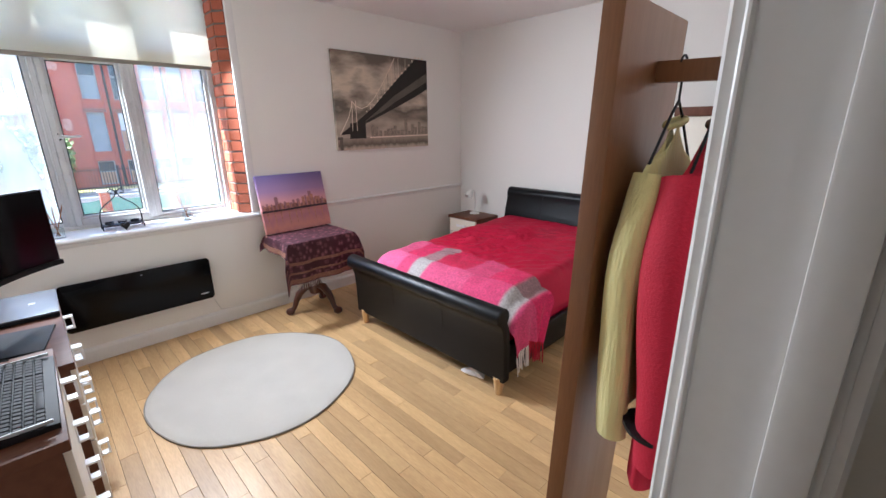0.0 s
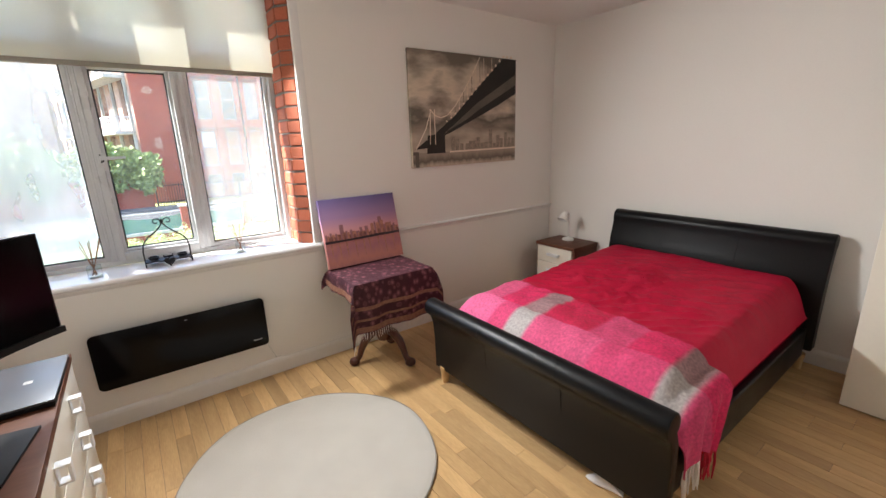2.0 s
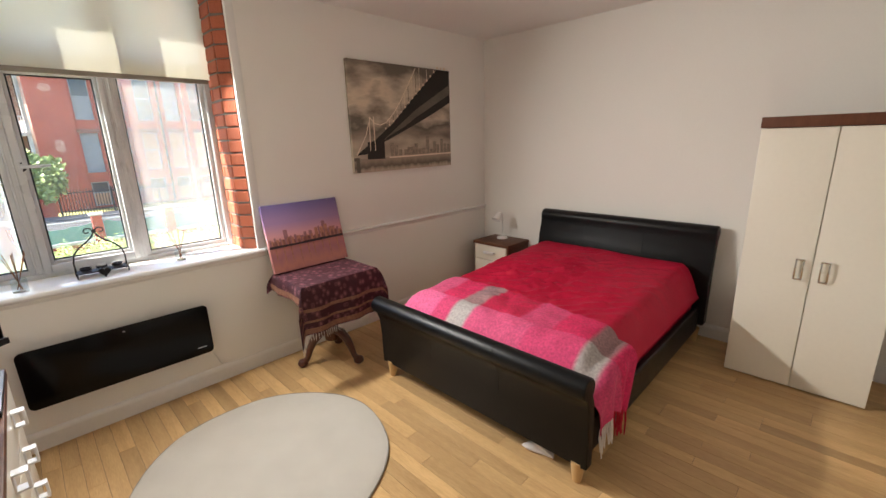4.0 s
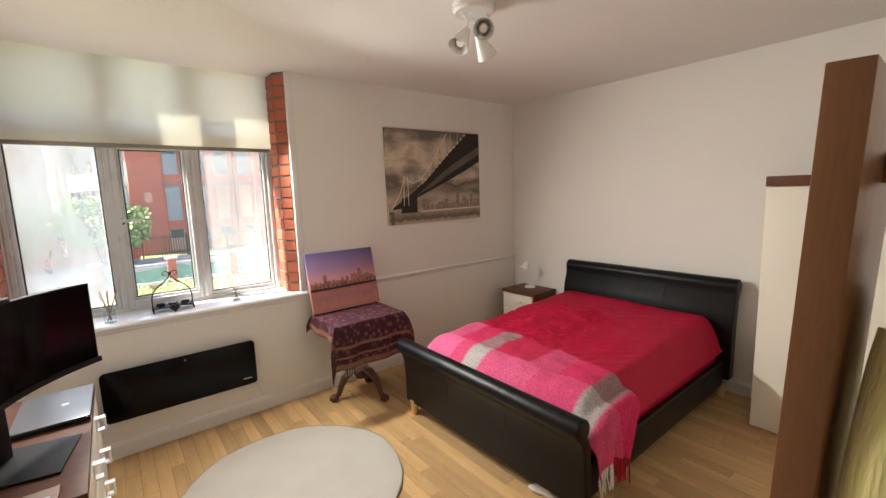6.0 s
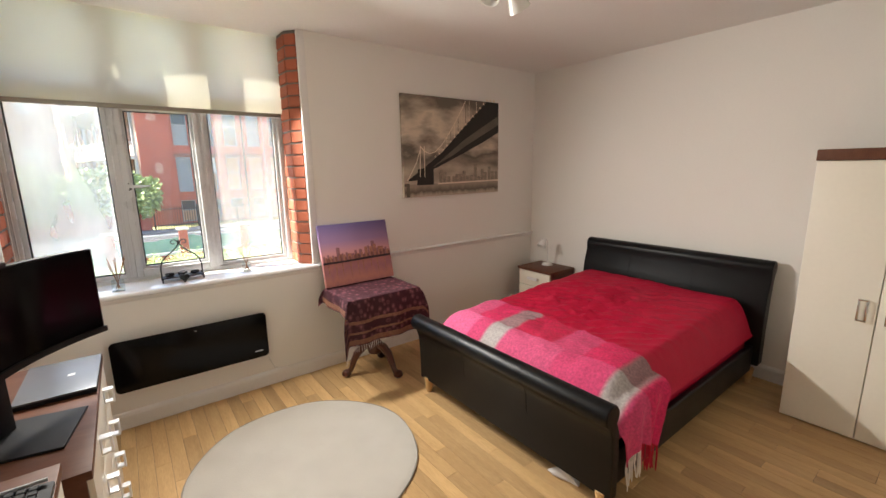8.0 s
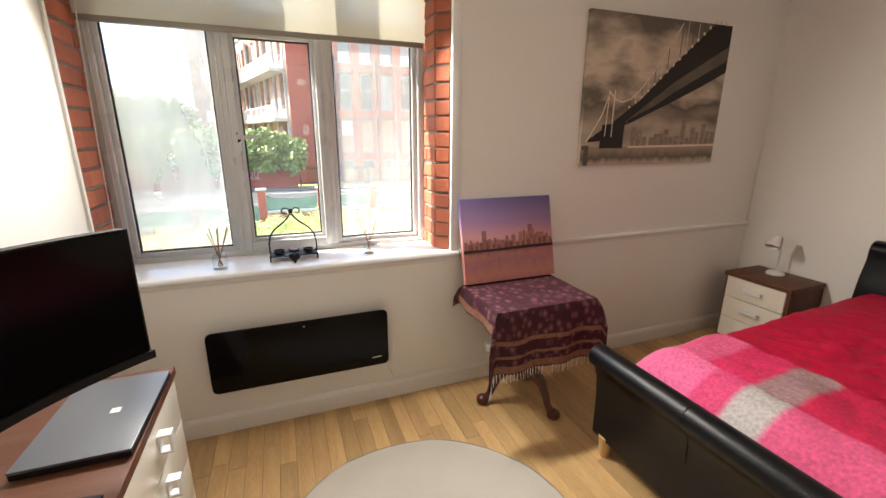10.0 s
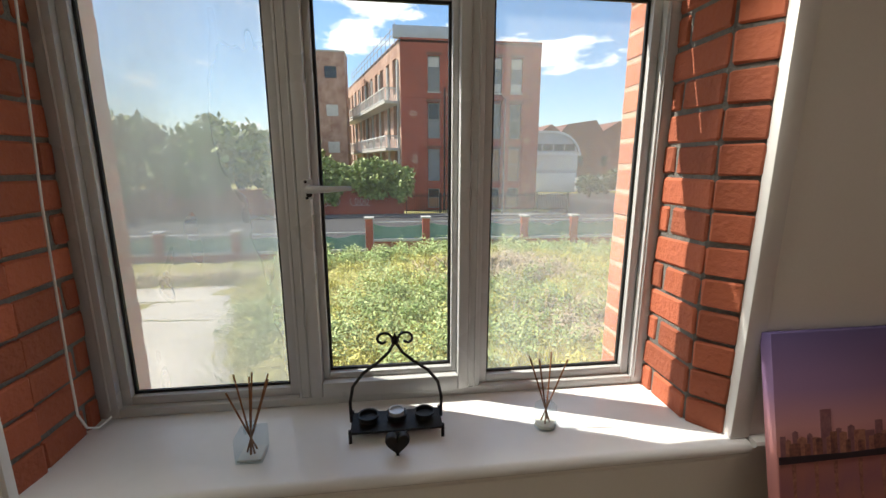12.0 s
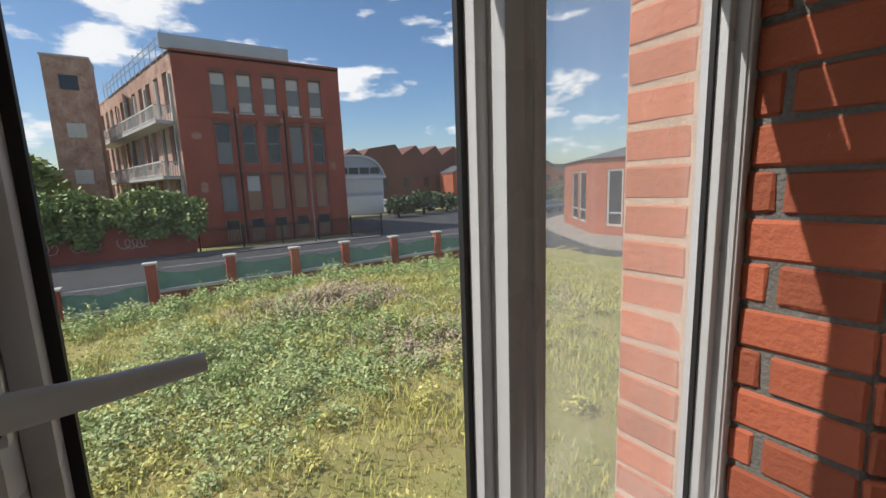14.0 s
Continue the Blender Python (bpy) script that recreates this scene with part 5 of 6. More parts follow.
solid("pavement", boxes((-80, 19, 20.9, 22.6, GZ - 0.05, GZ + 0.12), (-80, 14, 33.5, 35.3, GZ - 0.05, GZ + 0.12)), PAVING, "grey flagged pavement with kerbs", "pavement", "structure")


def blades(name, count, area, h0, h1, w, mat, label, seed, lean_=0.5, leafy=False, keep_=None):
    """Many single blades or leaves as one mesh."""
    r = np.random.RandomState(seed)
    vs, fs = [], []
    for _ in range(count):
        x, y = r.uniform(area[0], area[1]), r.uniform(area[2], area[3])
        if keep_ and not keep_(x, y, r):
            continue
        patch = 0.5 + 0.9 * (0.5 + fbm(x * 0.45, y * 0.45, 7.0, 3))
        z = ground_z(x, y)
        a, h = r.uniform(0, 6.283), r.uniform(h0, h1) * max(0.3, min(1.5, patch))
        dx, dy = math.cos(a), math.sin(a)
        ln = lean_ * h * r.uniform(0.2, 1)
        k = len(vs)
        if leafy:
            zb = z + r.uniform(0.0, h)
            s = w * r.uniform(0.6, 1.5)
            tilt = r.uniform(-0.6, 0.8)
            vs += [(x, y, zb), (x + dx * s - dy * s * 0.4, y + dy * s + dx * s * 0.4, zb + tilt * s * 0.6), (x + dx * 2 * s, y + dy * 2 * s, zb + tilt * s), (x + dx * s + dy * s * 0.4, y + dy * s - dx * s * 0.4, zb + tilt * s * 0.6)]
            fs.append((k, k + 1, k + 2, k + 3))
        else:
            vs += [(x - dy * w, y + dx * w, z - 0.02), (x + dy * w, y - dx * w, z - 0.02), (x + dx * ln * 0.4 + dy * w * 0.7, y + dy * ln * 0.4 - dx * w * 0.7, z + h * 0.6), (x + dx * ln * 0.4 - dy * w * 0.7, y + dy * ln * 0.4 + dx * w * 0.7, z + h * 0.6), (x + dx * ln, y + dy * ln, z + h)]
            fs += [(k, k + 1, k + 2, k + 3), (k + 3, k + 2, k + 4)]
    me = bpy.data.meshes.new(name)
    me.from_pydata(vs, [], fs)
    me.materials.append(mat)
    return tagged(new(name, me), label, "vegetation", kind="stuff")


def off_slab(x, y, r):
    return x > -1.35 - 3.2 * (y - 4.6) / 12.2 + r.uniform(-0.5, 0.3) or y > 16.6


def weedy(x, y):
    """How thickly the leafy weeds grow at a place."""
    return math.exp(-((x - 2.6) / 3.4) ** 2 - ((y - 13.6) / 2.6) ** 2) + 0.9 * math.exp(-((y - 19.4) / 1.2) ** 2) + 0.8 * math.exp(-((x + 2.6) / 1.0) ** 2 - ((y - 13.5) / 2.0) ** 2) + 0.6 * math.exp(-((x - 9.5) / 1.6) ** 2 - ((y - 15) / 2.5) ** 2)


blades("grass", 60000, (-6, 16, 5.6, 20.2), 0.05, 0.20, 0.010, GRASS, "long yellow-green grass on the waste ground", 1, 1.3, keep_=off_slab)
blades("weeds", 70000, (-5, 15, 7.0, 20.2), 0.05, 0.42, 0.032, WEED, "leafy green weeds on the waste ground", 2, leafy=True, keep_=lambda x, y, r: off_slab(x, y, r) and weedy(x, y) + 0.7 * fbm(x * 0.6, y * 0.6, 3.0, 3) > r.uniform(0.1, 0.7))
for gx, gy, gw, gd, gn, gs in ((4.0, 16.2, 2.3, 1.1, 7000, 3), (5.3, 12.2, 1.5, 1.1, 3200, 4), (-6.4, 17.4, 2.6, 0.8, 5000, 5), (9.0, 13.0, 2.2, 1.4, 3000, 6)):
    blades("dry_grass", gn, (gx - 2 * gw, gx + 2 * gw, gy - 2 * gd, gy + 2 * gd), 0.06, 0.44, 0.024, STRAW, "dry straw-coloured cut stalks", gs, 2.2, keep_=lambda x, y, r: math.exp(-((x - gx) / gw) ** 2 - ((y - gy) / gd) ** 2) > r.uniform(0.1, 1))


def clumps(name, count, per, mat, label, seed, near=None, grow=1.0):
    """Low bushy weeds: domes of small leaves, as one mesh."""
    r = np.random.RandomState(seed)
    vs, fs = [], []
    made = 0
    while made < count:
        x, y = r.uniform(-4, 14), r.uniform(7.5, 20.2)
        if not off_slab(x, y, r) or (near and not near(x, y, r)):
            continue
        made += 1
        rad, h = r.uniform(0.12, 0.45) * grow, r.uniform(0.15, 0.62) * grow
        z = ground_z(x, y)
        for _ in range(per):
            a, q, e = r.uniform(0, 6.283), r.uniform(0, 1) ** 0.5, r.uniform(0.3, 1)
            px, py = x + rad * q * math.cos(a), y + rad * q * math.sin(a)
            pz = z + h * (1 - q * q) ** 0.5 * e + 0.02
            n = Vector((r.normal() * 0.6, r.normal() * 0.6, 1.0)).normalized()
            u = n.orthogonal().normalized()
            u.rotate(Matrix.Rotation(r.uniform(0, 6.28), 3, n))
            w, s = n.cross(u), r.uniform(0.02, 0.055)
            k, p = len(vs), Vector((px, py, pz))
            vs += [tuple(p - u * s), tuple(p + w * s * 0.55), tuple(p + u * s), tuple(p - w * s * 0.55)]
            fs.append((k, k + 1, k + 2, k + 3))
    me = bpy.data.meshes.new(name)
    me.from_pydata(vs, [], fs)
    me.materials.append(mat)
    return tagged(new(name, me), label, "vegetation", kind="stuff")


clumps("sage_clumps", 150, 130, SAGE, "tall grey-green bushy weeds on the waste ground", 34, lambda x, y, r: math.exp(-((x - 1.2) / 2.6) ** 2 - ((y - 12.8) / 3.2) ** 2) + 0.7 * math.exp(-((y - 19.2) / 1.0) ** 2) > r.uniform(0.1, 1.0), 1.45)
clumps("weed_clumps", 520, 80, WEED, "bushy green weed clumps on the waste ground", 31, lambda x, y, r: weedy(x, y) > r.uniform(0.1, 0.9))
clumps("pale_weed_clumps", 260, 70, GRASS, "yellow-green weed clumps on the waste ground", 32)
clumps("dry_weed_clumps", 90, 70, STRAW, "dry tan weed clumps on the waste ground", 33, lambda x, y, r: math.exp(-((x - 4.4) / 2.0) ** 2 - ((y - 16) / 1.2) ** 2) + math.exp(-((x - 5.5) / 1.4) ** 2 - ((y - 12.2) / 1.2) ** 2) > r.uniform(0.1, 1))


def leaf_cloud(count, f, size, seed):
    """A crown of small leaf clumps at points f(r) of a random source."""
    r = np.random.RandomState(seed)
    vs, fs = [], []
    for _ in range(count):
        p = f(r)
        if p is None:
            continue
        n = Vector((r.normal(), r.normal(), r.normal() + 0.6)).normalized()
        u = n.orthogonal().normalized()
        u.rotate(Matrix.Rotation(r.uniform(0, 6.28), 3, n))
        w = n.cross(u)
        s = size * r.uniform(0.5, 1.4)
        k = len(vs)
        p = Vector(p)
        vs += [p - u * s, p + w * s * 0.6, p + u * s, p - w * s * 0.6]
        fs.append((k, k + 1, k + 2, k + 3))
    me = bpy.data.meshes.new("crown")
    me.from_pydata([tuple(v) for v in vs], [], fs)
    return me


def tree(x, y, h, r, seed, label, mat=None, leaf=0.35, count=2600):
    t = thing("tree", label, "tree", pose(x, y, GZ))
    rr = random.Random(seed)
    part("trunk", tube([(0, 0, 0), (0.1, 0, h * 0.3), (0.0, 0.1, h * 0.6), (0, 0, h * 0.9)], [r * 0.10, r * 0.08, r * 0.05, 0.03], 8), BARK, t)
    lobes = []
    for k in range(11):
        a, e = rr.uniform(0, 6.28), rr.uniform(-0.4, 1.0)
        c = Vector((r * 0.6 * math.cos(a) * (1 - 0.4 * max(0, e)), r * 0.6 * math.sin(a) * (1 - 0.4 * max(0, e)), h * (0.58 + 0.28 * e)))
        lobes.append((c, r * rr.uniform(0.35, 0.6)))
        part("limb", tube([(0, 0, h * 0.3), tuple(c * 0.6 + Vector((0, 0, h * 0.15))), tuple(c)], [r * 0.04, r * 0.03, 0.02], 6), BARK, t)

    def pt(q):
        c, s = lobes[q.randint(len(lobes))]
        d = Vector((q.normal(), q.normal(), q.normal())).normalized()
        return c + d * s * (q.uniform(0.35, 1.0) ** 0.5) * (1 + 0.25 * fbm(d.x * 2 + c.x, d.y * 2, d.z * 2, 2))
    me = leaf_cloud(count, pt, leaf, seed)
    me.materials.append(mat or LEAF)
    cr = new("crown", me)
    cr.parent = t
    return t


for k, (tx, ty, th, tr) in enumerate(((-12, 40, 6.6, 3.6), (-17, 44, 7.8, 4.2), (-22, 43, 7.2, 4.0), (-27, 47, 8.0, 4.4), (-33, 46, 7.0, 4.2), (-9.0, 46, 6.8, 3.4), (-40, 50, 8.6, 5), (-48, 55, 9, 5.5), (-14.5, 36, 5.2, 3.0), (-20, 35, 5.0, 3.2), (-27, 36, 5.2, 3.4), (-34, 37, 5.6, 3.6), (-43, 40, 6.0, 4.0))):
    tree(tx, ty, th, tr, 20 + k, "leafy broad tree in the hedge line beyond the road", LEAF, 0.42, 1900)
con = thing("tree", "tall slim conifer standing above the trees", "tree", pose(-35, 60, GZ))
part("trunk", tube([(0, 0, 0), (0, 0, 12.6)], [0.25, 0.05], 8), BARK, con)


def conifer(q):
    z = q.uniform(0.12, 1.0)
    a = q.uniform(0, 6.28)
    rad = 2.3 * (1 - z) ** 0.8 * (0.55 + 0.45 * abs(math.sin(z * 42))) * q.uniform(0.2, 1)
    return (rad * math.cos(a), rad * math.sin(a), 12.9 * z)


cme = leaf_cloud(2200, conifer, 0.30, 77)
cme.materials.append(FARLEAF)
new("crown", cme).parent = con


def hedge_pt(q):
    x = q.uniform(-8.5, 2.2)
    top = 1.65 + 0.7 * fbm(x * 0.55, 0.0, 5.0, 4) - 0.10 * max(0, x + 1.0) ** 1.6
    low = -0.9 + 1.5 * fbm(x * 0.6, 3.0, 1.0, 3)
    z = q.uniform(0.0, 1.0)
    bulge = (0.55 + 0.9 * fbm(x * 1.1, z * 2.5, 9.0, 3)) * math.sin(math.pi * min(1.0, 0.12 + z)) ** 0.5
    if fbm(x * 1.6, z * 3.5, 2.0, 2) < q.uniform(-0.75, -0.05):
        return None
    yy = 35.7 - 0.35 - bulge * q.uniform(0.5, 1.0) if z < 0.45 else 35.6 + q.uniform(-1.2, 0.7) * (0.4 + bulge)
    return (x + q.uniform(-0.25, 0.25), yy, low + (top - low) * z + q.uniform(-0.15, 0.2))


hme = leaf_cloud(15000, hedge_pt, 0.15, 51)
hme.materials.append(LEAF)
hedge = thing("ivy_hedge", "overgrown ivy hedge along the old brick wall", "hedge", pose(0, 0, 0))
new("leaves", hme).parent = hedge
# one solid bark-coloured slab inside the hedge, behind the leaves
part("bark_slab", boxes((-7.5, 1.6, 36.1, 36.4, GZ, 0.8)), BARK, hedge)
solid("boundary_wall", boxes((-30, 1.55, 35.4, 35.75, GZ, -0.45), (-30, 1.55, 35.36, 35.79, -0.45, -0.36)), MILLBRICK, "low old red brick boundary wall", "wall")

# fence on the near side of the road: brick pillars, low wall, railings with torn green netting
pxs = [-20.8, -18.4, -16.0, -13.6, -11.2, -8.8, -5.85, -2.95, -0.45, 1.97, 4.28, 6.36, 8.66, 11.0, 13.4, 15.8]
for k, px in enumerate(pxs):
    pl = thing("brick_pillar", "square red brick pillar with a pale cap in the low wall", "pillar", pose(px, 20.6, GZ - 0.1), "pillars of the road fence")
    zt = 1.78 if px > -2 else 1.30
    # darker brick on most shafts stands for the shade on their near faces
    part("shaft", boxes((-0.15, 0.15, -0.15, 0.15, 0, zt), bevel=0.01), PIERBRICK if k in (10, 13) else MILLBRICK, pl)
    part("cap", boxes((-0.21, 0.21, -0.21, 0.21, zt, zt + 0.07), bevel=0.015), STONE, pl, "pale stone cap")
for a, b in zip(pxs, pxs[1:]):
    w = thing("fence_panel", "low brick wall with pale coping, rail and torn green netting", "fence", pose((a + b) / 2, 20.6, GZ - 0.1), "panels of the road fence")
    L = (b - a) / 2 - 0.175
    lo = 0.0 if a > -2 else -0.42
    part("wall", boxes((-L, L, -0.11, 0.11, 0, 0.80 + lo)), MILLBRICK, w)
    part("coping", boxes((-L, L, -0.15, 0.15, 0.80 + lo, 0.90 + lo), bevel=0.01), STONE, w, "pale stone coping")
    part("rail", tube([(-L - 0.01, 0, 1.62 + lo), (L + 0.01, 0, 1.62 + lo)], 0.022, 6), GREYMETAL, w)
    part("netting", sheet(22, 5, lambda u, v: Vector((-L + 2 * L * u, 0.03 * fbm(u * 4, v * 2, a, 2) - 0.03, 0.91 + lo + (0.62 + 0.10 * fbm(u * 3, a, 2.0, 3) - 0.08 * math.sin(math.pi * u)) * v)), 0.006), NETTING, w, "torn green plastic netting")

pal = thing("palisade_fence", "dark metal palisade fence along the far pavement", "fence", pose(0, 35.2, GZ))
for zr in (0.35, 1.45):
    part("rail", boxes((1.7, 15.0, -0.03, 0.03, zr, zr + 0.06)), BLACKPLASTIC, pal)
for k in range(6):
    part("post", boxes((1.7 + 2.62 * k, 1.8 + 2.62 * k, -0.04, 0.06, 0, 1.75)), BLACKPLASTIC, pal)
pales = bmesh.new()
for k in range(88):
    add_box(pales, 1.75 + 0.15 * k, 1.79 + 0.15 * k, -0.045, -0.03, 0.12, 1.70)
tagged(part("pales", pales, BLACKPLASTIC, pal, smooth=0), kind="stuff")
GRAFFITI = material("faded_white_paint", (0.55, 0.46, 0.44), 0.85)
for gx0, gs in ((-6.6, 0.0), (-4.6, 1.3), (-2.4, 2.1)):
    scrawl = [(gx0 + 1.3 * q / 24 + 0.22 * math.cos(q * 0.9 + gs), 35.39, -1.35 + 0.30 * math.sin(q * 0.9 + gs)) for q in range(25)]
    solid("graffiti", tube(scrawl, 0.028, 5), GRAFFITI, "faded white painted scrawl on the old wall", "graffiti")

# ---- old mill building ----
mill = thing("mill_building", "derelict four-storey red brick mill with boarded windows", "building", pose(0, 0, 0))
FX0, FX1, FY, ROOF = 1.55, 13.25, 38.5, 11.3
cols = [3.75 + 1.735 * k for k in range(5)]
rows_ = [(7.30, 10.05), (3.60, 6.45), (0.10, 2.75), (-2.2, -0.55)]
front = bmesh.new()
xs = [FX0] + [e for c in cols for e in (c, c + 1.0)] + [FX1]
zs_ = [GZ] + [e for r in rows_[::-1] for e in r] + [ROOF]
for i in range(len(xs) - 1):
    for j in range(len(zs_) - 1):
        if i % 2 == 1 and j % 2 == 1:
            continue
        add_box(front, xs[i], xs[i + 1], FY, FY + 0.45, zs_[j], zs_[j + 1])
bmesh.ops.remove_doubles(front, verts=front.verts, dist=0.0005)
part("front_wall", front, MILLBRICK, mill, smooth=0)
SB = Vector((-5.0, 64.0, 0)) - Vector((FX0, FY, 0))
SL = SB.length
sdir = SB.normalized()
sm = Matrix(((sdir.x, -sdir.y, 0, FX0), (sdir.y, sdir.x, 0, FY), (0, 0, 1, 0), (0, 0, 0, 1)))
side = bmesh.new()
sxs = [0.0]
for k in range(11):
    sxs += [1.2 + 2.25 * k, 2.35 + 2.25 * k]
sxs.append(SL)
for i in range(len(sxs) - 1):
    for j in range(len(zs_) - 1):
        if i % 2 == 1 and j % 2 == 1:
            continue
        add_box(side, sxs[i], sxs[i + 1], -0.45, 0.0, zs_[j], zs_[j + 1], sm)
bmesh.ops.recalc_face_normals(side, faces=side.faces)
part("side_wall", side, OLDBRICK, mill, smooth=0)
back = Vector((FX1 - 5.5, 64.0, 0))
roof = bmesh.new()
corners = [(FX0, FY), (FX1, FY), (back.x, back.y), (-5.0, 64.0)]
lo4 = [roof.verts.new((x, y, ROOF - 0.3)) for x, y in corners]
hi4 = [roof.verts.new((x, y, ROOF - 0.1)) for x, y in corners]
roof.faces.new(hi4)
roof.faces.new(lo4[::-1])
for k in range(4):
    roof.faces.new((lo4[k], lo4[(k + 1) % 4], hi4[(k + 1) % 4], hi4[k]))
part("roof", roof, SLATE, mill)
east_w = bmesh.new()
ew = [(FX1, FY), (back.x, back.y)]
v4 = [east_w.verts.new((x, y, z)) for x, y in ew for z in (GZ, ROOF)]
v5 = [east_w.verts.new((x - 0.4, y, z)) for x, y in ew for z in (GZ, ROOF)]
for q in ((v4[0], v4[1], v4[3], v4[2]), (v5[0], v5[1], v5[3], v5[2]), (v4[1], v5[1], v5[3], v4[3])):
    east_w.faces.new(q)
part("gable_wall", east_w, MILLBRICK, mill)
part("parapet", boxes((FX0 - 0.55, 9.4, FY + 0.1, FY + 0.5, ROOF, ROOF + 0.95), bevel=0.03), GREYMETAL, mill, "grey metal parapet box")
part("string_course", boxes((FX0, FX1, FY - 0.07, FY, 6.80, 6.98), (FX0, FX1, FY - 0.10, FY, ROOF - 0.15, ROOF)), MILLBRICK, mill)
for k in range(4):
    xp = (cols[k] + 1.0 + cols[k + 1]) / 2
    if k in (0, 2):
        part("drainpipe", tube([(xp, FY - 0.19, 7.6), (xp, FY - 0.19, GZ)], 0.07, 8), BLACKPLASTIC, mill)
wr_ = random.Random(5)
for c in cols:
    for j, (z0, z1) in enumerate(rows_):
        w = thing("window", "", "")
        w.parent = mill
        w.location = (c, FY + 0.18, z0)
        H = z1 - z0
        part("window_frame", boxes((0.0, 0.07, 0, 0.07, 0, H), (0.93, 1.0, 0, 0.07, 0, H), (0.07, 0.93, 0, 0.07, 0, 0.07), (0.07, 0.93, 0, 0.07, H - 0.07, H), (0.07, 0.93, 0, 0.07, H * 0.52, H * 0.52 + 0.07)), GREYBOARD, w)
        upper = WHITEBOARD if j == 0 else wr_.choice((DARKPANE, GREYBOARD, DARKPANE)) if j == 1 else wr_.choice((PLYBOARD, PLYBOARD, GREYBOARD, WHITEBOARD)) if j == 2 else DARKPANE
        lower = GREYBOARD if j == 0 else wr_.choice((DARKPANE, GREYBOARD)) if j == 1 else wr_.choice((PLYBOARD, PLYBOARD, GREYBOARD)) if j == 2 else PLYBOARD
        part("upper_board", boxes((0.07, 0.93, 0.03, 0.06, H * (0.70 if j == 0 else 0.545), H - 0.07)), upper, w)
        part("lower_board", boxes((0.07, 0.93, 0.035, 0.06, 0.07, H * (0.70 if j == 0 else 0.52))), lower, w)
        if j == 0 and c > 4:
            part("sash_board", boxes((0.07, 0.93, 0.02, 0.034, 0.10, H * 0.27)), WHITEBOARD, w)
        part("sill", boxes((-0.05, 1.05, -0.22, 0.0, -0.10, 0.0)), STONE if j < 1 else MILLBRICK, w)
for k in range(11):
    for j, (z0, z1) in enumerate(rows_[:3]):
        bw = boxes((sxs[1 + 2 * k], sxs[2 + 2 * k], -0.30, -0.26, z0, z1))
        bmesh.ops.transform(bw, matrix=sm, verts=bw.verts)
        part("window_board", bw, DARKPANE if (k + j) % 3 else GREYBOARD, mill)
for zb in (6.35, 2.60):
    bal = boxes((0.4, SL * 0.8, 0.0, 1.25, zb, zb + 0.22))
    bmesh.ops.transform(bal, matrix=sm, verts=bal.verts)
    bmesh.ops.recalc_face_normals(bal, faces=bal.faces)
    bo = part("balcony", bal, STONE, mill, "pale concrete walkway balcony")
    rl = boxes((0.4, SL * 0.8, 1.20, 1.25, zb + 1.15, zb + 1.23), (0.4, SL * 0.8, 1.20, 1.25, zb + 0.30, zb + 0.36), (0.4, 0.45, 0.0, 1.2, zb + 1.15, zb + 1.23))
    for k in range(60):
        x_ = 0.4 + k * SL * 0.8 / 60
        add_box(rl, x_, x_ + 0.05, 1.20, 1.24, zb + 0.22, zb + 1.15)
    for k in range(8):
        add_box(rl, 0.40, 0.44, 0.15 * k, 0.15 * k + 0.05, zb + 0.22, zb + 1.15)
    bmesh.ops.transform(rl, matrix=sm, verts=rl.verts)
    part("railing", rl, WHITEBOARD, bo, "pale metal railing", smooth=0)
    for k in range(7):
        cpost = boxes((0.5 + k * 3.2, 0.68 + k * 3.2, 0.0, 0.16, zb - 3.3 if zb < 5 else zb - 3.6, zb + 3.4))
        bmesh.ops.transform(cpost, matrix=sm, verts=cpost.verts)
        part("pilaster", cpost, WHITEBOARD, bo, "pale stained pilaster")
sc = bmesh.new()
for k in range(14):
    a = 0.3 + k * 1.5
    add_box(sc, a, a + 0.05, 0.3, 0.35, ROOF - 0.6, ROOF + 0.9 + 0.4 * wr_.random(), sm)
add_box(sc, 0.3, 21, 0.3, 0.35, ROOF + 0.35, ROOF + 0.40, sm)
add_box(sc, 0.3, 21, 0.3, 0.35, ROOF + 0.80, ROOF + 0.84, sm)
part("roof_railing", sc, GREYMETAL, mill, "bent metal railing on the roof edge", smooth=0)
for k in range(6):
    xp0 = FX0 if k == 0 else cols[k - 1] + 1.0 + 0.10
    xp1 = cols[k] - 0.10 if k < 5 else FX1
    part("brick_pier", boxes((xp0 + 0.02, xp1 - 0.02, FY - 0.11, FY - 0.001, GZ, 6.78), bevel=0.02), MILLBRICK, mill)
for c in cols:
    for z0_, z1_ in rows_[:3]:
        part("lintel", boxes((c - 0.12, c + 1.12, FY - 0.03, FY - 0.002, z1_ + 0.02, z1_ + 0.26)), WORKBRICK, mill, "dark brown brick lintel")
STAIN = material("lime_stained_brick", (0.46, 0.26, 0.20), 0.95, vary=0.25, scale=1.5, fine=9, bump=0.3, second=(0.30, 0.10, 0.07))
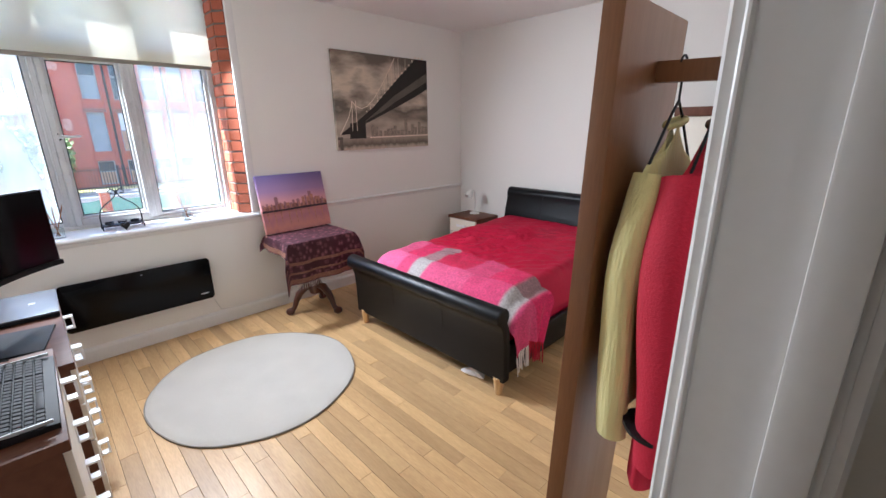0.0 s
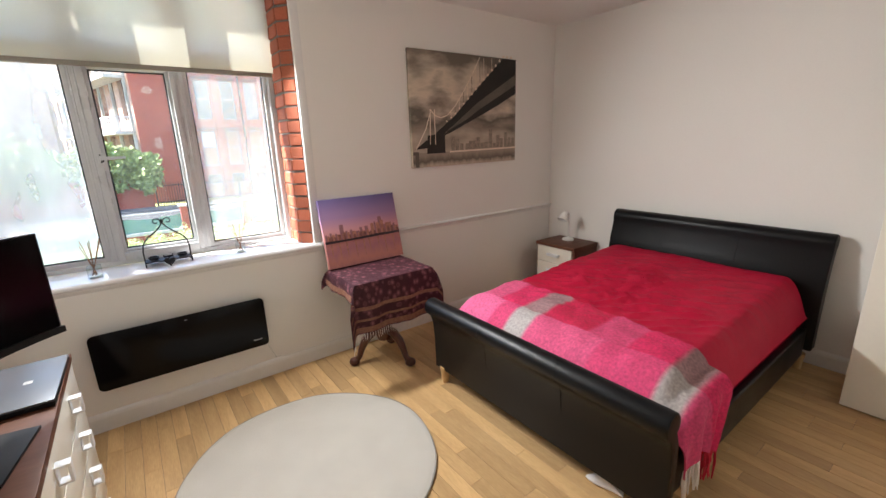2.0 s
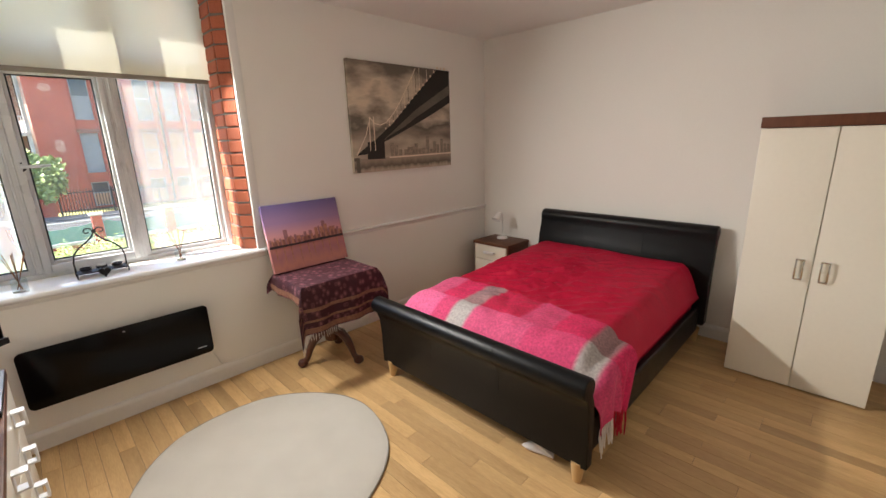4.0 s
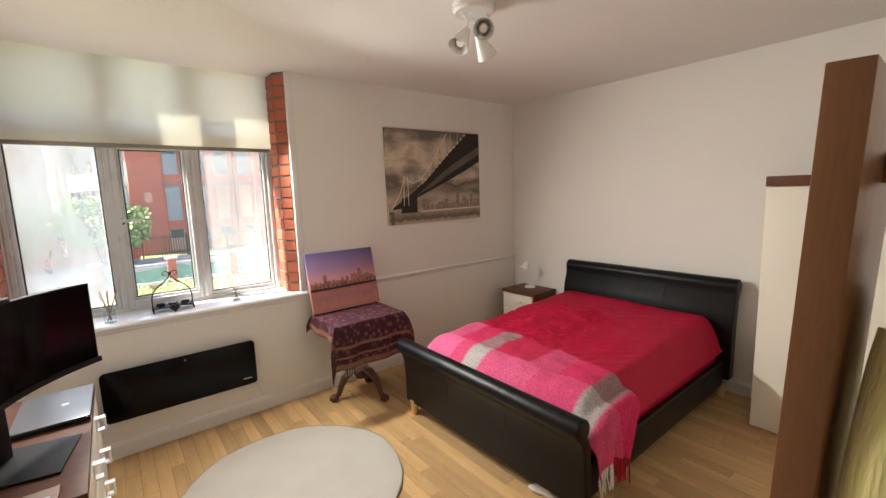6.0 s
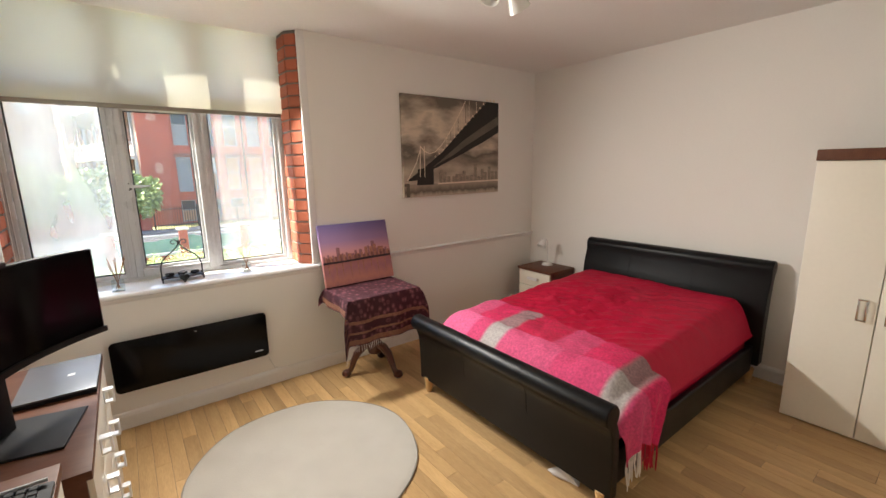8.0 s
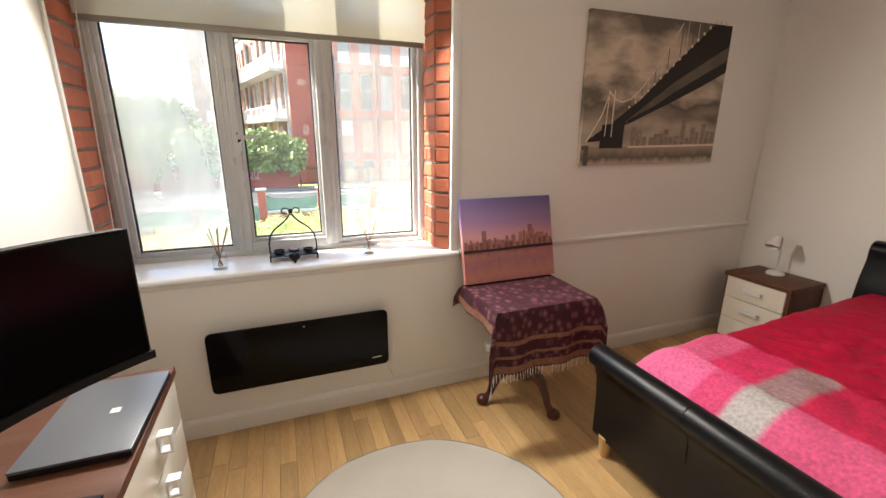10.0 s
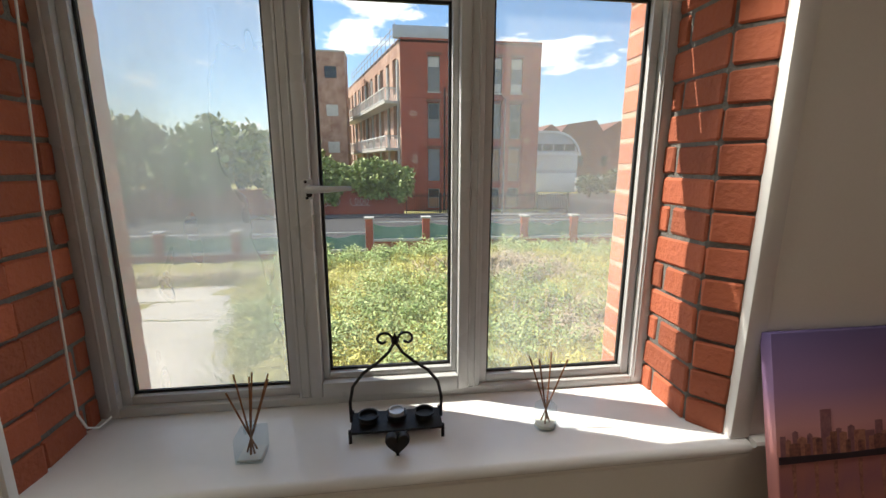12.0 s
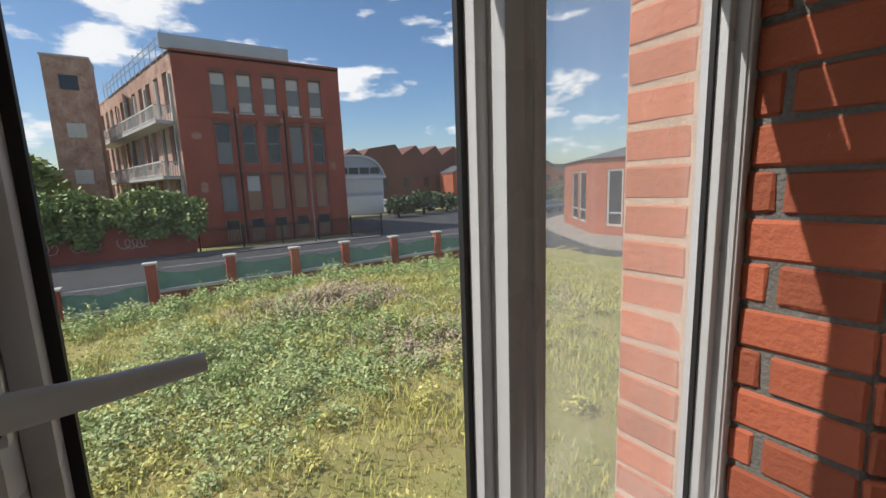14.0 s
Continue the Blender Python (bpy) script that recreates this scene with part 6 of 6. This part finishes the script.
for sx0, sz0, sw_, sh_ in ((2.1, 5.2, 0.9, 0.7), (4.9, 6.85, 0.6, 0.4), (2.3, 1.4, 0.7, 1.1), (8.2, 6.6, 0.5, 0.5), (11.9, 3.0, 0.7, 0.9)):
    blot = [(sx0 + sw_ * (0.5 + (0.36 + 0.14 * fbm(a * 1.3, sx0, 0.0, 3)) * math.cos(a)), sz0 + sh_ * (0.5 + (0.36 + 0.2 * fbm(a * 1.1, sz0, 4.0, 3)) * math.sin(a))) for a in [2 * math.pi * q / 18 for q in range(18)]]
    part("lime_stain", prism(blot, FY - 0.118, FY - 0.112, "y"), STAIN, mill, "pale lime stain on the brick", smooth=0)
part("vent", boxes((1.9, 2.15, FY - 0.13, FY - 0.10, -0.9, -0.7)), BLACKPLASTIC, mill)

tower = thing("brick_tower", "square weathered brick stair tower beside the mill", "tower", pose(-5.35, 50, GZ))
tw = boxes((-1.5, 1.5, 0.0, 3.2, 0, 15.2))
part("shaft", tw, OLDBRICK, tower)
part("coping", boxes((-1.56, 1.56, -0.06, 3.26, 15.2, 15.35)), STONE, tower)
for z_, mt in ((13.2, DARKPANE), (9.4, WHITEBOARD), (5.6, WHITEBOARD)):
    part("window", boxes((-0.55, 0.65, -0.05, 0.0, z_ - 0.55, z_ + 0.6)), mt, tower)

# saw-tooth works, white shed, corner lodge
works = thing("sawtooth_works", "dark brick works with a saw-tooth roof", "building", pose(0, 0, 0))
saw = [(28.0, GZ), (67.0, GZ), (67.0, 7.6)]
for k in range(6):
    xr = 65.1 - k * 4.92
    saw += [(xr, 9.7), (xr - 3.4, 7.7)] if k < 5 else [(xr, 9.8), (xr - 5.8, 8.9), (xr - 7.0, 7.5), (xr - 9.0, 8.9), (xr - 11.0, 7.5)]
part("wall", prism(saw, 82, 110, "y"), WORKBRICK, works, smooth=0)
for k in range(5):
    part("window", boxes((32 + 5 * k, 33.2 + 5 * k, 81.9, 82.0, 1.0, 3.0)), DARKPANE, works)
shed = thing("white_shed", "white steel-clad warehouse with a curved roof", "building", pose(23.5, 60, GZ))
hull = [(-3.6, 8.1), (0.1, 8.1), (1.2, 7.85), (2.1, 7.4), (2.8, 6.7), (3.3, 5.9), (3.45, 5.4)]
part("walls", prism([(-3.6, 0), (3.45, 0)] + hull[::-1], 0.0, 12, "y"), GREYMETAL, shed)
part("roof", prism(hull + [(x * 1.03 + 0.05, z + 0.25) for x, z in hull[::-1]], -0.3, 12, "y"), WHITESHEET, shed)
part("sign_band", boxes((-3.6, 3.7, -0.5, 0.0, 5.05, 5.45)), WHITESHEET, shed)
part("fascia", boxes((-3.6, 3.4, -0.1, 0.0, 3.1, 5.05)), SILVER, shed)
part("roller_door", boxes((-3.4, 3.2, -0.14, 0.0, 0, 2.6)), WHITESHEET, shed)
for k in range(4):
    part("window", boxes((-3.3 + 1.6 * k, -1.9 + 1.6 * k, -0.05, 0.0, 5.7, 6.6)), DARKPANE, shed)
for k, (vx, vy, mt) in enumerate(((31, 57, WHITESHEET), (35, 58, GREYMETAL), (46, 60, WHITESHEET), (27.5, 56, GREYMETAL))):
    vh = thing("van", "parked van far off beside the works", "van", pose(vx, vy, GZ), "vehicles by the works")
    part("body", boxes((-2.2, 1.3, -0.9, 0.9, 0.35, 2.1), (1.3, 2.3, -0.85, 0.85, 0.35, 1.3), bevel=0.12), mt, vh)
    part("windscreen", boxes((1.28, 1.42, -0.75, 0.75, 1.32, 1.95)), DARKPANE, vh)
    for wx in (-1.4, 1.4):
        for wy in (-0.92, 0.80):
            part("wheel", lathe([(0, 0), (0.33, 0), (0.33, 0.12), (0, 0.12)], 14, pose(wx, wy + 0.12, 0.33, 90)), BLACKPLASTIC, vh)
for k in range(9):
    tree(24 + 4.4 * k, 50 + (k % 3) * 1.2, 2.4 + 0.6 * (k % 2), 2.0, 60 + k, "low dark green bush by the works yard", FARLEAF, 0.26, 900)
lodge = thing("corner_lodge", "single-storey orange brick lodge with tall windows and a slate roof", "building", pose(0, 0, GZ))


def lodge_wall(p, q, wins, h=5.3):
    """One wall of the lodge from p to q with tall openings at wins along it."""
    d = Vector((q[0] - p[0], q[1] - p[1], 0))
    L = d.length
    d.normalize()
    m = Matrix(((d.x, -d.y, 0, p[0]), (d.y, d.x, 0, p[1]), (0, 0, 1, 0), (0, 0, 0, 1)))
    cuts = [0.0] + [e for w in wins for e in w] + [L]
    bm = bmesh.new()
    for i in range(len(cuts) - 1):
        for z0, z1 in ((0, 0.75), (0.75, 4.55), (4.55, h)):
            if not (i % 2 and z0 == 0.75):
                add_box(bm, cuts[i], cuts[i + 1], 0.0, 0.4, z0, z1, m)
    bmesh.ops.remove_doubles(bm, verts=bm.verts, dist=0.0005)
    bmesh.ops.recalc_face_normals(bm, faces=bm.faces)
    part("wall", bm, PIERBRICK, lodge, smooth=0)
    for a, b in wins:
        fr = boxes((a, a + 0.14, 0.06, 0.16, 0.75, 4.55), (b - 0.14, b, 0.06, 0.16, 0.75, 4.55), (a + 0.14, b - 0.14, 0.06, 0.16, 0.75, 0.9), (a + 0.14, b - 0.14, 0.06, 0.16, 4.4, 4.55), (a + 0.14, b - 0.14, 0.06, 0.16, 1.6, 1.7))
        bmesh.ops.transform(fr, matrix=m, verts=fr.verts)
        wd = part("window", fr, STONE, lodge)
        pn = boxes((a + 0.14, b - 0.14, 0.10, 0.13, 0.9, 4.4))
        bmesh.ops.transform(pn, matrix=m, verts=pn.verts)
        part("pane", pn, DARKPANE, wd)


LP = [(38.0, 33.0), (30.3, 29.3), (25.0, 22.4), (25.2, 15.0), (30.0, 9.0)]
lodge_wall(LP[0], LP[1], [])
lodge_wall(LP[1], LP[2], [(2.9, 4.9), (5.3, 7.3)])
lodge_wall(LP[2], LP[3], [(1.2, 2.4), (4.4, 5.6)])
lodge_wall(LP[3], LP[4], [])
eave = bmesh.new()
ring = [eave.verts.new((x - 0.25, y, 5.3)) for x, y in LP]
tops = [eave.verts.new((x, y, 7.6)) for x, y in ((40.0, 26.0), (37.0, 22.5), (33.0, 17.5), (33.5, 15.0), (35.0, 13.0))]
for k in range(4):
    eave.faces.new((ring[k], ring[k + 1], tops[k + 1], tops[k]))
eave.faces.new(ring[::-1])
eave.faces.new(tops)
eave.faces.new((ring[4], ring[0], tops[0], tops[4]))
part("roof", eave, SLATE, lodge, smooth=0)
CORNERPAVE = material("tan_paving", (0.36, 0.32, 0.27), 0.9, vary=0.2, scale=0.8, fine=9, bump=0.2)
cp = bmesh.new()
edge = [(36.0, 34.6), (30.0, 32.2), (27.0, 29.4), (23.9, 24.6), (20.8, 19.2), (20.6, 17.0), (21.5, 8.0)]
lo_ = [cp.verts.new((x, y, GZ)) for x, y in edge + [(30, 8), (40, 33)]]
up_ = [cp.verts.new((v.co.x, v.co.y, GZ + 0.14)) for v in lo_]
cp.faces.new(up_)
for k in range(len(lo_)):
    cp.faces.new((lo_[k], lo_[(k + 1) % len(lo_)], up_[(k + 1) % len(lo_)], up_[k]))
bmesh.ops.recalc_face_normals(cp, faces=cp.faces)
solid("pavement_corner", cp, CORNERPAVE, "tan paved corner with a rounded kerb", "pavement", "structure", smooth=0)
pink = thing("brick_offices", "far pink brick building with small windows", "building", pose(74.0, 80, GZ))
part("wall", boxes((0, 11.5, 0, 9, 0, 7.3), (11.5, 24, 2, 9, 0, 6.4)), PIERBRICK, pink, smooth=0)
part("roof", prism([(-0.4, 7.3), (11.9, 7.3), (8.5, 8.8), (3.0, 8.6)], -0.3, 9.0, "y"), SLATE, pink)
for k in range(6):
    part("window", boxes((1.2 + 3.6 * k, 2.8 + 3.6 * k, -0.06 + (2 if k > 2 else 0), 0.0 + (2 if k > 2 else 0), 3.6, 5.2)), DARKPANE, pink)
gab = thing("gabled_house", "far orange brick gable end before the works", "building", pose(50.5, 76, GZ))
part("wall", prism([(0, 0), (7.5, 0), (7.5, 5.2), (3.2, 7.4), (0, 6.0)], 0, 5, "y"), PIERBRICK, gab, smooth=0)
part("roof", prism([(-0.2, 6.0), (3.2, 7.45), (7.7, 5.2), (7.7, 5.4), (3.2, 7.65), (-0.2, 6.2)], -0.2, 5, "y"), SLATE, gab, smooth=0)
part("window", boxes((2.6, 3.8, -0.06, 0.0, 2.6, 4.2)), DARKPANE, gab)
hoard = thing("hoarding", "pale blue site hoarding beyond the road", "fence", pose(52.0, 62, GZ))
part("panel", boxes((-5, 6, 0, 0.1, 0.6, 3.2)), material("pale_blue_sheet", (0.30, 0.48, 0.66), 0.5), hoard)
part("posts", boxes((-5, -4.8, 0.1, 0.25, 0, 3.3), (5.8, 6, 0.1, 0.25, 0, 3.3)), GREYMETAL, hoard)
CARPAINT = material("dark_car_paint", (0.035, 0.04, 0.055), 0.2, vary=0.03, bump=0, coat=0.6)
BLUEPAINT = material("blue_car_paint", (0.06, 0.10, 0.24), 0.2, vary=0.03, bump=0, coat=0.6)
for cx, cy, ca, mt, lb in ((33.4, 38.2, 178, CARPAINT, "dark hatchback car parked on the far road"), (39.6, 39.6, 190, BLUEPAINT, "blue car parked on the far road"), (29.6, 40.5, 184, CARPAINT, "dark car parked on the far road")):
    car = thing("car", lb, "car", pose(cx, cy, GZ + 0.03, 0, 0, ca), "cars on the far road")
    part("body", prism([(-2.1, 0.3), (2.05, 0.3), (2.1, 0.62), (1.9, 0.82), (1.0, 0.95), (-1.9, 0.98), (-2.1, 0.8)], -0.86, 0.86, "y", 0.06), mt, car)
    part("cabin", prism([(-1.85, 0.97), (0.95, 0.95), (0.35, 1.42), (-1.35, 1.45)], -0.74, 0.74, "y", 0.05), DARKPANE, car)
    part("roof", boxes((-1.3, 0.3, -0.68, 0.68, 1.42, 1.48), bevel=0.02), mt, car)
    for wx in (-1.3, 1.3):
        for wy in (-0.90, 0.76):
            part("wheel", lathe([(0, 0), (0.31, 0), (0.31, 0.14), (0, 0.14)], 14, pose(wx, wy + 0.14, 0.31, 90)), BLACKPLASTIC, car)
    for wy in (-0.6, 0.6):
        part("headlight", boxes((2.02, 2.10, wy - 0.16, wy + 0.16, 0.62, 0.76), bevel=0.02), WHITEENAMEL, car)
lp2 = thing("street_lamp", "slim grey street lamp at the road corner", "street lamp", pose(21.8, 27.8, GZ))
part("pole", tube([(0, 0, 0), (0, 0, 7.2), (0.4, -0.3, 7.4)], [0.07, 0.05, 0.04], 8), SLATE, lp2)
part("lamp_head", boxes((0.3, 0.9, -0.5, -0.25, 7.36, 7.46), bevel=0.03), GREYMETAL, lp2)
lp = thing("street_lamp", "grey street lamp by the road", "street lamp", pose(9.1, 34.2, GZ))
part("pole", tube([(0, 0, 0), (0, 0, 8.6), (-0.5, -0.2, 8.9)], [0.06, 0.045, 0.04], 8), SLATE, lp)
part("lamp_head", boxes((-1.0, -0.45, -0.3, -0.1, 8.85, 8.98), bevel=0.03), WHITEBOARD, lp)
far_houses = thing("far_terrace", "low far buildings on the skyline", "building", pose(0, 0, 0))
part("walls", boxes((60, 120, 90, 100, GZ, 4.2), (-90, -40, 95, 105, GZ, 3.6)), OLDBRICK, far_houses)
part("roof", prism([(60, 4.2), (120, 4.2), (118, 6.0), (62, 6.0)], 90, 100, "y"), SLATE, far_houses)

# ---- bricks of the window recess ----
COURSE = 0.0855
REV = thing("wall_recess_brick", "bare red brick window recess with dark mortar", "wall", kind="structure")
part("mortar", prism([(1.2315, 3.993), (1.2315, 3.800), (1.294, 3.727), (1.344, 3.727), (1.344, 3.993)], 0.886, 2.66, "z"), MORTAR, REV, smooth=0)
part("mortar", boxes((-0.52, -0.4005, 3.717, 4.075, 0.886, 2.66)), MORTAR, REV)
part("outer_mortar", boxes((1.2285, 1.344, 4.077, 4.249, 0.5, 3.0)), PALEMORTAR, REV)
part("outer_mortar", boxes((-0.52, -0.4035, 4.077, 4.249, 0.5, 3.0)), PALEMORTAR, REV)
part("outer_sill", boxes((-0.41, 1.235, 4.077, 4.32, 0.49, 0.56), bevel=0.01), STONE, REV, "stone outer sill")


def brick_mesh(l, mat, seed):
    bm = boxes((-0.05, 0.05, -l / 2, l / 2, -0.0370, 0.0370), bevel=0.005, seg=1)
    r = random.Random(seed)
    for v in bm.verts:
        v.co += Vector((r.uniform(-0.0015, 0.0015), r.uniform(-0.002, 0.002), r.uniform(-0.002, 0.002)))
    return finish(bm, "brick", mat, 0.4)


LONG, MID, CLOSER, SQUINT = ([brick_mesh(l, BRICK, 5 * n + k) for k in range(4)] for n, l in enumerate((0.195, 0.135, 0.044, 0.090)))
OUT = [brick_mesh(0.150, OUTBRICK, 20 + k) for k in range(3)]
rb = random.Random(12)
for k in range(21):
    z = 0.876 + COURSE * (k + 0.5)
    if z > 2.62:
        break
    lay = ((3.895, LONG),) if k % 2 else ((3.972, CLOSER), (3.868, MID))
    for face, sgn, slant in ((1.224, 1, 40), (-0.394, -1, -7)):
        for yc, kind_ in lay:
            b = new("brick", rb.choice(kind_))
            b.parent = REV
            b.matrix_basis = pose(face + sgn * 0.05 + rb.uniform(-0.0015, 0.0015), yc + rb.uniform(-0.002, 0.002), z + rb.uniform(-0.002, 0.002), rb.uniform(-0.7, 0.7), 0, rb.uniform(-0.5, 0.5))
        b = new("brick", rb.choice(SQUINT))
        b.parent = REV
        where = (1.294, 3.785) if sgn > 0 else (-0.4405, 3.757)
        b.matrix_basis = pose(*where, z + rb.uniform(-0.002, 0.002), 0, 0, slant + rb.uniform(-0.8, 0.8))
for k in range(27):
    z = 0.56 + 0.038 + COURSE * k
    for face, sgn in ((1.225, 1), (-0.400, -1)):
        b = new("brick", rb.choice(OUT))
        b.parent = REV
        b.matrix_basis = pose(face + sgn * 0.05 + rb.uniform(-0.002, 0.002), 4.173, z + rb.uniform(-0.002, 0.002), 0, 0, rb.uniform(-1, 1))

# ---- floor strips ----
planks = thing("floor_strips", "honey oak strip floor with dark joints", "floor", kind="structure")
PWD = 0.0765


def plank_mesh(l):
    return finish(boxes((-PWD / 2 + 0.0007, PWD / 2 - 0.0007, -l / 2 + 0.0006, l / 2 - 0.0006, -0.012, 0.0), bevel=0.0009, seg=1), "plank", OAK, 0.3)


PL = {l: plank_mesh(l) for l in (0.55, 0.75, 0.95, 1.2)}
pr2 = random.Random(3)
x = -0.46
while x < WX1 + PWD:
    y = -0.66 if x < 1.36 else 0.12
    while y < 3.70:
        l = pr2.choice((0.55, 0.75, 0.95, 1.2, 0.95))
        b = new("plank", PL[l])
        b.parent = planks
        b.matrix_basis = pose(x, y + l / 2, pr2.uniform(-0.0006, 0.0), 0, 0, 180 * pr2.randint(0, 1))
        y += l
    x += PWD
hallstrips = boxes(*[(-0.50 + PWD * k, -0.50 + PWD * (k + 1) - 0.0012, -1.9, -0.66, -0.012, -0.001) for k in range(24)])
part("hall_strips", hallstrips, OAK, planks)
